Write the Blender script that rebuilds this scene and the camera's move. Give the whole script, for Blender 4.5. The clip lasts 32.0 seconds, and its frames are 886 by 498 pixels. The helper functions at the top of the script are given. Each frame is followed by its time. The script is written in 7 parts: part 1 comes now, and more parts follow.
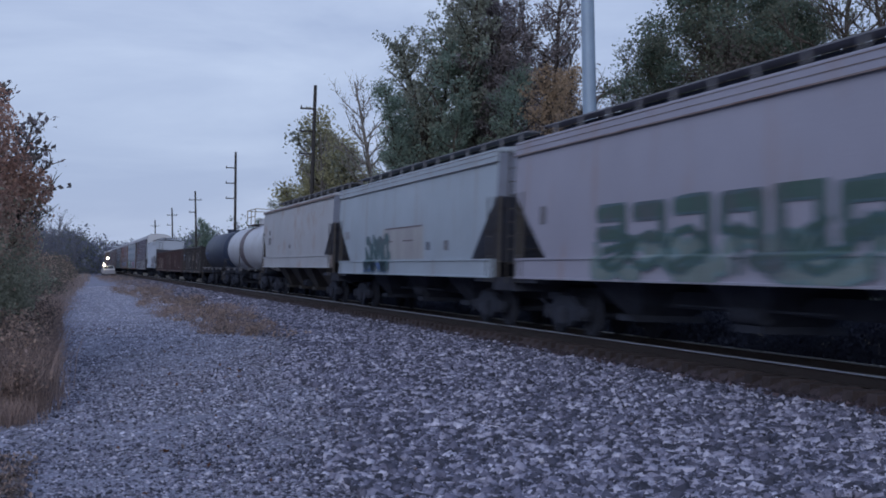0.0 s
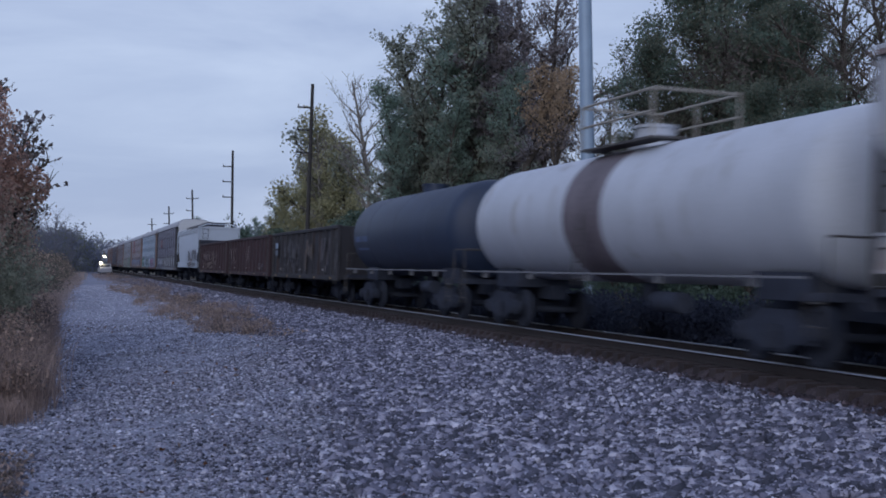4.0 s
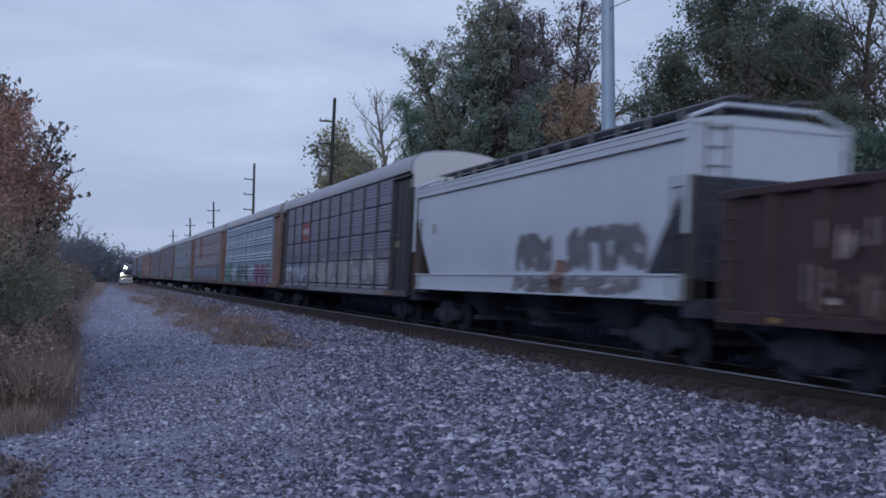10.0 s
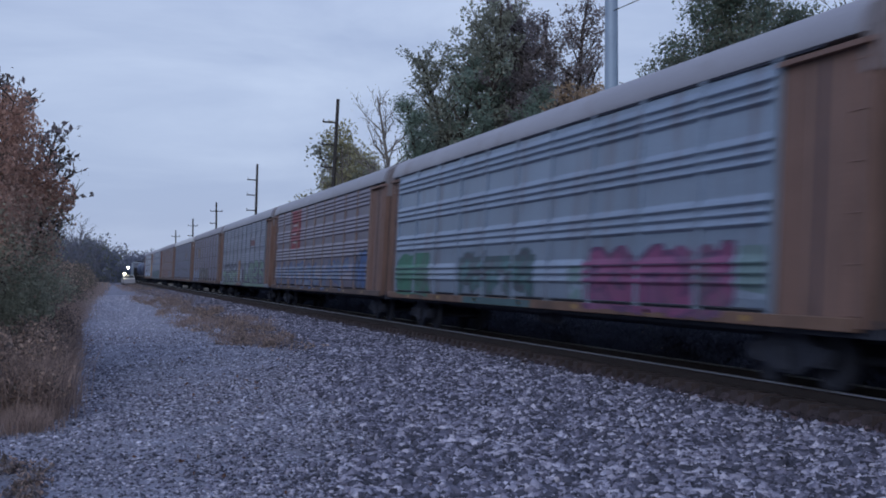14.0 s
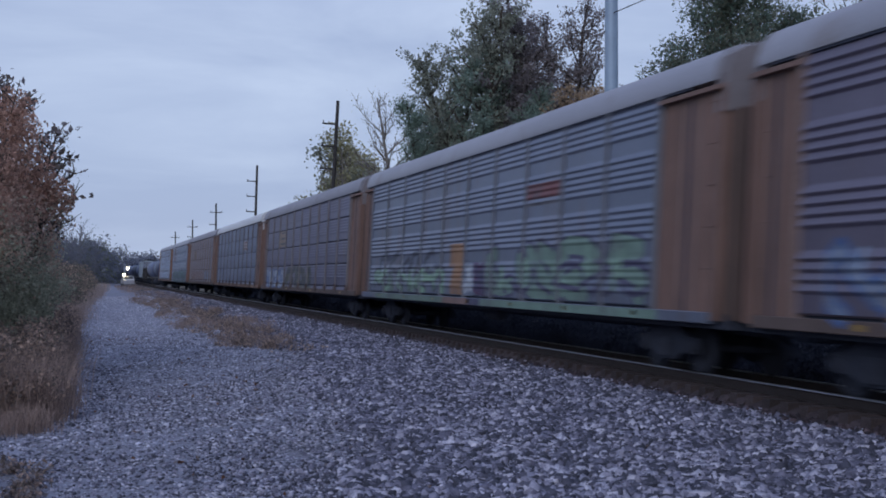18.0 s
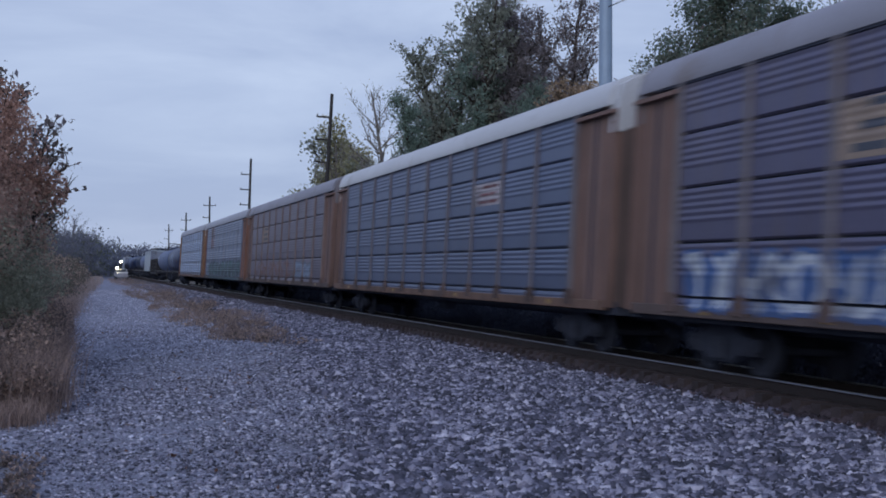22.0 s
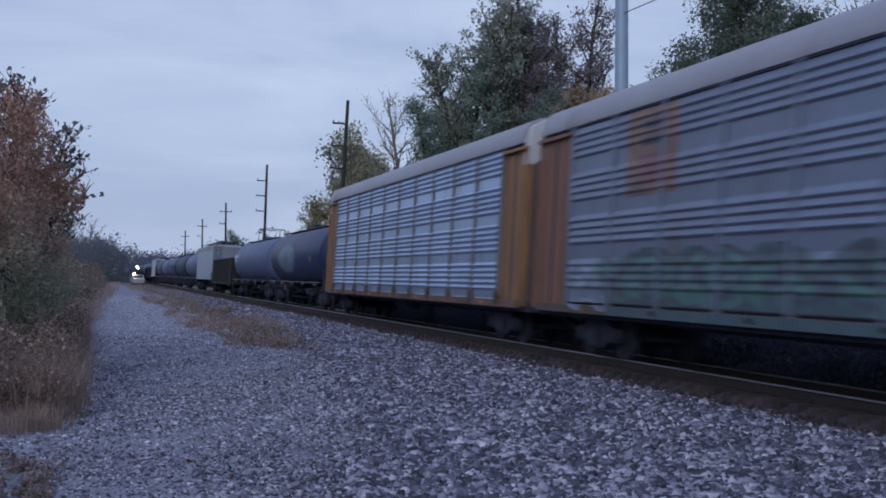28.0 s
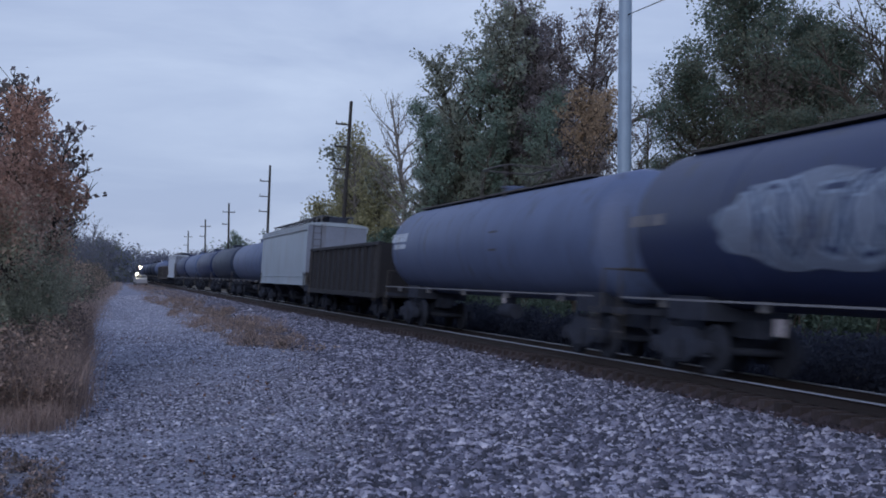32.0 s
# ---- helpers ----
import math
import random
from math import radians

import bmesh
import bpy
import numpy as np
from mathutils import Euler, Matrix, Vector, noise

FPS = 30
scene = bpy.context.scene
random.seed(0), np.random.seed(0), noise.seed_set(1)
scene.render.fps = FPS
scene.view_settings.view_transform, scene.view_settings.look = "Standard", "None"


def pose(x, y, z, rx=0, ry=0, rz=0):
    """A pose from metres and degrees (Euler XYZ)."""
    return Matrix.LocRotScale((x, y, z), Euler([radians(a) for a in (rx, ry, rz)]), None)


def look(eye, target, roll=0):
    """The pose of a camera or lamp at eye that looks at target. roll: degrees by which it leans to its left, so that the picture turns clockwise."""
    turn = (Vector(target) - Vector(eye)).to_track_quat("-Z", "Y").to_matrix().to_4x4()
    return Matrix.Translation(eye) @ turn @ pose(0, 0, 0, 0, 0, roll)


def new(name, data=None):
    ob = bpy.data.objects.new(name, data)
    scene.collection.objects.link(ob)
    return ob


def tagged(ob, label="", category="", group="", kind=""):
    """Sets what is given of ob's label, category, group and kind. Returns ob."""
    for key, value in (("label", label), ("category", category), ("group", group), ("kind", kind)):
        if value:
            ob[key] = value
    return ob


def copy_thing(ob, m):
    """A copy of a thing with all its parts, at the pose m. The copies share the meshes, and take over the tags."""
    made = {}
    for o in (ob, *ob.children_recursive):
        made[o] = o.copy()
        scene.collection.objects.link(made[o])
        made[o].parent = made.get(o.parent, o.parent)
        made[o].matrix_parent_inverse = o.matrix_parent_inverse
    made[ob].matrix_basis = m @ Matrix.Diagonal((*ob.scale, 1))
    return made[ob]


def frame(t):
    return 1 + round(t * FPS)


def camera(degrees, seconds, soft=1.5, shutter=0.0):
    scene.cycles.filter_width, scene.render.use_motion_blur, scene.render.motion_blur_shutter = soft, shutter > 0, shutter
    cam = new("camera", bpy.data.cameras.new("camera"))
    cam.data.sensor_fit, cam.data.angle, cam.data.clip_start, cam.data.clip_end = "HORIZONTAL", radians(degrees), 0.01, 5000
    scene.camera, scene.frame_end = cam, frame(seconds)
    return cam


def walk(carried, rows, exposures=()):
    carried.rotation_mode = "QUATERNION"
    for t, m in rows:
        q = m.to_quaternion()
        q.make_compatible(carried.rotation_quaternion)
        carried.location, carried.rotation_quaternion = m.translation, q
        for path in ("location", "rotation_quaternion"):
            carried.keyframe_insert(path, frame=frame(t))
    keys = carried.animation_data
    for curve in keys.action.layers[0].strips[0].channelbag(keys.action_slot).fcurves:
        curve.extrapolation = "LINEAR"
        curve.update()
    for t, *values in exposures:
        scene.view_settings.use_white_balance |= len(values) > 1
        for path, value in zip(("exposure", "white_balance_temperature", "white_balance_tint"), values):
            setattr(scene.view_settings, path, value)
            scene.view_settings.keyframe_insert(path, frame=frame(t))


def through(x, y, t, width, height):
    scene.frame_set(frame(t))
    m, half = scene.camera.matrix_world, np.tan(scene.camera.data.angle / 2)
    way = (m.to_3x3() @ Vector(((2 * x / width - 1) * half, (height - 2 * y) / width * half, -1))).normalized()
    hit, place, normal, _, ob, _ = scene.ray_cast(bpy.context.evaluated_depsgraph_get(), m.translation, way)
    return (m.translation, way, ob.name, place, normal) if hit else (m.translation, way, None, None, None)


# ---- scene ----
TRACK_X, CANT, EYE_Z, SPEED = 11.6, 3.0, 1.805, 13.15

cam = camera(40.24, 32.0, soft=1.8, shutter=0.9)


def aim(yaw, pitch, roll):
    """The hand-held camera on one spot: turned right of the track by yaw, tilted up by pitch, leaning left by roll."""
    a, b = radians(yaw), radians(pitch)
    eye = Vector((0, 0, EYE_Z))
    return look(eye, eye + Vector((math.sin(a) * math.cos(b), math.cos(a) * math.cos(b), math.sin(b))), roll)


walk(cam, [
    (0, aim(17.201, 0.439, -1.057)),
    (0.5, aim(17.226, 0.416, -1.006)),
    (1, aim(17.262, 0.403, -0.971)),
    (1.5, aim(17.304, 0.401, -0.949)),
    (2, aim(17.308, 0.370, -0.930)),
    (2.5, aim(17.317, 0.329, -0.974)),
    (3, aim(17.361, 0.331, -0.970)),
    (3.5, aim(17.370, 0.350, -0.924)),
    (5.5, aim(17.250, 0.595, -0.973)),
    (6, aim(17.191, 0.648, -0.816)),
    (6.5, aim(17.120, 0.692, -0.723)),
    (7, aim(16.960, 0.767, -0.616)),
    (7.5, aim(16.848, 0.806, -0.646)),
    (8, aim(16.659, 0.925, -0.487)),
    (8.5, aim(16.584, 0.990, -0.423)),
    (9, aim(16.513, 1.073, -0.409)),
    (9.5, aim(16.487, 1.111, -0.358)),
    (10, aim(16.416, 1.115, -0.207)),
    (10.5, aim(16.401, 1.103, -0.106)),
    (11, aim(16.371, 1.115, -0.103)),
    (11.5, aim(16.390, 1.111, -0.045)),
    (12, aim(16.359, 1.126, -0.002)),
    (12.5, aim(16.354, 1.127, 0.043)),
    (13, aim(16.329, 1.117, 0.000)),
    (13.5, aim(16.314, 1.148, 0.046)),
    (14, aim(16.296, 1.187, 0.057)),
    (14.5, aim(16.279, 1.192, 0.116)),
    (16.5, aim(16.288, 1.195, 0.162)),
    (17, aim(16.312, 1.213, 0.232)),
    (17.5, aim(16.337, 1.241, 0.214)),
    (18, aim(16.314, 1.269, 0.178)),
    (18.5, aim(16.356, 1.227, 0.215)),
    (19, aim(16.410, 1.194, 0.269)),
    (19.5, aim(16.450, 1.184, 0.320)),
    (20, aim(16.478, 1.144, 0.320)),
    (20.5, aim(16.531, 1.073, 0.312)),
    (21, aim(16.581, 1.045, 0.361)),
    (21.5, aim(16.592, 1.015, 0.338)),
    (22, aim(16.611, 0.974, 0.319)),
    (22.5, aim(16.507, 0.992, 0.316)),
    (23, aim(16.358, 1.007, 0.373)),
    (23.5, aim(16.219, 1.011, 0.408)),
    (24, aim(16.189, 1.003, 0.443)),
    (24.5, aim(16.140, 1.011, 0.391)),
    (25, aim(16.086, 1.008, 0.376)),
    (25.5, aim(16.046, 1.017, 0.378)),
    (27.5, aim(15.885, 1.181, 0.378)),
    (28, aim(15.870, 1.265, 0.393)),
    (28.5, aim(15.834, 1.293, 0.378)),
    (29, aim(15.818, 1.307, 0.475)),
    (29.5, aim(15.779, 1.335, 0.488)),
    (30, aim(15.759, 1.360, 0.531)),
    (30.5, aim(15.740, 1.358, 0.575)),
    (31, aim(15.718, 1.370, 0.609)),
    (31.5, aim(15.719, 1.342, 0.622)),
    (32, aim(15.738, 1.318, 0.587))
], exposures=[(0, 0.0, 6500, 10), (32, 0.0, 6500, 10)])

# ---- light: an overcast sky at dusk ----
SUN_EL, SUN_AZ = 24.0, 215.0
world = bpy.data.worlds.new("dusk_sky")
scene.world = world
world.use_nodes = True
wn, wl = world.node_tree.nodes, world.node_tree.links
wn.clear()
w_out, w_bg = wn.new("ShaderNodeOutputWorld"), wn.new("ShaderNodeBackground")
w_sky = wn.new("ShaderNodeTexSky")
w_sky.sky_type, w_sky.sun_disc = "NISHITA", False
w_sky.sun_elevation, w_sky.sun_rotation = radians(SUN_EL), radians(SUN_AZ)
w_tc, w_map = wn.new("ShaderNodeTexCoord"), wn.new("ShaderNodeMapping")
w_map.inputs["Scale"].default_value = (1.0, 1.0, 4.2)
w_noise, w_ramp = wn.new("ShaderNodeTexNoise"), wn.new("ShaderNodeValToRGB")
w_noise.inputs["Scale"].default_value, w_noise.inputs["Detail"].default_value = 2.6, 6.0
w_noise.inputs["Roughness"].default_value, w_noise.inputs["Distortion"].default_value = 0.55, 0.35
w_ramp.color_ramp.elements[0].position, w_ramp.color_ramp.elements[1].position = 0.39, 0.62
w_ramp.color_ramp.elements[0].color = (0.375, 0.475, 0.77, 1)
w_ramp.color_ramp.elements[1].color = (0.52, 0.625, 0.93, 1)
w_scale, w_mix = wn.new("ShaderNodeMix"), wn.new("ShaderNodeMix")
w_scale.data_type = w_mix.data_type = "RGBA"
w_scale.blend_type = "MULTIPLY"
w_scale.inputs[0].default_value = 1.0
w_scale.inputs[7].default_value = (0.08, 0.08, 0.08, 1)
w_mix.inputs[0].default_value = 0.9
w_low, w_height, w_up = wn.new("ShaderNodeValToRGB"), wn.new("ShaderNodeSeparateXYZ"), wn.new("ShaderNodeMapRange")
w_low.color_ramp.elements[0].position, w_low.color_ramp.elements[1].position = 0.37, 0.63
w_low.color_ramp.elements[0].color = (0.382, 0.475, 0.712, 1)
w_low.color_ramp.elements[1].color = (0.535, 0.64, 0.872, 1)
w_up.inputs["From Min"].default_value, w_up.inputs["From Max"].default_value = 0.2, 0.45
w_cloud = wn.new("ShaderNodeMix")
w_cloud.data_type = "RGBA"
wl.new(w_tc.outputs["Generated"], w_height.inputs[0])
wl.new(w_height.outputs["Z"], w_up.inputs["Value"])
wl.new(w_up.outputs["Result"], w_cloud.inputs[0])
wl.new(w_noise.outputs["Fac"], w_low.inputs["Fac"])
wl.new(w_low.outputs["Color"], w_cloud.inputs[6])
wl.new(w_ramp.outputs["Color"], w_cloud.inputs[7])
wl.new(w_tc.outputs["Generated"], w_map.inputs["Vector"])
wl.new(w_map.outputs["Vector"], w_noise.inputs["Vector"])
wl.new(w_noise.outputs["Fac"], w_ramp.inputs["Fac"])
wl.new(w_sky.outputs["Color"], w_scale.inputs[6])
wl.new(w_scale.outputs[2], w_mix.inputs[6])
wl.new(w_cloud.outputs[2], w_mix.inputs[7])
wl.new(w_mix.outputs[2], w_bg.inputs["Color"])
wl.new(w_bg.outputs["Background"], w_out.inputs["Surface"])
w_bg.inputs["Strength"].default_value = 1.0

sun = new("sun", bpy.data.lights.new("sun", "SUN"))
sun.data.energy, sun.data.angle, sun.data.color = 0.95, radians(40), (0.92, 0.93, 1.0)
sun.matrix_world = look((0, 0, 60), (0 - 60 * math.sin(radians(SUN_AZ)), 0 - 60 * math.cos(radians(SUN_AZ)), 60 - 60 * math.tan(radians(SUN_EL))))


# ---- materials ----
def material(name, color, rough=0.7, metal=0.0, vary=0.25, scale=6.0, fine=60.0, dirt=None, dirt_amount=0.0, bump=0.1,
             island=0.0, random_tint=0.0, streak=False, emission=0.0, translucent=0.0, spec=0.4):
    """A surface with grain at two scales, optional stains of the colour dirt (upright streaks if streak), and a fine relief."""
    m = bpy.data.materials.new(name)
    m.use_nodes = True
    n, l = m.node_tree.nodes, m.node_tree.links
    bsdf, out = n["Principled BSDF"], n["Material Output"]
    bsdf.inputs["Roughness"].default_value, bsdf.inputs["Metallic"].default_value = rough, metal
    bsdf.inputs["Specular IOR Level"].default_value = spec
    tc = n.new("ShaderNodeTexCoord")
    coarse, grain = n.new("ShaderNodeTexNoise"), n.new("ShaderNodeTexNoise")
    coarse.inputs["Scale"].default_value, coarse.inputs["Detail"].default_value = scale, 5
    grain.inputs["Scale"].default_value, grain.inputs["Detail"].default_value = fine, 3
    place = tc.outputs["Object"]
    if random_tint:
        # alike pieces take their grain and stains from different places
        who, shift, move = n.new("ShaderNodeObjectInfo"), n.new("ShaderNodeMath"), n.new("ShaderNodeVectorMath")
        shift.operation, move.operation = "MULTIPLY", "ADD"
        shift.inputs[1].default_value = 57.0
        l.new(who.outputs["Random"], shift.inputs[0])
        l.new(place, move.inputs[0])
        l.new(shift.outputs[0], move.inputs[1])
        place = move.outputs["Vector"]
    l.new(place, coarse.inputs["Vector"])
    l.new(place, grain.inputs["Vector"])
    add = n.new("ShaderNodeMath")
    add.operation = "ADD"
    l.new(coarse.outputs["Fac"], add.inputs[0])
    l.new(grain.outputs["Fac"], add.inputs[1])
    rng = n.new("ShaderNodeMapRange")
    rng.inputs["From Min"].default_value, rng.inputs["From Max"].default_value = 0.6, 1.4
    rng.inputs["To Min"].default_value, rng.inputs["To Max"].default_value = 1 - vary, 1 + vary
    l.new(add.outputs[0], rng.inputs["Value"])
    value = rng.outputs["Result"]

    def times(socket, other, low, high):
        r = n.new("ShaderNodeMapRange")
        r.inputs["To Min"].default_value, r.inputs["To Max"].default_value = low, high
        l.new(other, r.inputs["Value"])
        k = n.new("ShaderNodeMath")
        k.operation = "MULTIPLY"
        l.new(socket, k.inputs[0])
        l.new(r.outputs["Result"], k.inputs[1])
        return k.outputs[0]

    if island:
        geo = n.new("ShaderNodeNewGeometry")
        value = times(value, geo.outputs["Random Per Island"], 1 - island, 1 + island)
    if random_tint:
        info = n.new("ShaderNodeObjectInfo")
        value = times(value, info.outputs["Random"], 1 - random_tint, 1 + random_tint)
    mul = n.new("ShaderNodeMix")
    mul.data_type, mul.blend_type = "RGBA", "MULTIPLY"
    mul.inputs[0].default_value = 1.0
    mul.inputs[6].default_value = (*color, 1)
    l.new(value, mul.inputs[7])
    result = mul.outputs[2]
    if dirt is not None:
        stain, smap, ramp, mix = n.new("ShaderNodeTexNoise"), n.new("ShaderNodeMapping"), n.new("ShaderNodeMapRange"), n.new("ShaderNodeMix")
        smap.inputs["Scale"].default_value = (1.6, 1.6, 0.22) if streak else (0.7, 0.7, 0.7)
        stain.inputs["Scale"].default_value, stain.inputs["Detail"].default_value, stain.inputs["Roughness"].default_value = 1.3, 7, 0.65
        ramp.inputs["From Min"].default_value, ramp.inputs["From Max"].default_value = 0.66 - 0.35 * dirt_amount, 0.86 - 0.3 * dirt_amount
        l.new(place, smap.inputs["Vector"])
        l.new(smap.outputs["Vector"], stain.inputs["Vector"])
        l.new(stain.outputs["Fac"], ramp.inputs["Value"])
        mix.data_type = "RGBA"
        l.new(ramp.outputs["Result"], mix.inputs[0])
        l.new(result, mix.inputs[6])
        mix.inputs[7].default_value = (*dirt, 1)
        result = mix.outputs[2]
    l.new(result, bsdf.inputs["Base Color"])
    if bump:
        b = n.new("ShaderNodeBump")
        b.inputs["Strength"].default_value, b.inputs["Distance"].default_value = bump, 0.02
        l.new(grain.outputs["Fac"], b.inputs["Height"])
        l.new(b.outputs["Normal"], bsdf.inputs["Normal"])
    if emission:
        bsdf.inputs["Emission Color"].default_value, bsdf.inputs["Emission Strength"].default_value = (*color, 1), emission
    if translucent:
        tr, sh = n.new("ShaderNodeBsdfTranslucent"), n.new("ShaderNodeMixShader")
        l.new(result, tr.inputs["Color"])
        sh.inputs[0].default_value = translucent
        l.new(bsdf.outputs["BSDF"], sh.inputs[1])
        l.new(tr.outputs["BSDF"], sh.inputs[2])
        l.new(sh.outputs["Shader"], out.inputs["Surface"])
    return m


M_EARTH = material("earth", (0.11, 0.095, 0.075), 0.95, vary=0.4, scale=0.6, fine=14, bump=0.5)
M_PATH = material("path_gravel", (0.205, 0.212, 0.272), 0.95, vary=0.4, scale=0.8, fine=24, dirt=(0.13, 0.12, 0.115), dirt_amount=0.35, bump=0.9)
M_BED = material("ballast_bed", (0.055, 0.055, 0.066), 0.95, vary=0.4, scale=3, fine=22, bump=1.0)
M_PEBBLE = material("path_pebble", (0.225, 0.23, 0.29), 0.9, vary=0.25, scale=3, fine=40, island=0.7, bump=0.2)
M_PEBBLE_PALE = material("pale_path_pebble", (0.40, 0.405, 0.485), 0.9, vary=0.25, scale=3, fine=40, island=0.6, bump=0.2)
M_RAIL = material("rail_steel", (0.026, 0.02, 0.02), 0.75, 0.1, vary=0.35, scale=2, fine=50)
M_RAIL_TOP = material("polished_rail_top", (0.43, 0.43, 0.46), 0.4, 1.0, vary=0.1)
M_TIE = material("tie_wood", (0.042, 0.032, 0.034), 0.9, vary=0.4, scale=3, fine=30, random_tint=0.3, bump=0.4)
M_STEEL = material("dark_steel", (0.04, 0.046, 0.065), 0.9, 0.0, vary=0.4, scale=3, fine=40, dirt=(0.032, 0.026, 0.028), dirt_amount=0.1, spec=0.08)
M_WHEEL = material("wheel_steel", (0.036, 0.041, 0.057), 0.85, 0.0, vary=0.3, spec=0.1)
M_GRATE = material("walkway_steel", (0.075, 0.07, 0.07), 0.7, 0.3, vary=0.3)
M_BARK = material("bark", (0.075, 0.062, 0.052), 0.95, vary=0.4, scale=4, fine=30, bump=0.6)
M_PALE_BARK = material("pale_bark", (0.17, 0.155, 0.14), 0.95, vary=0.4, scale=4, fine=30, bump=0.6)
M_POLE = material("pole_wood", (0.04, 0.037, 0.037), 0.9, vary=0.3, scale=2, fine=30)
M_GALV = material("galvanised_pole", (0.25, 0.33, 0.43), 0.5, 0.15, vary=0.12, scale=1.5, fine=30)
M_CABLE = material("cable", (0.04, 0.04, 0.045), 0.6)


def stone_mix(name, shades, fine=40, each=False):
    """Broken stone in several shades, one shade to each stone."""
    m = material(name, (0.2, 0.2, 0.22), 0.85, vary=0.3, scale=3, fine=fine, bump=0.25)
    n, l = m.node_tree.nodes, m.node_tree.links
    ramp, mul = n.new("ShaderNodeValToRGB"), n["Mix"]
    chance = n.new("ShaderNodeObjectInfo").outputs["Random"] if each else n.new("ShaderNodeNewGeometry").outputs["Random Per Island"]
    for k, (at, c) in enumerate(shades):
        e = ramp.color_ramp.elements[k] if k < 2 else ramp.color_ramp.elements.new(at)
        e.position, e.color = at, (*c, 1)
    l.new(chance, ramp.inputs["Fac"])
    l.new(ramp.outputs["Color"], mul.inputs[6])
    return m


SHADES = ((0.0, (0.032, 0.033, 0.047)), (1.0, (0.52, 0.51, 0.60)), (0.3, (0.068, 0.07, 0.10)), (0.6, (0.155, 0.152, 0.212)), (0.86, (0.32, 0.315, 0.395)))
M_STONE, M_LOOSE = stone_mix("ballast_stone", SHADES), stone_mix("single_ballast_stone", SHADES, each=True)


def leaves(name, color, island=0.3, through=0.45):
    return material(name, color, 0.75, vary=0.25, scale=0.5, fine=3, island=island, bump=0, translucent=through, spec=0.15)


# Paled to put distance haze into the leaf colours of the farther trees.
M_LEAF_GREEN = leaves("haze_paled_green_leaves", (0.205, 0.275, 0.228), 0.22)
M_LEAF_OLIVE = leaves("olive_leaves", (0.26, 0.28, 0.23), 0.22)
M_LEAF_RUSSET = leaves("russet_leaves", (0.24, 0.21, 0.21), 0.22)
M_LEAF_BROWN = leaves("haze_paled_brown_leaves", (0.215, 0.195, 0.21), 0.22)
M_LEAF_GOLD = leaves("golden_leaves", (0.36, 0.265, 0.18), 0.22)
M_LEAF_YELLOWGREEN = leaves("yellow_green_leaves", (0.31, 0.295, 0.175), 0.22)
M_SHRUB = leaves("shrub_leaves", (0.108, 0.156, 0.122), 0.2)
# Nearer trees take darker copies, without the haze paleness.
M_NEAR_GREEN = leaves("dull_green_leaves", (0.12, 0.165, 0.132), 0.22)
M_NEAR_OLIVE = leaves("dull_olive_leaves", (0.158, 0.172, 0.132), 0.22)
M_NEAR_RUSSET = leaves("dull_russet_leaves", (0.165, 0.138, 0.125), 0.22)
M_WEED = leaves("withered_weed_blades", (0.335, 0.252, 0.218), 0.45)
M_DRY = leaves("dry_grass_blades", (0.42, 0.335, 0.305), 0.4)
# Growth behind the track: shade under the train is put into this colour.
M_GROWTH_SHADE = leaves("shade_toned_growth_leaves", (0.062, 0.07, 0.098), 0.1, 0.5)
M_HEDGE_GREEN = leaves("hedge_green_leaves", (0.36, 0.37, 0.28))
M_HEDGE_RUST = leaves("hedge_rust_leaves", (0.40, 0.25, 0.195))
M_HEDGE_BROWN = leaves("hedge_brown_leaves", (0.47, 0.345, 0.275))
# Far bark and leaves: blue-grey distance haze is put into the colour.
M_FAR_BARK = material("far_hazy_bark", (0.15, 0.152, 0.18), 0.95, vary=0.3)
M_FAR = leaves("far_hazy_leaves", (0.175, 0.19, 0.245), 0.15)
M_FALLEN = leaves("fallen_brown_leaves", (0.17, 0.09, 0.06))


# ---- mesh helpers ----
def box(bm, x0, x1, y0, y1, z0, z1, mat=0):
    v = [bm.verts.new(p) for p in ((x0, y0, z0), (x1, y0, z0), (x1, y1, z0), (x0, y1, z0), (x0, y0, z1), (x1, y0, z1), (x1, y1, z1), (x0, y1, z1))]
    for f in ((0, 3, 2, 1), (4, 5, 6, 7), (0, 1, 5, 4), (1, 2, 6, 5), (2, 3, 7, 6), (3, 0, 4, 7)):
        bm.faces.new([v[i] for i in f]).material_index = mat


def rod(bm, a, b, r0, r1=None, seg=8, caps=True, mat=0):
    a, b = Vector(a), Vector(b)
    r1 = r0 if r1 is None else r1
    d = (b - a).normalized()
    s = d.orthogonal().normalized()
    u = d.cross(s)
    rings = []
    for c, r in ((a, r0), (b, r1)):
        rings.append([bm.verts.new(c + (s * math.cos(2 * math.pi * i / seg) + u * math.sin(2 * math.pi * i / seg)) * r) for i in range(seg)])
    for i in range(seg):
        j = (i + 1) % seg
        bm.faces.new((rings[0][i], rings[0][j], rings[1][j], rings[1][i])).material_index = mat
    if caps:
        bm.faces.new(rings[0][::-1]).material_index = mat
        bm.faces.new(rings[1]).material_index = mat


def prism(bm, outline, x0, x1, mat=0):
    """A plate with an outline in the (y, z) plane, from x0 to x1."""
    a = [bm.verts.new((x0, y, z)) for y, z in outline]
    b = [bm.verts.new((x1, y, z)) for y, z in outline]
    n = len(a)
    bm.faces.new(a[::-1]).material_index = mat
    bm.faces.new(b).material_index = mat
    for i in range(n):
        bm.faces.new((a[i], a[(i + 1) % n], b[(i + 1) % n], b[i])).material_index = mat


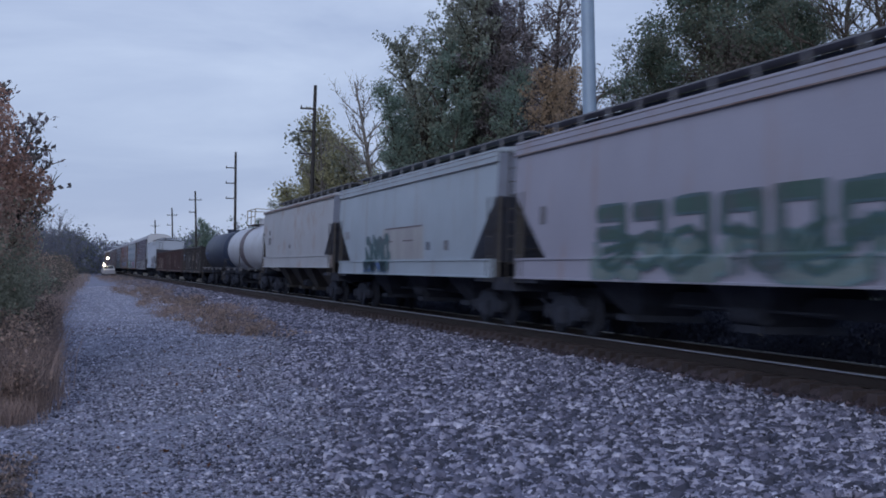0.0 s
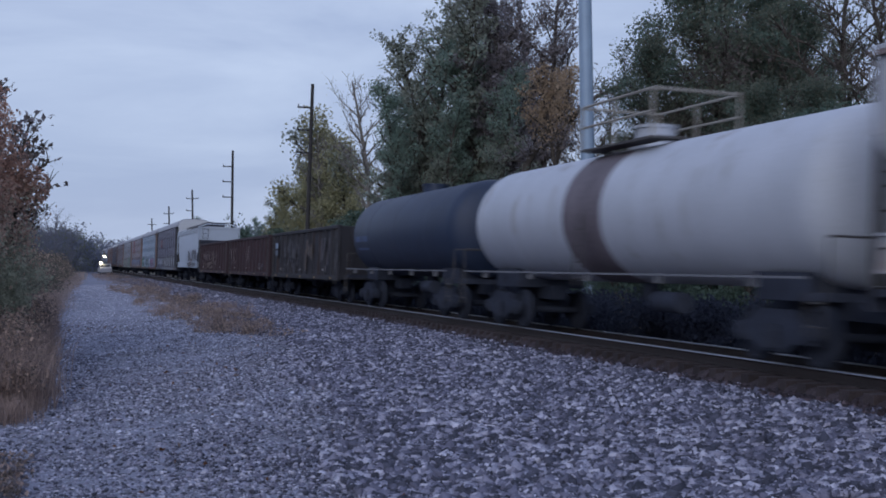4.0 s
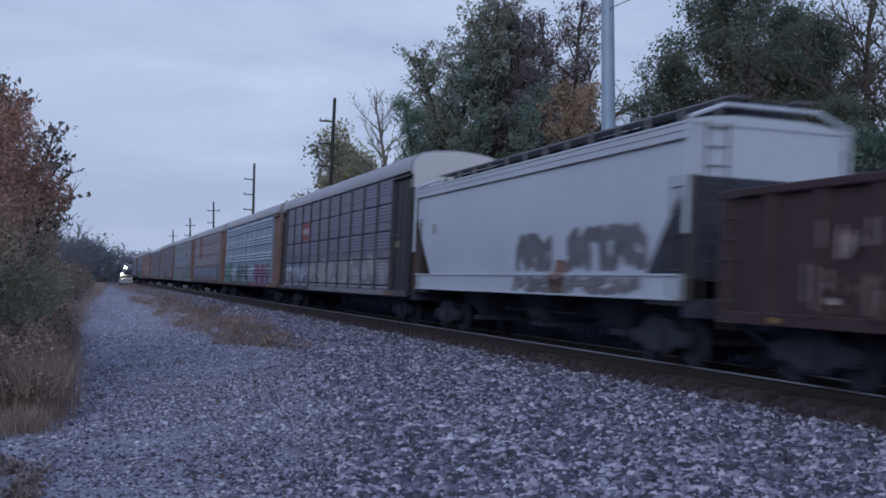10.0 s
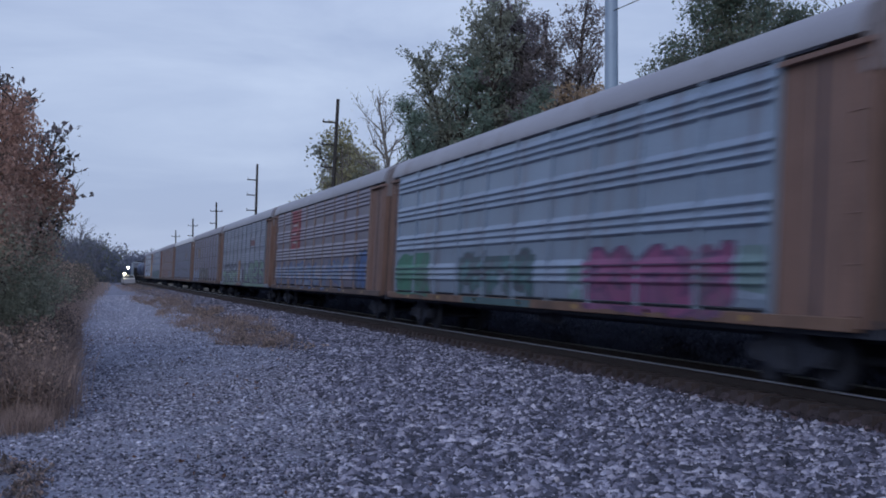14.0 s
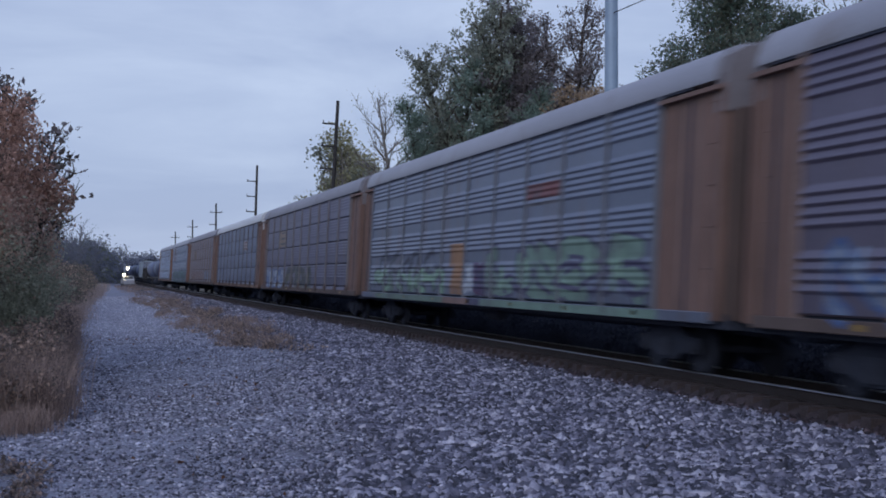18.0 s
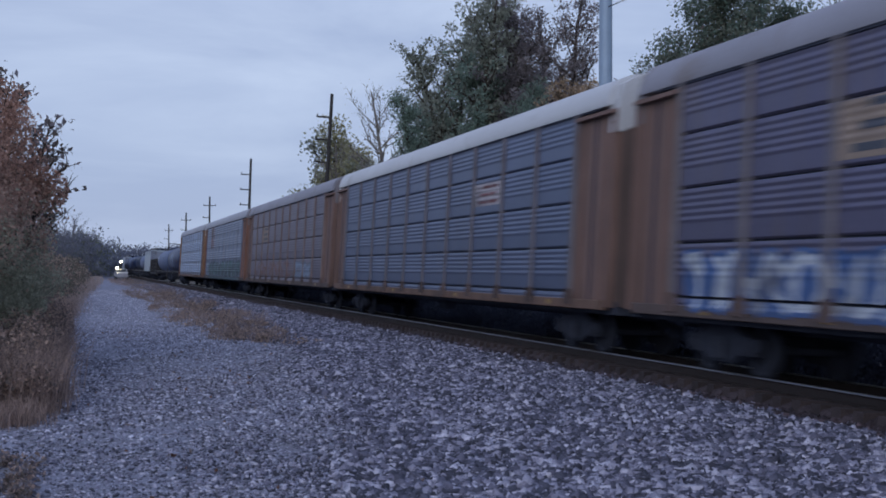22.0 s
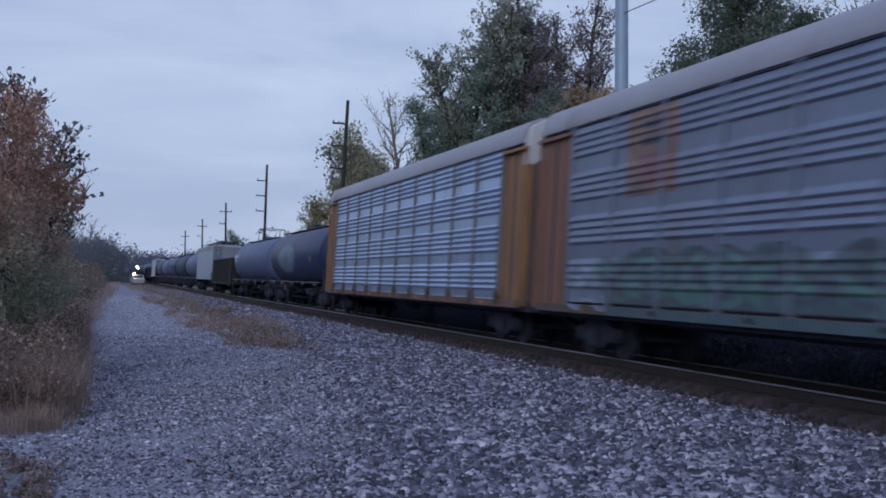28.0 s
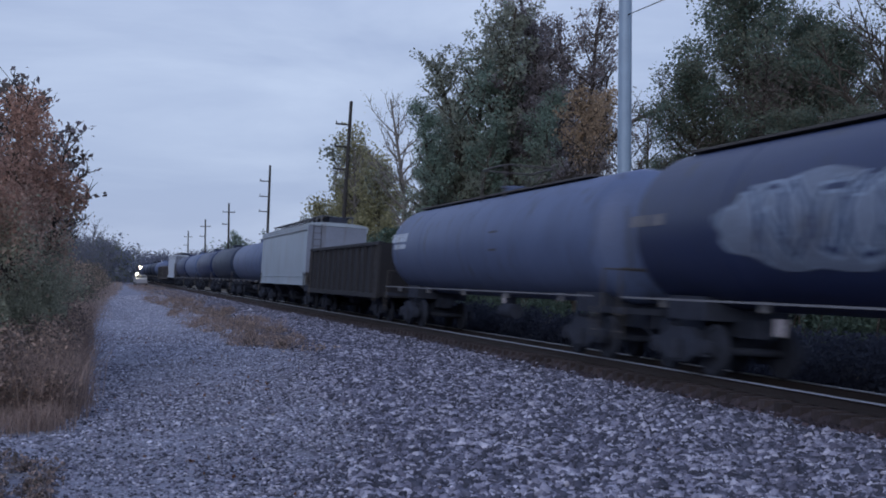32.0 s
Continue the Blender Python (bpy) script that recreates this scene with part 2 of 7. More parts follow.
def loft(bm, outline, y0, y1, mat=0, caps=True):
    """A bar with an outline in the (x, z) plane, from y0 to y1."""
    a = [bm.verts.new((x, y0, z)) for x, z in outline]
    b = [bm.verts.new((x, y1, z)) for x, z in outline]
    n = len(a)
    for i in range(n):
        bm.faces.new((a[i], a[(i + 1) % n], b[(i + 1) % n], b[i])).material_index = mat
    if caps:
        bm.faces.new(a[::-1]).material_index = mat
        bm.faces.new(b).material_index = mat


def lathe_y(bm, rings, zc, seg=40, mat=0, xc=0.0):
    """A body of revolution about an axis along y; rings of (y, radius)."""
    prev = None
    for y, r in rings:
        if r < 1e-4:
            cur = [bm.verts.new((xc, y, zc))]
        else:
            cur = [bm.verts.new((xc + r * math.cos(2 * math.pi * i / seg), y, zc + r * math.sin(2 * math.pi * i / seg))) for i in range(seg)]
        if prev:
            for i in range(seg):
                j = (i + 1) % seg
                if len(prev) == 1:
                    bm.faces.new((prev[0], cur[i], cur[j])).material_index = mat
                elif len(cur) == 1:
                    bm.faces.new((prev[i], cur[0], prev[j])).material_index = mat
                else:
                    bm.faces.new((prev[i], cur[i], cur[j], prev[j])).material_index = mat
        prev = cur


def mesh_of(name, bm, materials, bevel=0.0, smooth=False):
    if bevel:
        bmesh.ops.bevel(bm, geom=list(bm.edges), offset=bevel, segments=1, affect="EDGES", clamp_overlap=True)
    bmesh.ops.recalc_face_normals(bm, faces=bm.faces)
    me = bpy.data.meshes.new(name)
    bm.to_mesh(me)
    bm.free()
    for m in materials if isinstance(materials, (list, tuple)) else [materials]:
        me.materials.append(m)
    if smooth:
        me.shade_smooth()
        me.set_sharp_from_angle(angle=radians(35))
    return me


def part(name, bm, mat, parent, label="", bevel=0.0, smooth=False):
    """Links a bmesh as one mesh object under a thing or a part."""
    ob = new(name, mesh_of(name, bm, mat, bevel, smooth))
    ob.parent = parent
    return tagged(ob, label) if label else ob


def piece(name, me, parent, at=(0, 0, 0), turn=0.0):
    """One more object on a shared mesh, turned about z."""
    ob = new(name, me)
    ob.parent = parent
    ob.location, ob.rotation_euler = at, (0, 0, turn)
    return ob


def raw_mesh(name, verts, faces, mats, index=None):
    """A mesh from arrays of triangles or quads."""
    me = bpy.data.meshes.new(name)
    k = faces.shape[1]
    me.vertices.add(len(verts))
    me.vertices.foreach_set("co", np.asarray(verts, np.float32).ravel())
    me.loops.add(faces.size)
    me.loops.foreach_set("vertex_index", faces.astype(np.int32).ravel())
    me.polygons.add(len(faces))
    me.polygons.foreach_set("loop_start", np.arange(0, faces.size, k, dtype=np.int32))
    if index is not None:
        me.polygons.foreach_set("material_index", np.asarray(index, np.int32))
    for m in mats:
        me.materials.append(m)
    me.update(calc_edges=True)
    return me


def empty(name, label, category, group="", at=None):
    ob = tagged(new(name), label, category, group)
    if at is not None:
        ob.matrix_basis = at
    return ob


# ---- painted tags on the cars: loose strokes, no letters ----
def sdf_strokes(rng, w, h, letters, upright=False, block=False):
    """Distance fields of rounded strokes that fill a band w by h."""
    strokes = []
    step = w / letters
    for i in range(letters):
        cx = (i + 0.5) * step
        if upright:
            for _ in range(rng.randint(1, 3)):
                z = rng.uniform(0.05, 0.8) * h
                x = cx + rng.uniform(-0.3, 0.3) * step
                strokes.append((x, z, x, min(0.95 * h, z + rng.uniform(0.05, 0.4) * h)))
            continue
        if block:
            # two stems under a heavy bar
            a, b, top = cx - 0.34 * step, cx + 0.32 * step, h * rng.uniform(0.8, 0.9)
            strokes += [(a, top, b, top), (a, top, a, h * rng.uniform(0.08, 0.5)), (a, top + 0.05, b, top + 0.03)]
            if rng.random() < 0.7:
                strokes.append((b, top, b + rng.uniform(-0.1, 0.1) * step, h * rng.uniform(0.1, 0.55)))
            if rng.random() < 0.5:
                strokes.append((a, 0.5 * h, b, rng.uniform(0.35, 0.6) * h))
            continue
        # a ring, an arch, a bent stem or a zigzag, leaning and uneven
        start = rng.uniform(0, 360)
        turns = (start, start + rng.uniform(120, 330)) if rng.random() < 0.65 else None
        ry, lean = rng.uniform(0.3, 0.38), rng.uniform(-0.1, 0.16) * step
        if turns:
            pts = [(0.5 * math.cos(radians(a)), 0.5 + ry * math.sin(radians(a))) for a in np.linspace(*turns, 7)]
        else:
            pts = [(rng.choice((-0.34, 0.3)) * (1 if k % 2 else -1), 0.14 + 0.24 * k) for k in range(4)]
        for _ in range(2):
            pts.append((rng.uniform(-0.7, 0.7), rng.uniform(0.08, 0.92)))
        pts = [(cx + u * step + lean * (v - 0.5) * 2, v * h) for u, v in pts]
        strokes += [(*a, *b) for a, b in zip(pts, pts[1:])]

    def distance(y, z):
        best = np.full(y.shape, 9.0)
        for ax, az, bx, bz in strokes:
            dx, dz = bx - ax, bz - az
            k = np.clip(((y - ax) * dx + (z - az) * dz) / (dx * dx + dz * dz + 1e-6), 0, 1)
            best = np.minimum(best, np.hypot(y - ax - k * dx, z - az - k * dz))
        return best
    return distance


def painted_tag(parent, y0, y1, z0, z1, surface, mats, seed, letters=6, thick=0.12, rim=0.06, cloud=None, side=-1, upright=False, block=False, label="spray-painted lettering, not legible"):
    """A layer of spray paint that follows the car's side. surface(z) gives the side's half width; mats: fill, rim and haze."""
    rng = random.Random(seed)
    w, h = y1 - y0, z1 - z0
    field = sdf_strokes(rng, w, h, letters, upright, block)
    ny, nz = max(8, int(w / 0.03)), max(8, int(h / 0.024))
    ys, zs = np.linspace(0, w, ny + 1), np.linspace(0, h, nz + 1)
    yc, zc = np.meshgrid((ys[1:] + ys[:-1]) / 2, (zs[1:] + zs[:-1]) / 2, indexing="ij")
    d = field(yc, zc)
    kind = np.full(d.shape, -1)
    if cloud:
        lump = 0.25 * np.sin(yc * 2.1 + seed) + 0.2 * np.sin(yc * 5.3 + 2 * seed)
        inside = (zc > h * 0.02 + 0.04 * np.abs(np.sin(yc * 1.3 + seed))) & (zc < h * (0.86 + 0.35 * lump)) & (yc > 0.12 * w * np.abs(zc / h - 0.5)) & (yc < w - 0.12 * w * np.abs(zc / h - 0.5))
        if cloud == "round":
            # a puffed disc with a scalloped upper edge
            turn = np.arctan2(zc / h - 0.48, (yc / w - 0.5))
            inside = np.hypot((yc / w - 0.5) * 2, (zc / h - 0.48) * 2) < 0.9 + 0.05 * np.abs(np.sin(4.5 * turn + seed)) + 0.03 * np.sin(9 * turn)
            d = np.where(inside, d, 9.0)
        kind[inside] = 2
    kind[d < thick + rim] = 1
    kind[d < thick] = 0
    xs = np.array([surface(z0 + z) for z in zs]) + 0.006
    # the open slots between sheets stay free of paint
    slot = np.min([np.abs(xs - (RACK_X - 0.084 + k)) for k in (0.0, 0.005, 0.009)], 0) < 1e-6
    kind[:, slot[1:] | slot[:-1]] = -1
    keep = np.argwhere(kind >= 0)
    base = np.zeros((ny + 1, nz + 1, 3))
    base[..., 0] = side * xs[None, :]
    base[..., 1] = y0 + ys[:, None]
    base[..., 2] = z0 + zs[None, :]
    idx = np.arange((ny + 1) * (nz + 1)).reshape(ny + 1, nz + 1)
    faces = np.array([(idx[i, j], idx[i, j + 1], idx[i + 1, j + 1], idx[i + 1, j]) for i, j in keep])
    me = raw_mesh("spray_paint", base.reshape(-1, 3), faces, mats, [kind[i, j] for i, j in keep])
    ob = new("spray_paint", me)
    ob.parent = parent
    return tagged(ob, label)


def paint(name, color, rough=0.6):
    return material(name, color, rough, vary=0.35, scale=1.5, fine=25, dirt=(0.085, 0.085, 0.105), dirt_amount=0.42, bump=0.05)


P_WHITE, P_PALEBLUE, P_BLUE = paint("spray_white", (0.37, 0.41, 0.47)), paint("spray_pale_blue", (0.22, 0.285, 0.385)), paint("spray_blue", (0.05, 0.10, 0.24))
P_GREEN, P_LIGHTGREEN, P_TEAL = paint("spray_green", (0.045, 0.165, 0.115)), paint("spray_light_green", (0.20, 0.32, 0.235)), paint("spray_teal", (0.05, 0.2, 0.21))
P_MAGENTA, P_OLIVE, P_BLACK = paint("spray_magenta", (0.19, 0.055, 0.14)), paint("spray_olive", (0.15, 0.145, 0.07)), paint("spray_black", (0.03, 0.03, 0.04))
P_GREY, P_ORANGE, P_RED = paint("spray_grey", (0.26, 0.27, 0.3)), paint("spray_orange", (0.26, 0.145, 0.08)), paint("sign_red", (0.20, 0.032, 0.045))
P_YELLOW, P_PINKISH, P_SIGNWHITE = paint("faded_yellow_placard", (0.2, 0.16, 0.06)), paint("spray_dusty_pink", (0.215, 0.125, 0.115)), paint("sign_white", (0.36, 0.33, 0.35))
P_PALEGREEN = paint("spray_grey_green", (0.14, 0.2, 0.17))
P_SLATE = paint("spray_slate_blue", (0.13, 0.155, 0.21))
P_DEEPTEAL = paint("spray_deep_teal", (0.05, 0.105, 0.12))
P_FADED = paint("faded_white_paint", (0.29, 0.23, 0.215))
P_DIMGREY, P_LILAC = paint("spray_dim_grey", (0.14, 0.14, 0.16)), paint("spray_lilac", (0.2, 0.16, 0.3))


# ---- running gear shared by all cars ----
def wheelset_mesh():
    bm = bmesh.new()
    rod(bm, (-1.05, 0, 0), (1.05, 0, 0), 0.075, seg=10)
    for s in (-1, 1):
        rings = [(0.66, 0.10), (0.66, 0.46), (0.69, 0.488), (0.71, 0.488), (0.725, 0.458), (0.80, 0.452), (0.80, 0.40), (0.765, 0.38), (0.76, 0.16), (0.80, 0.14), (0.80, 0.09)]
        prev = None
        for x, r in rings:
            cur = [bm.verts.new((s * x, r * math.cos(2 * math.pi * i / 24), r * math.sin(2 * math.pi * i / 24))) for i in range(24)]
            if prev:
                for i in range(24):
                    j = (i + 1) % 24
                    bm.faces.new((prev[i], prev[j], cur[j], cur[i]))
            prev = cur
    return mesh_of("wheelset", bm, M_WHEEL, smooth=True)


def side_frame_mesh():
    bm = bmesh.new()
    out = [(-1.15, 0.42), (-1.15, 0.62), (-0.75, 0.66), (-0.42, 0.86), (0.42, 0.86), (0.75, 0.66), (1.15, 0.62), (1.15, 0.42), (0.72, 0.40), (0.34, 0.20), (-0.34, 0.20), (-0.72, 0.40)]
    prism(bm, out, -0.07, 0.07)
    for y in (-0.875, 0.875):
        box(bm, -0.11, 0.11, y - 0.17, y + 0.17, 0.34, 0.60)
        rod(bm, (-0.15, y, 0.46), (0.15, y, 0.46), 0.10, seg=10)
    for y in (-0.14, 0.0, 0.14):
        rod(bm, (-0.12, y, 0.26), (-0.12, y, 0.62), 0.055, seg=8)
    return mesh_of("side_frame", bm, M_STEEL, bevel=0.0)


ME_WHEELSET, ME_SIDE_FRAME = wheelset_mesh(), side_frame_mesh()
WHEELSETS = []


def coupler_mesh():
    bm = bmesh.new()
    box(bm, -0.10, 0.10, 0.0, 0.55, 0.74, 0.92)
    box(bm, -0.16, 0.13, 0.5, 0.78, 0.70, 0.98)
    box(bm, 0.02, 0.16, 0.72, 0.88, 0.72, 0.96)
    rod(bm, (0.28, 0.1, 0.75), (0.20, 0.75, 0.45), 0.03, seg=6)
    return mesh_of("coupler", bm, M_STEEL)


ME_COUPLER = coupler_mesh()


def bolster_mesh():
    bm = bmesh.new()
    box(bm, -0.95, 0.95, -0.2, 0.2, 0.48, 0.80)
    rod(bm, (0, 0, 0.8), (0, 0, 0.98), 0.22, seg=12)
    box(bm, -0.72, 0.72, -0.5, -0.42, 0.38, 0.52)
    box(bm, -0.72, 0.72, 0.42, 0.5, 0.38, 0.52)
    return mesh_of("bogie", bm, M_STEEL)


ME_BOLSTER = bolster_mesh()


def running_gear(car, length, inset=2.6):
    """Two bogies with their wheels, and a coupler at each end."""
    for s in (-1, 1):
        bogie = piece("bogie", ME_BOLSTER, car, (0, s * (length / 2 - inset), 0))
        for x in (-0.98, 0.98):
            piece("side_frame", ME_SIDE_FRAME, bogie, (x, 0, 0), 0 if x < 0 else math.pi)
        for y in (-0.875, 0.875):
            WHEELSETS.append(piece("wheelset", ME_WHEELSET, bogie, (0, y, 0.46)))
        piece("coupler", ME_COUPLER, car, (0, s * (length / 2 - 0.8), 0), 0 if s > 0 else math.pi)


def ladder(bm, x, y, z0, z1, w=0.42, axis="y", step=0.34, r=0.016):
    a = (0, w / 2) if axis == "y" else (w / 2, 0)
    for s in (-1, 1):
        rod(bm, (x + s * a[0], y + s * a[1], z0), (x + s * a[0], y + s * a[1], z1), r, seg=6)
    z = z0 + 0.15
    while z < z1:
        rod(bm, (x - a[0], y - a[1], z), (x + a[0], y + a[1], z), r * 0.8, seg=5)
        z += step


def under_gear(car, half):
    """Centre sill, brake reservoir and piping below the floor."""
    bm = bmesh.new()
    box(bm, -0.2, 0.2, -half, half, 0.72, 1.05)
    part("centre_sill", bm, M_STEEL, car)
    bm = bmesh.new()
    lathe_y(bm, [(-0.5, 0.0), (-0.48, 0.17), (0.42, 0.17), (0.5, 0.0)], 0.72, 14, xc=-0.75)
    rod(bm, (-0.75, -2.4, 0.8), (-0.75, 2.6, 0.8), 0.025, seg=6)
    part("brake_reservoir", bm, M_STEEL, car, smooth=True)


def reflectors(car, x, z, half, count, mat):
    """Small reflective strips along the side sill."""
    for i in range(count):
        y = -half + (i + 0.5) * 2 * half / count
        bm = bmesh.new()
        box(bm, -x - 0.006, -x - 0.002, y - 0.11, y + 0.11, z, z + 0.09)
        part("reflector", bm, mat, car)


# ---- covered hoppers ----
def bowed(z, bow=0.045):
    """Half width of a hopper car's bowed side at height z."""
    return 1.57 - bow * ((z - 3.0) / 1.4) ** 2


def covered_hopper(length, shell, roof_mat, label, bays=3, slope=2.0, knee=3.25, eave=4.42, rim_mat=None, frame_ends=False, bay_mat=None, end_mat=None, bow=0.045, band=True, board_mat=None, sill=(1.21, 1.69)):
    car = empty("covered_hopper", label, "hopper car", "cars of the freight train")
    hl, hw = length / 2 - 0.64, 1.57
    bm = bmesh.new()
    # the shell: bowed sides, full length above the knee, sloped end sheets below it
    levels = [1.66, 1.9, 2.2, 2.5, 2.8, 3.05, knee, 3.7, 3.95, 4.2, eave]
    prev = None
    for z in sorted(levels):
        y = hl if z >= knee else hl - slope * (knee - z) / (knee - 1.66)
        x = bowed(z, bow)
        ring = [bm.verts.new(p) for p in ((-x, -y, z), (x, -y, z), (x, y, z), (-x, y, z))]
        if prev:
            for k in range(4):
                f = bm.faces.new((prev[k], prev[(k + 1) % 4], ring[(k + 1) % 4], ring[k]))
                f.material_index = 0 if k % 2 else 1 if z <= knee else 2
        else:
            bm.faces.new(ring[::-1])
        prev = ring
    bm.faces.new(prev)
    part("hopper_body", bm, [shell, C_ENDSHADE, end_mat or C_ENDWALL], car, smooth=True)
    ht = bowed(eave, bow) + 0.03
    bm = bmesh.new()
    r = [(-ht - 0.02, eave - 0.06), (ht + 0.02, eave - 0.06), (ht + 0.02, eave + 0.02), (ht - 0.10, eave + 0.06), (0.75, eave + 0.14), (-0.75, eave + 0.14), (-ht + 0.10, eave + 0.06), (-ht - 0.02, eave + 0.02)]
    loft(bm, r, -hl - 0.03, hl + 0.03)
    part("roof", bm, roof_mat, car, bevel=0.012)
    # the edge of the roof: a deep band with seams, or a rusty rail alone
    deep = 0.30 if band else 0.12
    bm = bmesh.new()
    for s in (-1, 1):
        box(bm, s * (ht - 0.04), s * (ht + 0.045), -hl, hl, eave - deep, eave - 0.05)
    part("roof_rim", bm, shell if band else rim_mat or shell, car)
    for z, m in ((eave - 0.315, rim_mat or C_SEAM), (eave - 0.17, C_SEAM), (eave - 0.045, C_SEAM)) if band else ((eave - 0.13, C_SEAM),):
        bm = bmesh.new()
        x = ht + 0.047
        box(bm, -x - 0.006, -x + 0.01, -hl, hl, z, z + (0.03 if m is rim_mat else 0.013))
        part("roof_seam", bm, m, car)
    for s in (-1, 1):
        bm = bmesh.new()
        z0, z1 = sill
        loft(bm, [(s * (hw - 0.10), z0), (s * (hw + 0.05), z0), (s * (hw + 0.05), z0 + 0.04), (s * (hw + 0.012), z0 + 0.05), (s * (hw + 0.012), z1 - 0.05), (s * (hw + 0.05), z1 - 0.04), (s * (hw + 0.05), z1), (s * (hw - 0.10), z1)], -hl + 0.25, hl - 0.25)
        part("side_sill", bm, shell, car)
    # discharge bays under the body
    step = (2 * (hl - slope) - 0.6) / bays
    for i in range(bays):
        yc = -(hl - slope) + 0.3 + step * (i + 0.5)
        bm = bmesh.new()
        top = [bm.verts.new(p) for p in ((-1.35, yc - step * 0.36, 1.68), (1.35, yc - step * 0.36, 1.68), (1.35, yc + step * 0.36, 1.68), (-1.35, yc + step * 0.36, 1.68))]
        low = [bm.verts.new(p) for p in ((-0.62, yc - 0.35, 0.55), (0.62, yc - 0.35, 0.55), (0.62, yc + 0.35, 0.55), (-0.62, yc + 0.35, 0.55))]
        for k in range(4):
            bm.faces.new((top[k], top[(k + 1) % 4], low[(k + 1) % 4], low[k]))
        bm.faces.new(low)
        bm.faces.new(top[::-1])
        box(bm, -0.8, 0.8, yc - 0.42, yc + 0.42, 0.42, 0.55)
        part("discharge_bay", bm, bay_mat or M_STEEL, car)
    # ends: platform, corner posts, ladder, side shear plate
    for s in (-1, 1):
        bm = bmesh.new()
        box(bm, -hw, hw, s * (hl - 1.5), s * (hl + 0.02), 1.12, 1.22)
        box(bm, -hw, hw, s * (hl - 0.06), s * (hl + 0.06), 0.92, 1.24)
        part("end_platform", bm, M_STEEL, car)
        for x in (-hw + 0.1, hw - 0.1):
            bm = bmesh.new()
            box(bm, x - 0.05, x + 0.05, s * (hl - 0.09), s * hl, 1.22, knee + 0.02)
            part("corner_post", bm, M_GRATE, car)
        bm = bmesh.new()
        ladder(bm, -hw - 0.02, s * (hl - 0.38), 1.1, knee, axis="y", step=0.5)
        ladder(bm, -hw + 0.5, s * (hl + 0.06), 1.1, eave, axis="x")
        part("ladder", bm, M_GRATE, car)
        bm = bmesh.new()
        lathe_y(bm, [(s * (hl - 0.9), 0.0), (s * (hl - 0.88), 0.22), (s * (hl - 0.35), 0.22), (s * (hl - 0.33), 0.0)], 1.5, 12)
        part("brake_gear", bm, M_STEEL, car)
        if frame_ends:
            bm = bmesh.new()
            pts = [(-hw - 0.06, 2.4), (-hw - 0.06, eave + 0.05), (-0.95, eave + 0.32), (0.95, eave + 0.32), (hw + 0.06, eave + 0.05), (hw + 0.06, 2.4)]
            for (xa, za), (xb, zb) in zip(pts, pts[1:]):
                rod(bm, (xa, s * (hl + 0.05), za), (xb, s * (hl + 0.05), zb), 0.045, seg=7)
            part("end_frame", bm, shell, car)
    # hatch trough, running boards on brackets, and hatches
    bm = bmesh.new()
    box(bm, -0.46, 0.46, -hl + 0.15, hl - 0.15, eave + 0.10, eave + 0.46)
    part("hatch_trough", bm, M_STEEL, car)
    for x in (-0.66, 0.66):
        bm = bmesh.new()
        box(bm, x - 0.19, x + 0.19, -hl - 0.1, hl + 0.1, eave + 0.47, eave + 0.50)
        part("running_board", bm, board_mat or C_BOARD, car)
    bm = bmesh.new()
    box(bm, -0.03, 0.03, -0.035, 0.035, eave + 0.09, eave + 0.47)
    me_bracket = mesh_of("board_bracket", bm, board_mat or C_BOARD)
    y = -hl + 0.4
    while y < hl:
        for x in (-0.82, 0.82):
            piece("board_bracket", me_bracket, car, (x, y, 0))
        y += 1.45
    for k in range(8):
        bm = bmesh.new()
        y = -hl + (k + 0.5) * 2 * hl / 8
        box(bm, -0.36, 0.36, y - 0.55, y + 0.55, eave + 0.44, eave + 0.50)
        part("hatch", bm, roof_mat, car, bevel=0.03)
    under_gear(car, length / 2 - 0.8)
    running_gear(car, length)
    return car


# ---- tank cars ----
def bar(name, a, b, r, mat, parent):
    bm = bmesh.new()
    rod(bm, a, b, r, seg=6)
    return part(name, bm, mat, parent)


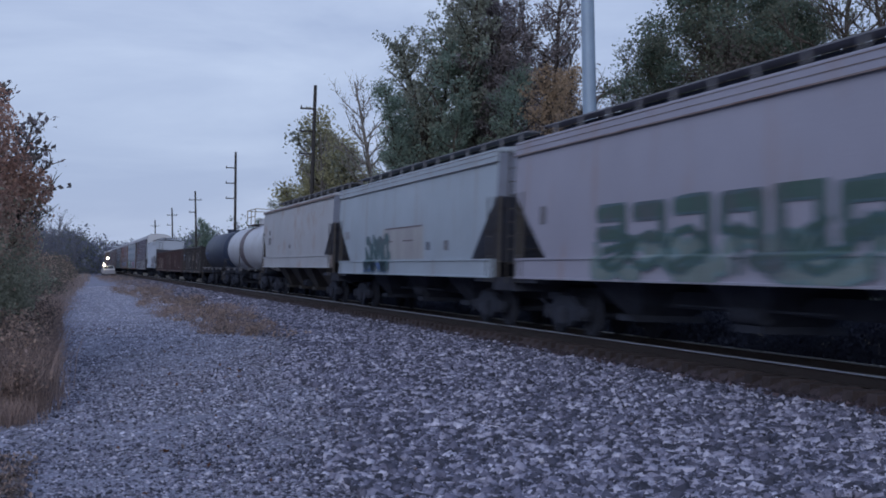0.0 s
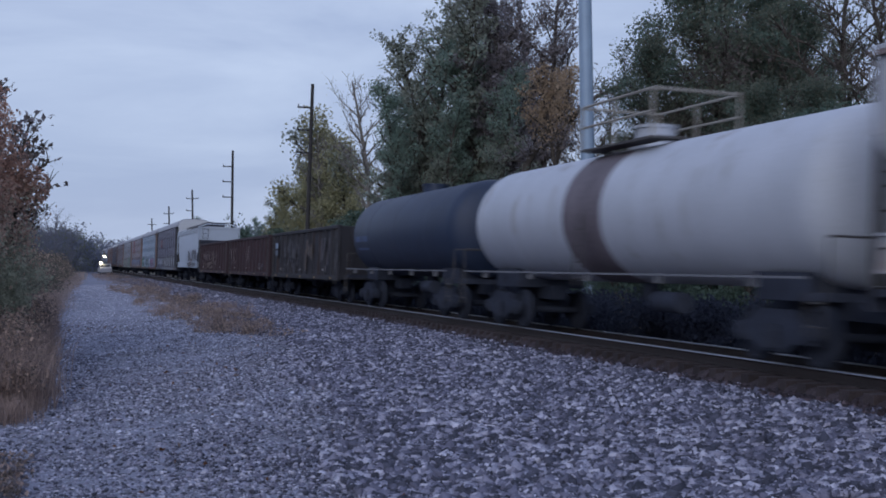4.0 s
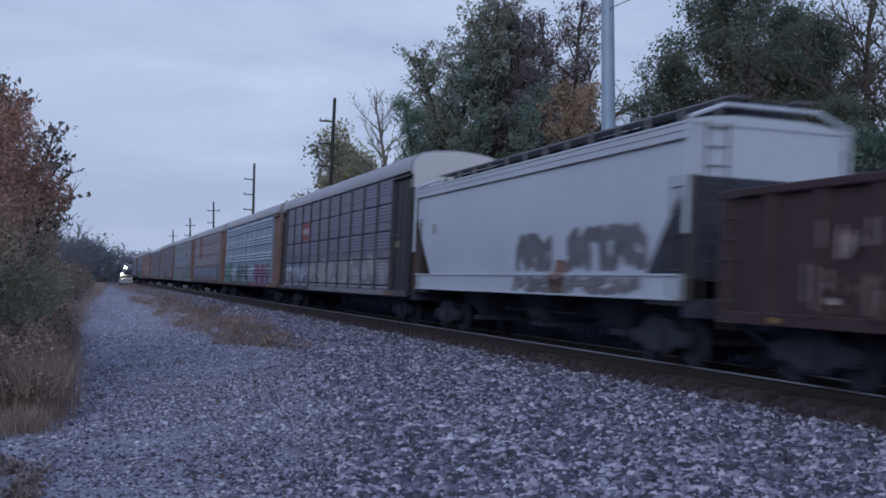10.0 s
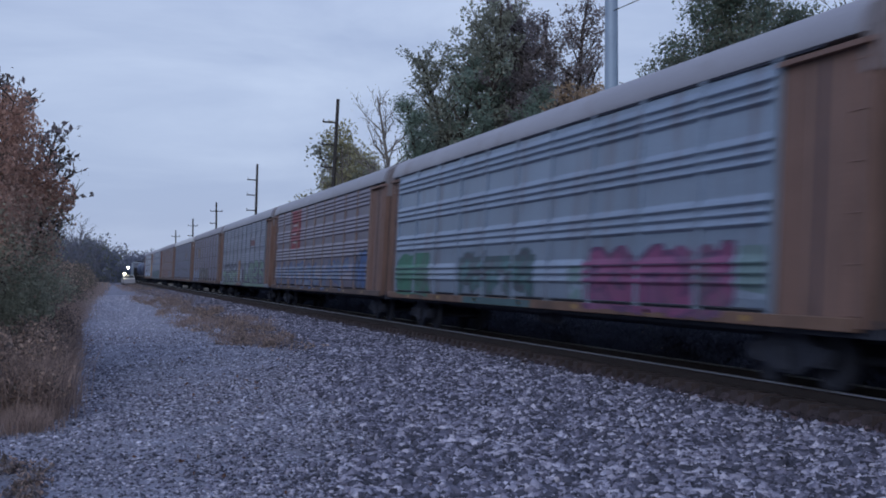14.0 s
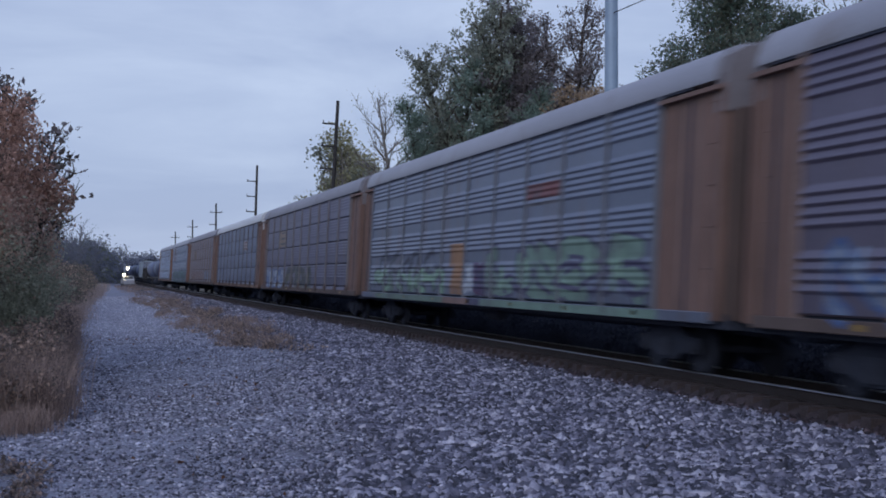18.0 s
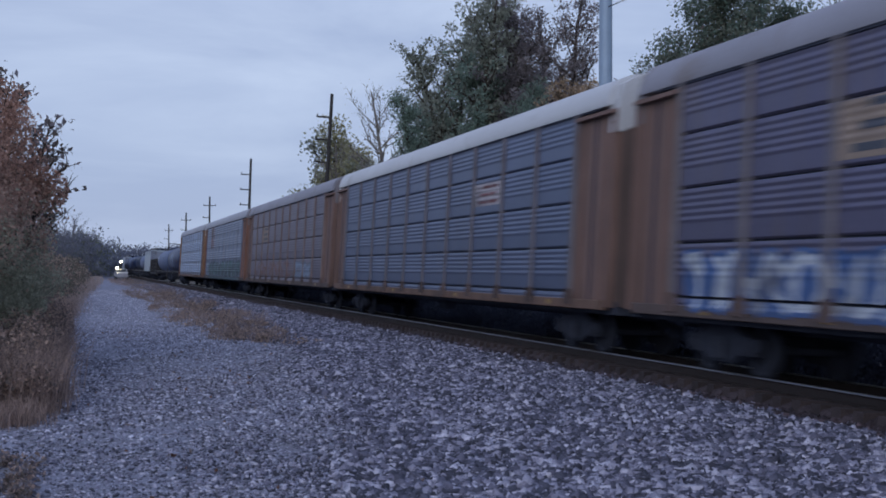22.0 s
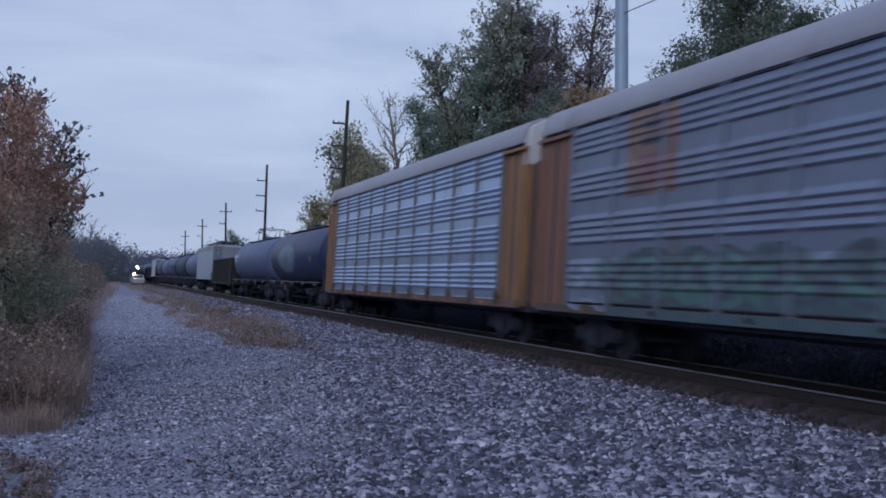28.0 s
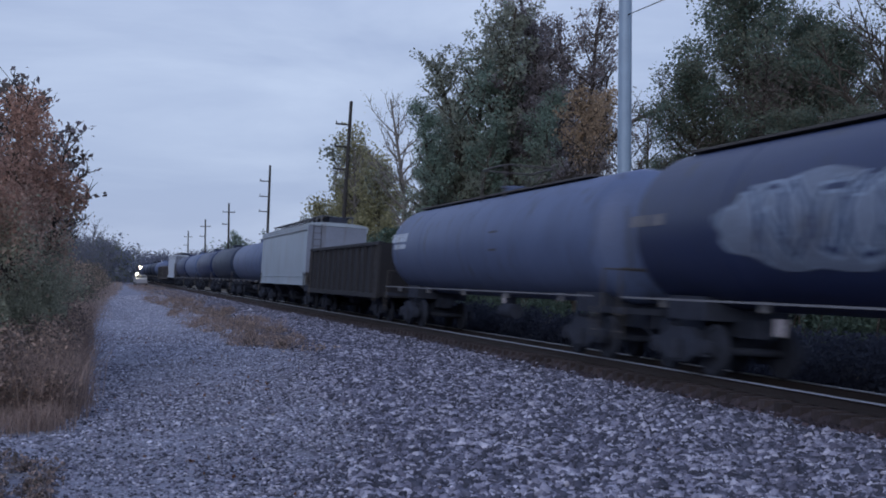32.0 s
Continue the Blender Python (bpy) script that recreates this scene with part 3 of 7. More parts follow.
def tank_car(length, shell, label, radius=1.5, centre=2.75, bands=(), walk_rail=True, rail_mat=None, band_mat=None, catwalk=""):
    car = empty("tank_car", label, "tank car", "cars of the freight train")
    hl = length / 2 - 0.75
    bm = bmesh.new()
    dome = [(math.sin(a) * 0.62, math.cos(a)) for a in [radians(x) for x in (90, 78, 64, 48, 32, 16, 0)]]
    rings = [(-(hl - 0.62) - dy, radius * k) for dy, k in dome] + [((hl - 0.62) + dy, radius * k) for dy, k in reversed(dome)]
    lathe_y(bm, rings, centre, 56)
    part("tank_shell", bm, shell, car, smooth=True)
    for y in (-0.55 * hl, 0.55 * hl) if bands else (-0.55 * hl, 0.0, 0.55 * hl):
        bm = bmesh.new()
        lathe_y(bm, [(y - 0.05, radius - 0.01), (y - 0.04, radius + 0.005), (y + 0.04, radius + 0.005), (y + 0.05, radius - 0.01)], centre, 56)
        part("weld_band", bm, shell, car, smooth=True)
    for y0, y1 in bands:
        bm = bmesh.new()
        lathe_y(bm, [(y0, radius - 0.01), (y0, radius + 0.008), (y1, radius + 0.008), (y1, radius - 0.01)], centre, 56)
        part("spill_band", bm, band_mat, car, "dark spill stain round the tank's waist", smooth=True)
    top = centre + radius
    bm = bmesh.new()
    rise = 0.38 if walk_rail else 0.16
    rod(bm, (0, 0, top - 0.12), (0, 0, top + rise), 0.42, seg=20)
    rod(bm, (0, 0, top + rise), (0, 0, top + rise + 0.06), 0.46, seg=20)
    rod(bm, (0.0, 0.85, top - 0.1), (0.0, 0.85, top + rise * 0.6), 0.16, seg=12)
    part("manway", bm, shell, car, smooth=True)
    if walk_rail:
        bm = bmesh.new()
        for x in (-0.72, 0.72):
            box(bm, x - 0.22, x + 0.22, -1.7, 1.7, top - 0.02, top + 0.03)
        for y in (-1.5, 1.5):
            box(bm, -0.95, 0.95, y - 0.22, y + 0.22, top - 0.02, top + 0.03)
        part("top_platform", bm, M_GRATE, car)
        for x in (-0.95, 0.95):
            for y in (-1.7, 0.0, 1.7):
                bar("rail_post", (x, y, top), (x, y, top + 0.95), 0.028, rail_mat or M_GRATE, car)
            for z in (0.5, 0.95):
                bar("handrail", (x, -1.7, top + z), (x, 1.7, top + z), 0.028, rail_mat or M_GRATE, car)
        for y in (-1.7, 1.7):
            bar("handrail", (-0.95, y, top + 0.95), (0.95, y, top + 0.95), 0.028, rail_mat or M_GRATE, car)
    if catwalk:
        bm = bmesh.new()
        box(bm, -0.62, -0.22, -hl + 2.6, hl - 0.9, top - 0.05, top + 0.0)
        part("catwalk", bm, M_GRATE, car)
    if catwalk == "railed":
        for x in (-0.75, 0.75):
            for y in (-1.1, 1.1):
                bar("rail_post", (x, y, top - 0.25), (x, y, top + 0.75), 0.025, M_GRATE, car)
            bar("handrail", (x, -1.1, top + 0.75), (x, 1.1, top + 0.75), 0.025, M_GRATE, car)
        for y in (-1.1, 1.1):
            bar("handrail", (-0.75, y, top + 0.75), (0.75, y, top + 0.75), 0.025, M_GRATE, car)
    for s in (-1, 1):
        bm = bmesh.new()
        box(bm, -1.45, 1.45, s * (hl - 0.05), s * (hl + 0.35), 1.02, 1.14)
        part("end_platform", bm, M_STEEL, car)
        bm = bmesh.new()
        box(bm, -0.9, 0.9, s * (hl - 2.4), s * (hl - 0.9), 1.0, 1.45)
        part("saddle", bm, M_STEEL, car)
        bm = bmesh.new()
        box(bm, -0.2, 0.2, s * (hl - 3.0), s * (hl + 0.3), 0.72, 1.05)
        part("stub_sill", bm, M_STEEL, car)
        bm = bmesh.new()
        ladder(bm, -1.5, s * (hl + 0.12), 0.5, 1.15, axis="y")
        rod(bm, (-1.42, s * (hl + 0.3), 1.1), (-1.42, s * (hl + 0.3), 1.95), 0.02, seg=6)
        rod(bm, (1.42, s * (hl + 0.3), 1.1), (1.42, s * (hl + 0.3), 1.95), 0.02, seg=6)
        rod(bm, (-1.42, s * (hl + 0.3), 1.95), (1.42, s * (hl + 0.3), 1.95), 0.02, seg=6)
        part("end_handrail", bm, M_GRATE, car)
        bm = bmesh.new()
        box(bm, s * 1.50, s * 1.56, -hl + 0.1, hl - 0.1, 1.335, 1.37)
        for y in (-0.8 * hl, -0.4 * hl, 0, 0.4 * hl, 0.8 * hl):
            box(bm, s * 1.40, s * 1.53, y - 0.03, y + 0.03, 1.2, 1.38)
        part("side_rail", bm, C_BOARD, car)
    if walk_rail:
        bm = bmesh.new()
        ladder(bm, -1.53, 0.35, 1.1, 2.6, axis="y")
        part("ladder", bm, M_GRATE, car)
    bm = bmesh.new()
    rod(bm, (0, 0, centre - radius - 0.35), (0, 0, centre - radius + 0.1), 0.2, seg=12)
    part("outlet_valve", bm, M_STEEL, car)
    bm = bmesh.new()
    lathe_y(bm, [(-2.9, 0.0), (-2.88, 0.2), (-1.9, 0.2), (-1.88, 0.0)], 0.85, 14, xc=-0.8)
    part("brake_reservoir", bm, M_STEEL, car, smooth=True)
    running_gear(car, length, 2.4)
    return car


# ---- gondolas ----
def gondola(length, shell, label, top=2.95, ribs=13):
    car = empty("gondola_car", label, "gondola car", "cars of the freight train")
    hl, hw = length / 2 - 0.6, 1.48
    for s in (-1, 1):
        bm = bmesh.new()
        box(bm, s * (hw - 0.04), s * hw, -hl, hl, 0.95, top)
        part("side_sheet", bm, shell, car)
        bm = bmesh.new()
        box(bm, s * (hw - 0.08), s * (hw + 0.11), -hl - 0.02, hl + 0.02, top - 0.02, top + 0.12)
        part("top_chord", bm, shell, car, bevel=0.02)
        bm = bmesh.new()
        box(bm, s * (hw - 0.05), s * (hw + 0.10), -hl - 0.02, hl + 0.02, 0.88, 1.08)
        part("side_sill", bm, shell, car, bevel=0.015)
        for i in range(ribs):
            y = -hl + 0.1 + i * (2 * hl - 0.2) / (ribs - 1)
            bm = bmesh.new()
            a, b = s * (hw - 0.005), s * (hw + 0.10)
            v = [(a, y - 0.12), (b, y - 0.07), (b, y + 0.07), (a, y + 0.12)]
            lo = [bm.verts.new((x, yy, 1.0)) for x, yy in v]
            hi = [bm.verts.new((x, yy, top - 0.01)) for x, yy in v]
            for k in range(4):
                bm.faces.new((lo[k], lo[(k + 1) % 4], hi[(k + 1) % 4], hi[k]))
            part("side_stake", bm, shell, car)
        bm = bmesh.new()
        box(bm, -hw, hw, s * (hl - 0.05), s * hl, 0.95, top + 0.08)
        part("end_sheet", bm, shell, car)
        for x in (-1.0, -0.35, 0.35, 1.0):
            bm = bmesh.new()
            box(bm, x - 0.07, x + 0.07, s * hl, s * (hl + 0.09), 0.95, top)
            part("end_stake", bm, shell, car)
        bm = bmesh.new()
        ladder(bm, -hw - 0.10, s * (hl - 0.35), 0.75, top, axis="y")
        part("ladder", bm, M_GRATE, car)
    bm = bmesh.new()
    box(bm, -hw + 0.04, hw - 0.04, -hl + 0.05, hl - 0.05, 0.95, 1.08)
    part("floor_plate", bm, M_STEEL, car)
    under_gear(car, length / 2 - 0.8)
    running_gear(car, length)
    return car


# ---- enclosed car carriers ----
BAYS, RACK_Z0, RACK_Z1, RACK_X = 10, 1.12, 5.05, 1.56
RACK_LENGTH = 28.35
# plain end sections, near and far, of each kind
END_LENGTH = {"banded": (2.9, 1.65), "deep": (2.3, 3.0), "ribbed": (2.85, 1.75), "slotted": (2.45, 2.3), "sheeted": (3.05, 2.3), "broad": (2.85, 2.6), "grouped": (2.85, 1.9)}


def rack_near(style):
    """Where the ridged panels begin, past the plain end section."""
    return -RACK_LENGTH / 2 + END_LENGTH[style][0]


def rack_far(style):
    return RACK_LENGTH / 2 - END_LENGTH[style][1]


def bay_width(style):
    return (rack_far(style) - rack_near(style)) / BAYS


def banded_profile(z):
    """Four bands of three sharp ridges with plain strips between them; the half width of the side at height z."""
    if z < 1.17:
        return RACK_X - 0.09
    k = (z - 1.24) / 0.965 % 1.0
    if z > 5.0 or not 0.3 < k < 0.83:
        return RACK_X
    p = (k - 0.3) / 0.53 * 3 % 1.0
    return RACK_X + 0.075 * (p / 0.22 if p < 0.22 else (1 - p) / 0.78)


def deep_profile(z):
    """Deep even ridges, five to a band."""
    k = (z - 1.24) / 1.02 % 1.0
    if not 0.1 < k < 0.86:
        return RACK_X
    p = (k - 0.1) / 0.76 * 5 % 1.0
    return RACK_X + 0.06 * (p / 0.4 if p < 0.4 else 1 - (p - 0.4) / 0.35 if p < 0.75 else 0)


def ribbed_profile(z):
    """Fine ridges nearly all over, five to a band."""
    if z < 1.17:
        return RACK_X - 0.09
    k = (z - 1.24) / 1.02 % 1.0
    if not 0.14 < k < 0.84:
        return RACK_X
    p = (k - 0.14) / 0.7 * 5 % 1.0
    return RACK_X + 0.034 * (p / 0.3 if p < 0.3 else (1 - p) / 0.7)


def grouped_profile(z):
    """Four bands of four ridges, a plain strip under each."""
    if z < 1.17:
        return RACK_X - 0.09
    k = (z - 1.24) / 0.965 % 1.0
    if z > 5.0 or not 0.24 < k < 0.9:
        return RACK_X
    p = (k - 0.24) / 0.66 * 4 % 1.0
    return RACK_X + 0.052 * (p / 0.25 if p < 0.25 else (1 - p) / 0.75)


def slotted_profile(z):
    """Sheets with an open slot between each; fine ridges on each sheet."""
    k = (z - 1.27) / 0.965 % 1.0
    if k > 0.976 or k < 0.022:
        return RACK_X - 0.09
    if k < 0.34:
        return RACK_X
    return RACK_X + 0.006 * (1 - math.cos((k - 0.34) / 0.62 * 5 * 2 * math.pi))


PROFILES = {"banded": banded_profile, "deep": deep_profile, "ribbed": ribbed_profile, "slotted": slotted_profile, "sheeted": slotted_profile, "broad": grouped_profile, "grouped": grouped_profile}


def rack_panel(profile, mat, slot_mat, width):
    n = 190
    zs = [RACK_Z0 + (RACK_Z1 - RACK_Z0) * i / n for i in range(n + 1)]
    y0, y1 = 0.05, width - 0.05
    verts, faces, index = [], [], []
    for i, z in enumerate(zs):
        x = profile(z)
        verts += [(-x, y0, z), (-x, y1, z)]
        if i:
            b = 2 * i
            faces.append((b - 2, b, b + 1, b - 1))
            index.append(1 if x < RACK_X - 0.05 else 0)
    m = len(verts)
    for z in (zs[0], zs[-1]):
        verts += [(-RACK_X + 0.10, y0, z), (-RACK_X + 0.10, y1, z)]
    faces += [(m, m + 1, 1, 0), (m + 2, 2 * n, 2 * n + 1, m + 3), (m, m + 2, m + 3, m + 1)]
    index += [0, 0, 1]
    return raw_mesh("side_panel", verts, np.array(faces), [mat, slot_mat], index)


def car_carrier(style, panel_mat, roof_mat, end_mat, sill_mat, post_mat, label):
    car = empty("car_carrier", label, "rail car", "enclosed car carriers of the freight train")
    L, hw = RACK_LENGTH, RACK_X
    near, far = -L / 2 + 0.42, L / 2 - (0.9 if style == "deep" else 0.42)
    profile = PROFILES[style]
    RACK_NEAR, RACK_FAR, BAY = rack_near(style), rack_far(style), bay_width(style)
    me = rack_panel(profile, panel_mat, M_STEEL, BAY)
    post = bmesh.new()
    wp = 0.08 if profile is slotted_profile else 0.065
    box(post, -hw - (0.05 if profile is slotted_profile else 0.045), -hw + 0.08, -wp, wp, RACK_Z0 - 0.01, RACK_Z1 + 0.06)
    me_post = mesh_of("side_post", post, post_mat)
    for i in range(BAYS):
        y = RACK_NEAR + i * BAY
        piece("side_panel", me, car, (0, y, 0))
        piece("side_panel", me, car, (0, y + BAY, 0), math.pi)
    if style in ("slotted", "deep"):
        foot = bmesh.new()
        prism(foot, [(-0.2, 1.0), (-0.2, 1.16), (-0.09, 1.34), (0.09, 1.34), (0.2, 1.16), (0.2, 1.0)], -hw - 0.07, -hw - 0.02)
        me_foot = mesh_of("post_foot", foot, K_FOOT)
        for i in range(BAYS + 1):
            piece("post_foot", me_foot, car, (0, RACK_NEAR + i * BAY, 0))
            piece("post_foot", me_foot, car, (0, RACK_NEAR + i * BAY, 0), math.pi)
    for i in range(BAYS + 1):
        y = RACK_NEAR + i * BAY
        piece("side_post", me_post, car, (0, y, 0))
        piece("side_post", me_post, car, (0, y, 0), math.pi)
    # roof: a shallow arch with turned-down eaves
    bm = bmesh.new()
    arch = [(-hw - 0.05, 5.10), (-hw - 0.06, 5.2), (-hw + 0.01, 5.45), (-hw + 0.16, 5.65), (-hw + 0.42, 5.77), (-0.7, 5.85), (0, 5.89), (0.7, 5.85), (hw - 0.42, 5.77), (hw - 0.16, 5.65), (hw - 0.01, 5.45), (hw + 0.06, 5.2), (hw + 0.05, 5.10)]
    loft(bm, arch, near + 0.35, far - 0.2, caps=True)
    part("roof", bm, roof_mat, car, smooth=True)
    bm = bmesh.new()
    for s in (-1, 1):
        box(bm, s * (hw - 0.04), s * (hw + 0.035), RACK_NEAR - 1.2, RACK_FAR + 0.9, 5.055, 5.10)
    part("eave_strip", bm, M_STEEL, car)
    # deck and side sills
    for s in (-1, 1):
        bm = bmesh.new()
        box(bm, s * (hw - 0.14), s * (hw + 0.045), near + 0.3, far - 0.3, 0.92, 1.12)
        part("side_sill", bm, sill_mat, car, bevel=0.012)
    bm = bmesh.new()
    box(bm, -hw + 0.14, hw - 0.14, near, far, 0.84, 1.1)
    part("deck", bm, M_STEEL, car)
    # flat end sections of the sides, and the folding end doors
    for s, y_in, y_out in ((-1, RACK_NEAR - 0.07, near + 0.1), (1, RACK_FAR + 0.07, far - 0.1)):
        for x in (-1, 1):
            bm = bmesh.new()
            ya, yb = sorted((y_in, y_out))
            box(bm, x * (hw - 0.16), x * (hw - 0.035), ya, yb, 0.98, 4.92)
            box(bm, x * (hw - 0.16), x * (hw + 0.02), y_out - 0.05, y_out + 0.05, 0.98, 4.95)
            # A raised dark strip stands in for a shaded groove.
            groove = bmesh.new()
            yg = ya + (yb - ya) * 0.52
            box(groove, x * (hw - 0.05), x * (hw - 0.029), yg - 0.05, yg + 0.05, 1.0, 4.9)
            part("door_gap", groove, M_STEEL, car)
            for k in (0.22, 0.82):
                yr = ya + (yb - ya) * k
                rib = bmesh.new()
                box(rib, x * (hw - 0.04), x * (hw - 0.008), yr - 0.035, yr + 0.035, 1.0, 4.9)
                part("panel_rib", rib, end_mat, car)
            part("end_panel", bm, end_mat, car)
            bm = bmesh.new()
            box(bm, x * (hw - 0.16), x * (hw + 0.09), ya - 0.03, yb + 0.03, 4.92, 5.0)
            part("end_cap", bm, end_mat, car)
            bm = bmesh.new()
            edge = [(x * (hw - 0.06), y_out), (x * 1.18, y_out + s * 0.2), (x * 0.06, y_out + s * 0.24), (x * 0.06, y_out + s * 0.17), (x * 1.16, y_out + s * 0.13), (x * (hw - 0.12), y_out - s * 0.06)]
            lo = [bm.verts.new((a, b, 1.0)) for a, b in edge]
            hi = [bm.verts.new((a, b, 4.62)) for a, b in edge]
            for k in range(6):
                bm.faces.new((lo[k], lo[(k + 1) % 6], hi[(k + 1) % 6], hi[k]))
            bm.faces.new(hi)
            bm.faces.new(lo[::-1])
            door = part("end_door", bm, E_DOOR, car)
            for z in (1.8, 2.9, 4.0):
                bar("door_rod", (x * 0.5, y_out + s * 0.27, z), (x * 1.1, y_out + s * 0.26, z), 0.02, E_DOOR, door)
        bm = bmesh.new()
        out = [(-hw + 0.02, 4.55), (hw - 0.02, 4.55), (hw - 0.03, 5.2), (hw - 0.12, 5.52), (hw - 0.42, 5.7), (0, 5.82), (-hw + 0.42, 5.7), (-hw + 0.12, 5.52), (-hw + 0.03, 5.2)]
        ya, yb = sorted((y_out - s * 0.3, y_out + s * 0.1))
        loft(bm, out, ya, yb)
        part("roof_end", bm, R_WHITE if end_mat in (E_BLACK, E_ORANGE) or roof_mat is R_WHITE else K_POST_TAN, car)
        bm = bmesh.new()
        ladder(bm, -hw + 0.03, y_out - s * 0.3, 1.0, 4.9, w=0.34, axis="y", step=0.72)
        part("ladder", bm, end_mat, car)
    under_gear(car, L / 2 - 0.8)
    running_gear(car, L, 3.2)
    return car


def side_patch(name, profile, y0, y1, z0, z1, mat, parent, lift, label=""):
    """A coat of paint on the sheets of a car carrier; it leaves the slots free."""
    n = max(2, int((z1 - z0) / 0.02))
    zs = [z0 + (z1 - z0) * i / n for i in range(n + 1)]
    verts = [(-profile(z) - lift, y, z) for z in zs for y in (y0, y1)]
    faces = [(2 * i, 2 * i + 2, 2 * i + 3, 2 * i + 1) for i in range(n) if min(profile(zs[i]), profile(zs[i + 1])) > RACK_X - 0.05]
    ob = new(name, raw_mesh(name, verts, np.array(faces), [mat]))
    ob.parent = parent
    return tagged(ob, label) if label else ob


def sign_plate(car, bay, z0, z1, plate_mat, bars=0, bar_mat=None, label="", style="slotted"):
    """A sign painted on one bay of a car carrier, with plain bars in place of its lettering."""
    profile = PROFILES[style]
    y0 = rack_near(style) + bay * bay_width(style) + 0.1
    w = bay_width(style) - 0.2
    plate = side_patch("sign", profile, y0, y0 + w, z0, z1, plate_mat, car, 0.005, label)
    for k in range(bars):
        h = (z1 - z0) / (2.2 * bars + 1)
        zb = z0 + (z1 - z0) * (k + 0.5) / bars
        a, b = 0.14 + 0.05 * (k % 2), 0.86 - 0.09 * (k % 3)
        for c, d in ((a, a + 0.42 * (b - a)), (a + 0.47 * (b - a), b)):
            side_patch("lettering_bar", profile, y0 + w * c, y0 + w * d, zb - h / 2, zb + h / 2, bar_mat, plate, 0.009)



# ---- ground, path, ballast ----
def ballast_z(x):
    """Height of the bank's surface across the track."""
    cx = [-2000, -60, -8, -2.5, -1, 4.6, 5.2, 9.2, 10.2, 11.0, 13.1, 13.9, 15.6, 19, 24, 40, 90, 2000]
    cz = [0.5, 0.3, -0.1, -0.38, -0.46, -0.46, -0.44, -0.33, -0.355, -0.33, -0.42, -0.5, -0.85, -0.8, -0.2, 0.6, 1.0, 1.0]
    return float(np.interp(x, cx, cz))


def sheet(name, xs_of, ys, mat, lift, seed, rough=0.02):
    """A strip of ground; xs_of(y) gives the places of its points across the track."""
    rng = random.Random(seed)
    rows = []
    for y in ys:
        rows.append([(x, y, ballast_z(x) + lift + rng.uniform(-rough, rough)) for x in xs_of(y)])
    n = len(rows[0])
    verts = [p for r in rows for p in r]
    faces = np.array([(i * n + j, i * n + j + 1, (i + 1) * n + j + 1, (i + 1) * n + j) for i in range(len(rows) - 1) for j in range(n - 1)])
    return tagged(new(name, raw_mesh(name, verts, faces, [mat])), kind="structure")


GROUND_X = [-2000, -400, -120, -60, -30, -15, -8, -5, -2.5, -1, 1, 3, 4.6, 5.2, 6.5, 8, 9.3, 11.6, 13.9, 15.6, 17, 19, 21, 24, 30, 40, 60, 90, 400, 2000]
GROUND_Y = [-2000, -300, -60, -20, 0] + [5 + 5 * i for i in range(40)] + [230, 280, 350, 450, 700, 1200, 3000]
tagged(sheet("ground", lambda y: GROUND_X, GROUND_Y, M_EARTH, -0.035, 3), "brown autumn ground of earth and dead leaves", "ground")


def path_span(y):
    left = np.interp(y, [-20, 18.2, 19.6, 33, 48, 84, 144, 230, 300], [-3.4, -3.2, -0.35, -0.5, -0.65, -0.2, 1.2, 3.0, 4.0])
    right = np.interp(y, [-20, 18, 35, 48, 84, 144, 230, 300], [5.4, 5.3, 5.4, 5.6, 5.9, 6.0, 6.6, 7.0])
    return left, right


def path_xs(y):
    a, b = path_span(y)
    w = 0.12 * math.sin(y * 1.7) + 0.08 * math.sin(y * 3.9)
    return [a + w + (b - a - w) * i / 12 for i in range(13)]


tagged(sheet("path", path_xs, [-20 + 1.0 * i for i in range(121)] + [105 + 5 * i for i in range(40)], M_PATH, 0.0, 5, 0.012), "grey gravel service path beside the track", "path")
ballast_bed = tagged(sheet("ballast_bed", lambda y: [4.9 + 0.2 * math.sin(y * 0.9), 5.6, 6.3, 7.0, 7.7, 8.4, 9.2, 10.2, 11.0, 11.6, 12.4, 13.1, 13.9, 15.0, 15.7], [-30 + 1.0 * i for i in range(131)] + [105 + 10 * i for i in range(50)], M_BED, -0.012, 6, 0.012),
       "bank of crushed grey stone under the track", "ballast")


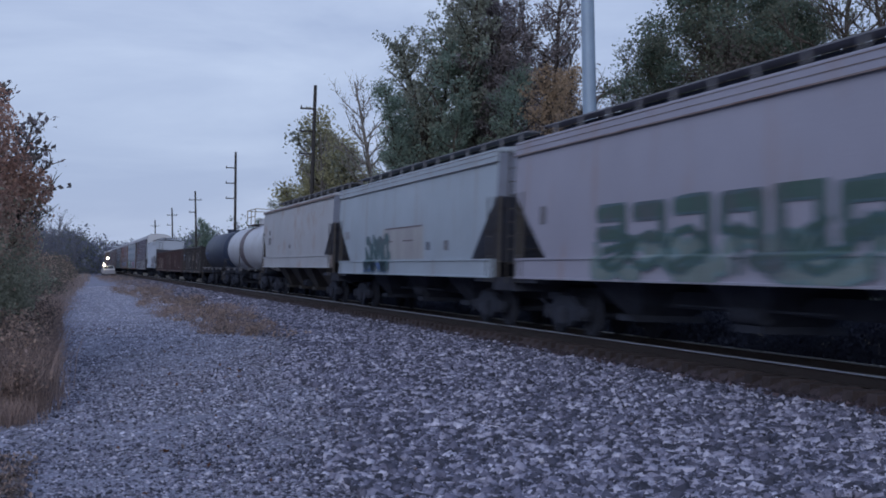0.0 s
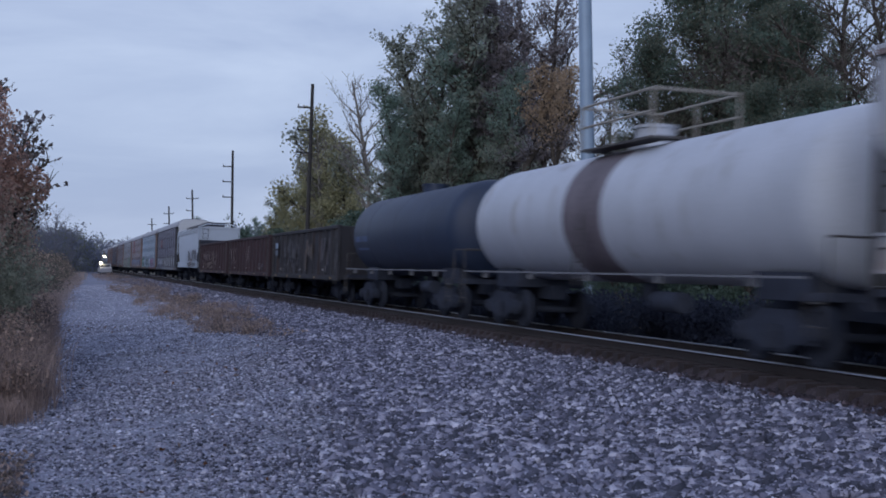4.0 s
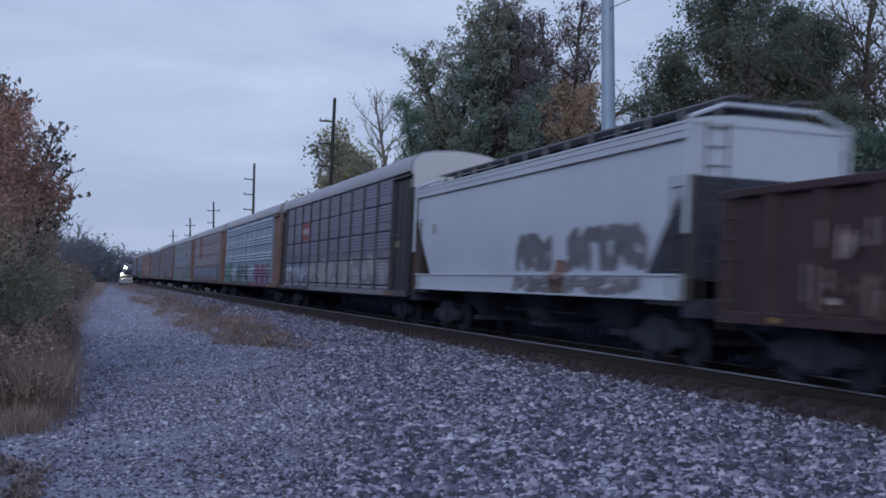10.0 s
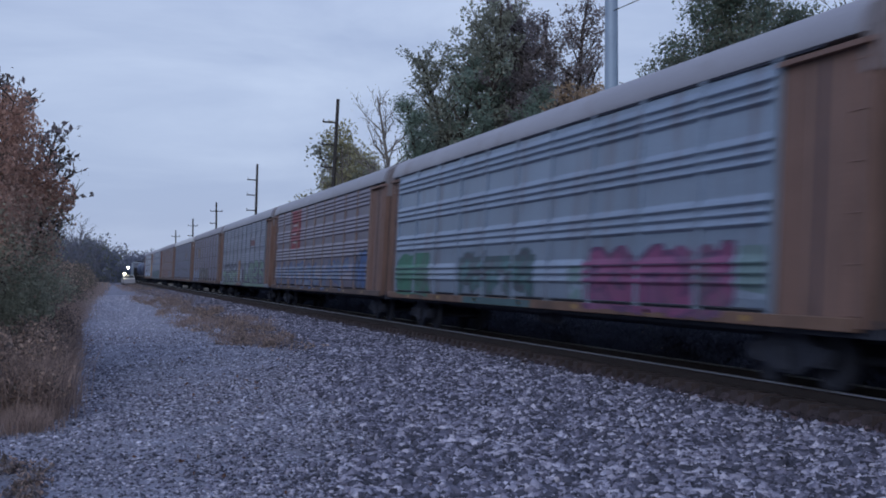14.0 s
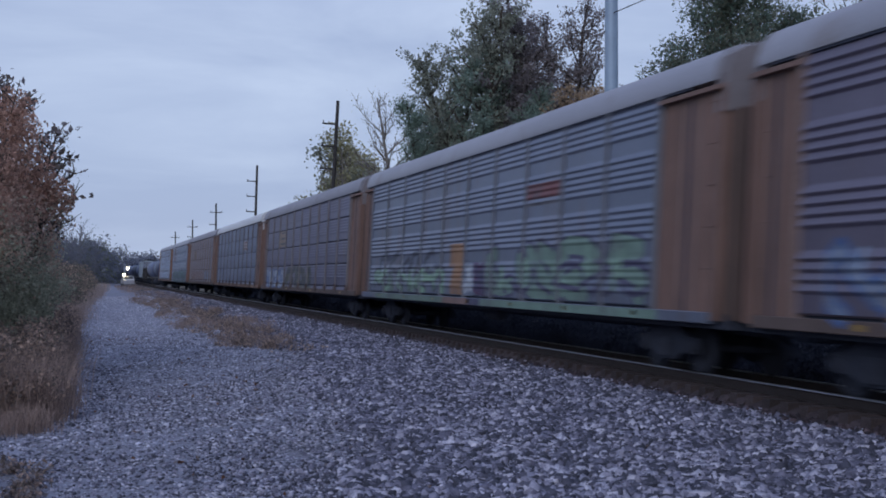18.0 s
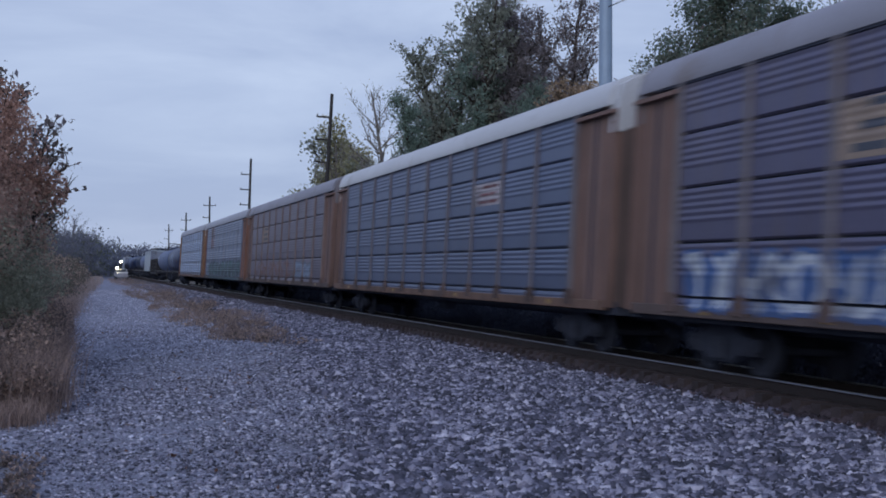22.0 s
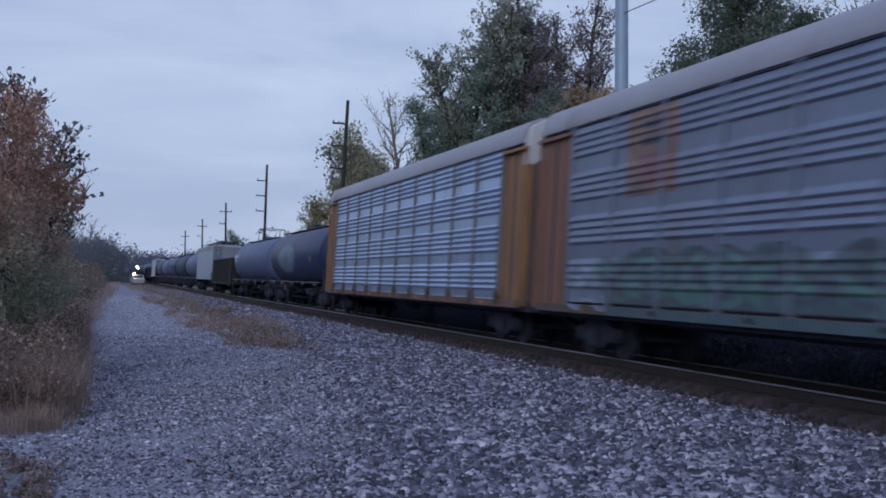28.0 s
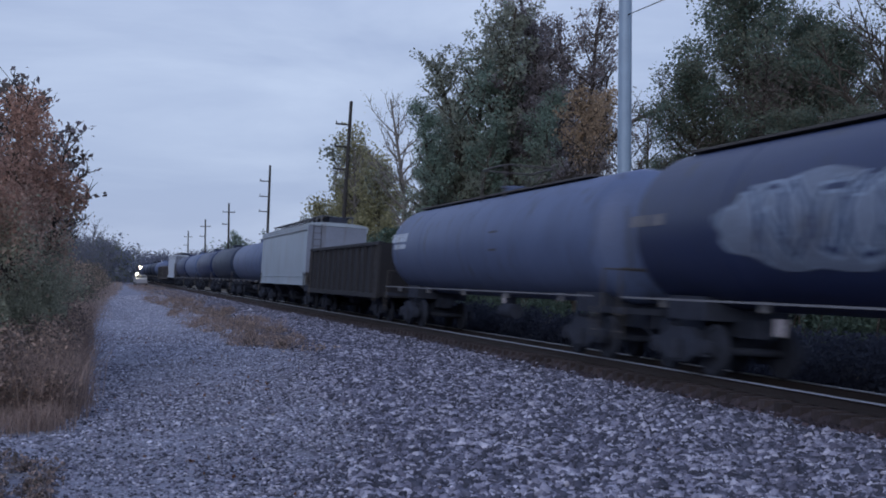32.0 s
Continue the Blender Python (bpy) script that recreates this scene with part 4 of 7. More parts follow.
def stones(name, mat, spots, size, seed, label, category, flat=0.75, tilt=0.33):
    """Loose broken stones of eight to twenty faces, in one mesh."""
    rng = np.random.default_rng(seed)
    n = len(spots)
    block = np.array([(x, y, z) for x in (-1, 1) for y in (-1, 1) for z in (-1, 1)], float)
    tri = np.array([(0, 1, 3), (0, 3, 2), (4, 6, 7), (4, 7, 5), (0, 4, 5), (0, 5, 1), (2, 3, 7), (2, 7, 6), (0, 2, 6), (0, 6, 4), (1, 5, 7), (1, 7, 3)])
    shape = block[None] * rng.uniform(0.42, 1.12, (n, 8, 3))
    shape = shape * np.stack([rng.uniform(0.75, 1.2, n), rng.uniform(0.6, 1.0, n), flat * rng.uniform(0.6, 1.1, n)], 1)[:, None, :]
    turn, tip, roll = rng.uniform(0, 2 * np.pi, n), rng.normal(0, tilt, n), rng.normal(0, tilt, n)
    c, s, o, l = np.cos, np.sin, np.zeros(n), np.ones(n)
    rz = np.stack([c(turn), -s(turn), o, s(turn), c(turn), o, o, o, l], 1).reshape(n, 3, 3)
    ry = np.stack([c(tip), o, s(tip), o, l, o, -s(tip), o, c(tip)], 1).reshape(n, 3, 3)
    rx = np.stack([l, o, o, o, c(roll), -s(roll), o, s(roll), c(roll)], 1).reshape(n, 3, 3)
    v = np.einsum("nij,nkj->nki", rz @ ry @ rx, shape) * (size * rng.lognormal(0, 0.2, n))[:, None, None] + spots[:, None, :]
    f = tri[None] + 8 * np.arange(n)[:, None, None]
    ob = new(name, raw_mesh(name, v.reshape(-1, 3), f.reshape(-1, 3), [mat]))
    return tagged(ob, label, category, kind="stuff")


def scatter(n, y0, y1, x_of, seed, lift=0.0, power=1.0):
    """Random spots on the bank, denser towards y0 if power is over one."""
    rng = np.random.default_rng(seed)
    y = y0 + (y1 - y0) * rng.random(n) ** power
    lo, hi = np.array([x_of(v) for v in y]).T
    x = lo + (hi - lo) * rng.random(n)
    z = np.array([ballast_z(v) for v in x]) + lift
    return np.stack([x, y, z], 1)


def bank_edge(y):
    """Where the coarse stone of the bank gives way to the fine gravel of the path."""
    return min(6.6, 1.45 + 0.122 * y) + 0.35 * math.sin(y * 0.43) + 0.2 * math.sin(y * 1.3)


stones("ballast_stones", M_STONE, scatter(66000, 9.3, 60, lambda y: (bank_edge(y), 10.22), 11, 0.012, 1.75), 0.052, 12, "loose crushed ballast stones, pale and dark grey", "ballast", 0.85, 0.6)
stones("middle_ballast_stones", M_STONE, scatter(24000, 26, 66, lambda y: (bank_edge(y) + 0.4, 10.2), 27, 0.02), 0.057, 28, "loose crushed ballast stones along the middle of the bank", "ballast", 0.85, 0.5)
stones("far_ballast_stones", M_STONE, scatter(10000, 52, 170, lambda y: (6.6, 10.2), 13, 0.01, 1.3), 0.056, 14, "crushed ballast stones further down the line", "ballast")
stones("path_pebbles", M_PEBBLE, scatter(40000, 9.5, 50, lambda y: (path_span(y)[0], bank_edge(y) + 0.6), 15, 0.0, 1.75), 0.019, 16, "small grey gravel scattered over the path", "gravel", 0.5)
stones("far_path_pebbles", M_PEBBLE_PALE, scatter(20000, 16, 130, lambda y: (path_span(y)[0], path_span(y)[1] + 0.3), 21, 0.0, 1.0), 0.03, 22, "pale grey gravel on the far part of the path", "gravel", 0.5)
stones("path_stones", M_STONE, scatter(4600, 9.5, 50, lambda y: (bank_edge(y) - 0.2 - 1.6 * abs(math.sin(y * 91.7)) ** 3, bank_edge(y) + 0.3), 17, 0.004, 1.5), 0.03, 18, "stray ballast stones along the edge of the path", "gravel", 0.6)
stones("fallen_stones", M_STONE, scatter(8000, 10, 48, lambda y: (path_span(y)[0] + 0.4, bank_edge(y) - 0.2), 19, 0.0, 1.4), 0.026, 20, "larger loose stones lying on the path", "gravel", 0.55)
stones("near_path_stones", M_STONE, scatter(11000, 9.5, 25, lambda y: (path_span(y)[0], bank_edge(y) - 0.1), 29, 0.002, 1.9), 0.022, 30, "small dark crushed stones on the near path", "gravel", 0.6, 0.45)
stones("near_ballast_stones", M_STONE, scatter(3500, 4, 9.4, lambda y: (2.0, 10.2), 23, 0.010), 0.055, 24, "loose crushed ballast stones at the near end of the bank", "ballast", 0.62)
stones("near_path_pebbles", M_PEBBLE, scatter(3500, 4, 9.6, lambda y: (path_span(y)[0], 3.0), 25), 0.024, 26, "small grey gravel on the near path", "gravel", 0.5)

# ---- track ----
track = tagged(new("railway_track"), "single railway track of rusty rails on dark wooden ties", "railway track", kind="structure")
track.matrix_basis = pose(TRACK_X, 0, 0, 0, CANT, 0)


def rail(x):
    bm = bmesh.new()
    loft(bm, [(x - 0.07, -0.185), (x + 0.07, -0.185), (x + 0.07, -0.17), (x + 0.012, -0.15), (x + 0.009, -0.045), (x + 0.036, -0.035), (x + 0.036, -0.025), (x - 0.036, -0.025), (x - 0.036, -0.035), (x - 0.009, -0.045), (x - 0.012, -0.15), (x - 0.07, -0.17)], -120, 640)
    ob = part("rail", bm, M_RAIL, track)
    bm = bmesh.new()
    loft(bm, [(x - 0.0375, -0.0245), (x + 0.034, -0.0245), (x + 0.034, -0.003), (x + 0.026, 0.0), (x - 0.015, 0.0), (x - 0.029, -0.004), (x - 0.0375, -0.018)], -120, 640)
    part("rail_head", bm, M_RAIL_TOP, ob, "head of the rail polished by wheels")


rail(-0.755)
rail(0.755)
tie_bm = bmesh.new()
box(tie_bm, -1.33, 1.3, -0.115, 0.115, -0.40, -0.19)
for sx in (-1, 1):
    box(tie_bm, sx * 0.755 - 0.18, sx * 0.755 + 0.18, -0.10, 0.10, -0.19, -0.183)
ME_TIE = mesh_of("tie", tie_bm, M_TIE, bevel=0.012)

M_CRIB = material("rust_dusted_crib_stone", (0.048, 0.036, 0.041), 0.95, vary=0.45, scale=2, fine=18, bump=0.9)
crib = bmesh.new()
for k in range(330):
    # a rounded heap of stone in each gap, open towards the tie ends
    y0 = 6.115 + k * 0.52
    loft(crib, [(-1.42, -0.42), (-1.3, -0.29 - 0.03 * math.sin(k * 5.1)), (-1.1, -0.225), (-0.86, -0.205), (-0.6, -0.215), (0.6, -0.215), (0.86, -0.205), (1.1, -0.225), (1.3, -0.3), (1.4, -0.42)], y0 + 0.004, y0 + 0.286)
tagged(part("crib_stone", crib, M_CRIB, track, "rust-brown stone dust between the ties"), kind="stuff")

SHADES_RUST = ((0.0, (0.02, 0.016, 0.021)), (1.0, (0.12, 0.09, 0.105)), (0.35, (0.028, 0.02, 0.025)), (0.65, (0.044, 0.031, 0.037)), (0.88, (0.068, 0.05, 0.06)))
stones("rusty_shoulder_stones", stone_mix("rust_stained_stone", SHADES_RUST), scatter(9000, 9, 60, lambda y: (9.98 + 0.1 * math.sin(y * 2.3) + 0.06 * math.sin(y * 7.9), 10.5), 41, 0.045, 1.5), 0.05, 42, "rust-stained stones heaped against the tie ends", "ballast", 0.6, 0.4)

# ---- the train, car by car: where its near and far couplers stand at the start ----
C_PINKGREY = material("pinkish_grey_car_paint", (0.29, 0.29, 0.36), 0.55, vary=0.12, scale=0.5, fine=30, dirt=(0.28, 0.2, 0.17), dirt_amount=0.3, streak=True, bump=0.04)
C_COOLGREY = material("cool_grey_car_paint", (0.315, 0.375, 0.44), 0.5, vary=0.16, scale=0.5, fine=30, dirt=(0.26, 0.25, 0.265), dirt_amount=0.38, streak=True, bump=0.04)
C_CREAM = material("stained_cream_car_paint", (0.365, 0.38, 0.415), 0.6, vary=0.14, scale=0.5, fine=30, dirt=(0.30, 0.215, 0.18), dirt_amount=0.36, bump=0.04)
C_WHITE = material("white_car_paint", (0.41, 0.46, 0.54), 0.5, vary=0.1, scale=0.5, fine=30, dirt=(0.42, 0.4, 0.38), dirt_amount=0.2, streak=True, bump=0.03)
C_RUSTRIM = material("rusted_roof_edge", (0.20, 0.16, 0.155), 0.8, vary=0.3, scale=1.2, fine=30, dirt=(0.13, 0.075, 0.055), dirt_amount=0.5)
C_TANKWHITE = material("dirty_white_tank_paint", (0.43, 0.455, 0.51), 0.5, vary=0.15, scale=0.8, fine=30, dirt=(0.2, 0.16, 0.13), dirt_amount=0.3, streak=True, bump=0.03)
C_PATCH = material("browned_grey_sheet", (0.30, 0.3, 0.315), 0.6, vary=0.14, scale=0.6, fine=30, dirt=(0.37, 0.38, 0.39), dirt_amount=0.6, streak=True)
# Hopper ends: shade of the gap put into the base colour, with grime streaks.
C_ENDSHADE = material("shaded_grimy_hopper_end", (0.115, 0.132, 0.185), 0.7, vary=0.25, scale=1, fine=25, dirt=(0.06, 0.06, 0.072), dirt_amount=0.4, streak=True)
C_ENDWALL = material("shaded_hopper_end_wall", (0.19, 0.215, 0.28), 0.65, vary=0.2, scale=1, fine=25, dirt=(0.12, 0.115, 0.12), dirt_amount=0.35, streak=True)
C_SEAM = material("rusty_seam", (0.14, 0.105, 0.095), 0.8, vary=0.3, scale=0.8, fine=20, dirt=(0.28, 0.27, 0.275), dirt_amount=0.55)
C_BAY = material("dusty_discharge_bay", (0.04, 0.039, 0.043), 0.85, vary=0.3, scale=1, fine=20, dirt=(0.07, 0.062, 0.058), dirt_amount=0.4)
C_BOARD = material("pale_walkway_paint", (0.16, 0.165, 0.185), 0.7, vary=0.2)
C_RAILPALE = material("pale_rail_paint", (0.27, 0.25, 0.22), 0.6, vary=0.2)
C_SPILL = material("spill_stain", (0.13, 0.11, 0.125), 0.7, vary=0.4, scale=1.5, fine=20)
# Black and dark grey tanks: blue sky sheen is put into the base colour.
C_TANKBLACK = material("sky_sheen_black_tank_paint", (0.02, 0.032, 0.064), 0.55, vary=0.3, scale=0.8, fine=30, dirt=(0.018, 0.02, 0.03), dirt_amount=0.3, streak=True, bump=0.03)
C_TANKGREY = material("grey_tank_paint", (0.086, 0.118, 0.215), 0.55, vary=0.2, scale=0.8, fine=30, dirt=(0.045, 0.044, 0.047), dirt_amount=0.35, streak=True, bump=0.03)
C_TANKDUSK = material("sky_sheen_dark_grey_tank_paint", (0.015, 0.028, 0.084), 0.47, vary=0.2, scale=0.8, fine=30, dirt=(0.018, 0.018, 0.022), dirt_amount=0.3, streak=True, bump=0.03)
C_GONDBLACK = material("black_gondola_paint", (0.026, 0.025, 0.031), 0.75, vary=0.4, scale=1.2, fine=25, dirt=(0.05, 0.028, 0.023), dirt_amount=0.4, streak=True, bump=0.15)
C_GONDRED = material("oxide_red_gondola_paint", (0.041, 0.0215, 0.027), 0.75, vary=0.35, scale=1.2, fine=25, dirt=(0.03, 0.018, 0.017), dirt_amount=0.4, streak=True, bump=0.15)
C_GONDBROWN = material("brown_gondola_paint", (0.015, 0.015, 0.02), 0.75, vary=0.35, scale=1.2, fine=25, dirt=(0.018, 0.016, 0.018), dirt_amount=0.3, streak=True, bump=0.15)


def rack_steel(name, color, dirt=(0.165, 0.135, 0.135), amount=0.38, metal=0.5, rough=0.42):
    return material(name, (1.2 * color[0], 1.2 * color[1], 1.27 * color[2]), rough, metal, vary=0.15, scale=0.7, fine=20, dirt=dirt, dirt_amount=amount, streak=True, random_tint=0.05, bump=0.05)


S_DARK, S_TEAL, S_BROWNISH = rack_steel("dark_galvanised_sheet", (0.105, 0.102, 0.152)), rack_steel("blue_grey_galvanised_sheet", (0.19, 0.245, 0.305)), rack_steel("brownish_galvanised_sheet", (0.128, 0.115, 0.148))
S_GREY, S_BLUE, S_BRIGHT = rack_steel("grey_galvanised_sheet", (0.136, 0.158, 0.205)), rack_steel("blue_galvanised_sheet", (0.098, 0.122, 0.182), amount=0.2), rack_steel("bright_galvanised_sheet", (0.315, 0.405, 0.525), amount=0.3, metal=0.7, rough=0.33)
S_SLATE = rack_steel("slate_galvanised_sheet", (0.15, 0.18, 0.235))
S_RUSTY = rack_steel("rust_stained_sheet", (0.12, 0.107, 0.14), amount=0.5)
E_TAN = material("tan_end_paint", (0.175, 0.108, 0.09), 0.65, vary=0.2, scale=1, fine=25, dirt=(0.085, 0.055, 0.045), dirt_amount=0.45, streak=True)
E_RUST = material("rust_orange_end_paint", (0.20, 0.098, 0.07), 0.65, vary=0.2, scale=1, fine=25, dirt=(0.10, 0.06, 0.05), dirt_amount=0.4, streak=True)
E_ORANGE = material("orange_end_paint", (0.25, 0.13, 0.064), 0.6, vary=0.2, scale=1, fine=25, dirt=(0.085, 0.055, 0.045), dirt_amount=0.45, streak=True)
# Door brown darkened: the shade between cars is put into its colour.
E_DOOR = material("gap_shade_end_door_paint", (0.07, 0.044, 0.038), 0.7, vary=0.25, scale=1, fine=25, dirt=(0.045, 0.032, 0.03), dirt_amount=0.45, streak=True)
K_SILL = material("grimy_rust_sill_paint", (0.095, 0.07, 0.064), 0.75, vary=0.3, scale=1.2, fine=25, dirt=(0.05, 0.038, 0.036), dirt_amount=0.45)
K_SILL_TAN = material("grimy_tan_sill_paint", (0.15, 0.092, 0.068), 0.75, vary=0.3, scale=1.2, fine=25, dirt=(0.05, 0.038, 0.036), dirt_amount=0.5)
K_FOOT = material("rusty_post_foot", (0.085, 0.058, 0.052), 0.8, vary=0.35, scale=2, fine=25, random_tint=0.3)
E_BLACK = material("black_end_paint", (0.019, 0.02, 0.025), 0.6, vary=0.3, scale=1, fine=25)
R_WHITE = material("white_roof", (0.52, 0.53, 0.55), 0.5, 0.1, vary=0.1, scale=0.4, fine=15, dirt=(0.3, 0.28, 0.27), dirt_amount=0.25)
R_GREY = material("grey_roof", (0.285, 0.29, 0.335), 0.5, 0.15, vary=0.12, scale=0.4, fine=15, dirt=(0.2, 0.18, 0.18), dirt_amount=0.3)
R_DUST = material("dusty_roof", (0.255, 0.255, 0.295), 0.6, 0.1, vary=0.15, scale=0.4, fine=15, dirt=(0.18, 0.15, 0.14), dirt_amount=0.35)
K_POST_TAN = material("rusty_post_paint", (0.168, 0.152, 0.162), 0.7, vary=0.25, scale=1.5, fine=25, dirt=(0.12, 0.088, 0.08), dirt_amount=0.2)
K_POST_RUST = material("rusted_post_paint", (0.205, 0.15, 0.138), 0.75, vary=0.3, scale=1.5, fine=25, dirt=(0.13, 0.08, 0.065), dirt_amount=0.3)
K_POST_BROWN = material("brown_post_paint", (0.15, 0.138, 0.155), 0.7, vary=0.25, scale=1.5, fine=25, dirt=(0.09, 0.065, 0.06), dirt_amount=0.3)
K_POST_SLATE = material("slate_post_paint", (0.15, 0.16, 0.19), 0.65, 0.2, vary=0.2, scale=1.5, fine=25)
K_POST_GREY = material("grey_post_paint", (0.068, 0.064, 0.08), 0.65, 0.2, vary=0.2, scale=1.5, fine=25)

M_REFLECT = material("reflective_yellow", (0.27, 0.17, 0.045), 0.4, vary=0.15)
M_REFLECT_PALE = material("reflective_pale", (0.42, 0.4, 0.38), 0.4, vary=0.15)
TRAIN = []


def add_car(car, near, far):
    """Enters a car in the train by the places of its couplers at the start."""
    car.matrix_basis = pose(TRACK_X, (near + far) / 2, 0, 0, CANT, 0)
    TRAIN.append((car, (near + far) / 2))
    return car


def hopper_side(z):
    return bowed(z) + 0.006


def sill_or_side(z):
    return 1.625 if z < 1.7 else hopper_side(z)


def round_side(r, c):
    return lambda z: math.sqrt(max(0.05, r * r - (z - c) ** 2))


P_HAZETEAL = paint("spray_haze_teal", (0.125, 0.20, 0.215))
P_MOSS = paint("faded_moss_paint", (0.155, 0.20, 0.195))
P_MISTGREEN, P_DULLGREEN, P_DULLTEAL = paint("faded_green_paint", (0.225, 0.25, 0.27)), paint("dull_green_paint", (0.045, 0.088, 0.078)), paint("dull_teal_paint", (0.06, 0.105, 0.125))
# three grey hoppers
h1 = add_car(covered_hopper(19.7, C_PINKGREY, C_PINKGREY, "pinkish-grey covered hopper car with green spray paint", bays=3, rim_mat=C_RUSTRIM), 8.0, 27.7)
painted_tag(h1, -8.2, 4.6, 1.24, 2.1, sill_or_side, [P_MOSS, P_HAZETEAL, P_HAZETEAL], 37, 10, 0.10, 0.08)
painted_tag(h1, -8.2, 4.6, 1.5, 2.76, lambda z: sill_or_side(z) + 0.005, [P_DULLGREEN, P_DULLTEAL, P_MISTGREEN], 31, 8, 0.10, 0.06, block=True)
painted_tag(h1, -8.0, 4.2, 1.3, 2.3, lambda z: sill_or_side(z) + 0.009, [P_DULLGREEN, P_DEEPTEAL, P_DEEPTEAL], 38, 9, 0.04, 0.04)
h2 = add_car(covered_hopper(19.6, C_COOLGREY, C_COOLGREY, "light grey covered hopper car with rust streaks and teal spray paint", bays=3), 27.7, 47.3)
painted_tag(h2, 1.2, 4.7, 1.27, 2.62, sill_or_side, [P_DEEPTEAL, P_DULLTEAL, P_HAZETEAL], 34, 4, 0.11, 0.05)
painted_tag(h2, 1.5, 4.6, 1.25, 1.66, sill_or_side, [P_BLUE, P_HAZETEAL, P_HAZETEAL], 35, 6, 0.05, 0.04)
h3 = add_car(covered_hopper(19.5, C_CREAM, C_CREAM, "cream-grey covered hopper car with a rust-brown roof edge", bays=4, rim_mat=C_RUSTRIM, bay_mat=C_BAY, band=False, board_mat=C_BOARD, sill=(1.42, 1.95)), 47.3, 66.8)
# two tank cars
t1 = add_car(tank_car(17.2, C_TANKWHITE, "dirty white tank car with a dark spill round its waist", 1.42, 2.62, bands=((-0.4, 1.5),), rail_mat=C_RAILPALE, band_mat=C_SPILL), 66.8, 84.0)
t2 = add_car(tank_car(14.2, C_TANKBLACK, "black tank car with small white lettering", 1.42, 2.6, walk_rail=False), 84.0, 98.2)
def letter_bars(car, surface, y, z, widths, height, mat, name="lettering_bar"):
    """Plain bars in place of stencilled lettering."""
    for w in widths:
        bm = bmesh.new()
        x0, x1 = -surface(z) - 0.008, -surface(z + height) - 0.008
        v = [bm.verts.new(p) for p in ((x0, y, z), (x1, y, z + height), (x1, y + w, z + height), (x0, y + w, z))]
        bm.faces.new(v)
        part(name, bm, mat, car)
        y += w + 0.12


# repaired sheets with rusty seams on the second hopper
def side_sheet(car, name, y0, y1, z0, z1, lift, mat, label=""):
    """A thin sheet that follows the bowed side of a hopper car."""
    bm = bmesh.new()
    n = 6
    rings = []
    for i in range(n + 1):
        z = z0 + (z1 - z0) * i / n
        x = -bowed(z) - lift
        rings.append([bm.verts.new((x, y0, z)), bm.verts.new((x, y1, z))])
    for p, q in zip(rings, rings[1:]):
        bm.faces.new((p[0], q[0], q[1], p[1]))
    return part(name, bm, mat, car, label)


side_sheet(h2, "repair_sheet", -2.7, 2.2, 1.72, 2.72, 0.008, C_PATCH, "browned repair sheet")
side_sheet(h2, "seam", -2.6, 1.8, 2.70, 2.75, 0.013, C_SPILL)
side_sheet(h2, "seam", -1.6, -0.4, 2.28, 2.32, 0.013, C_SPILL)
side_sheet(h2, "seam", 0.9, 1.5, 2.28, 2.32, 0.013, C_SPILL)
letter_bars(t2, round_side(1.42, 2.6), 3.6, 2.35, (0.5, 0.3, 0.7), 0.2, C_TANKGREY)
letter_bars(t2, round_side(1.42, 2.6), 3.6, 2.05, (0.9, 0.5), 0.08, C_TANKGREY)
letter_bars(h1, hopper_side, 7.2, 2.45, (0.35,), 0.4, P_DIMGREY)
letter_bars(h2, hopper_side, 7.3, 2.5, (0.35, 0.3), 0.3, P_GREY)
letter_bars(h2, hopper_side, -3.4, 1.98, (0.4,), 0.24, P_SLATE)
letter_bars(h2, hopper_side, -5.2, 1.95, (0.4,), 0.28, P_DIMGREY)
letter_bars(h3, hopper_side, 6.5, 3.1, (0.6,), 0.24, P_DIMGREY)
letter_bars(h3, hopper_side, 6.3, 2.6, (0.8,), 0.36, P_DIMGREY)
letter_bars(h3, hopper_side, 0.4, 2.35, (0.55,), 0.16, P_DIMGREY)
# three gondolas
P_OCHRE, P_DIMROSE = paint("faded_ochre_paint", (0.13, 0.085, 0.055)), paint("dim_rose_paint", (0.10, 0.075, 0.078))
P_DUSTY = paint("dusty_grey_paint", (0.085, 0.08, 0.09))
g1 = add_car(gondola(16.8, C_GONDBLACK, "black rust-stained gondola car with white spray paint"), 98.2, 115.0)
letter_bars(g1, lambda z: 1.585, 5.95, 2.3, (0.75,), 0.27, P_PALEBLUE)
letter_bars(g1, lambda z: 1.585, 6.0, 1.95, (0.7,), 0.25, P_SLATE)
g2 = add_car(gondola(17.3, C_GONDRED, "oxide-red gondola car with faded white markings"), 115.0, 132.3)
g3 = add_car(gondola(17.9, C_GONDRED, "oxide-red gondola car with pale spray paint"), 132.3, 150.2)
for y0, y1, z0, z1, mats, sd, n, thick in ((0.2, 4.4, 1.1, 2.7, (P_DUSTY, P_DUSTY, P_DUSTY), 84, 5, 0.03), (0.6, 4.0, 1.3, 2.4, (P_DUSTY, P_DUSTY, P_DUSTY), 85, 5, 0.04),
                                       (-7.9, -7.2, 1.2, 2.4, (P_DUSTY, P_DUSTY, P_DUSTY), 81, 1, 0.05)):
    painted_tag(g1, y0, y1, z0, z1, lambda z: 1.585, list(mats), sd, 2 * n, thick, 0.03, upright=True)
painted_tag(g1, -3.1, -1.1, 1.2, 2.6, lambda z: 1.585, [P_OCHRE, P_DUSTY, P_DUSTY], 86, 3, 0.12, 0.04, upright=True)
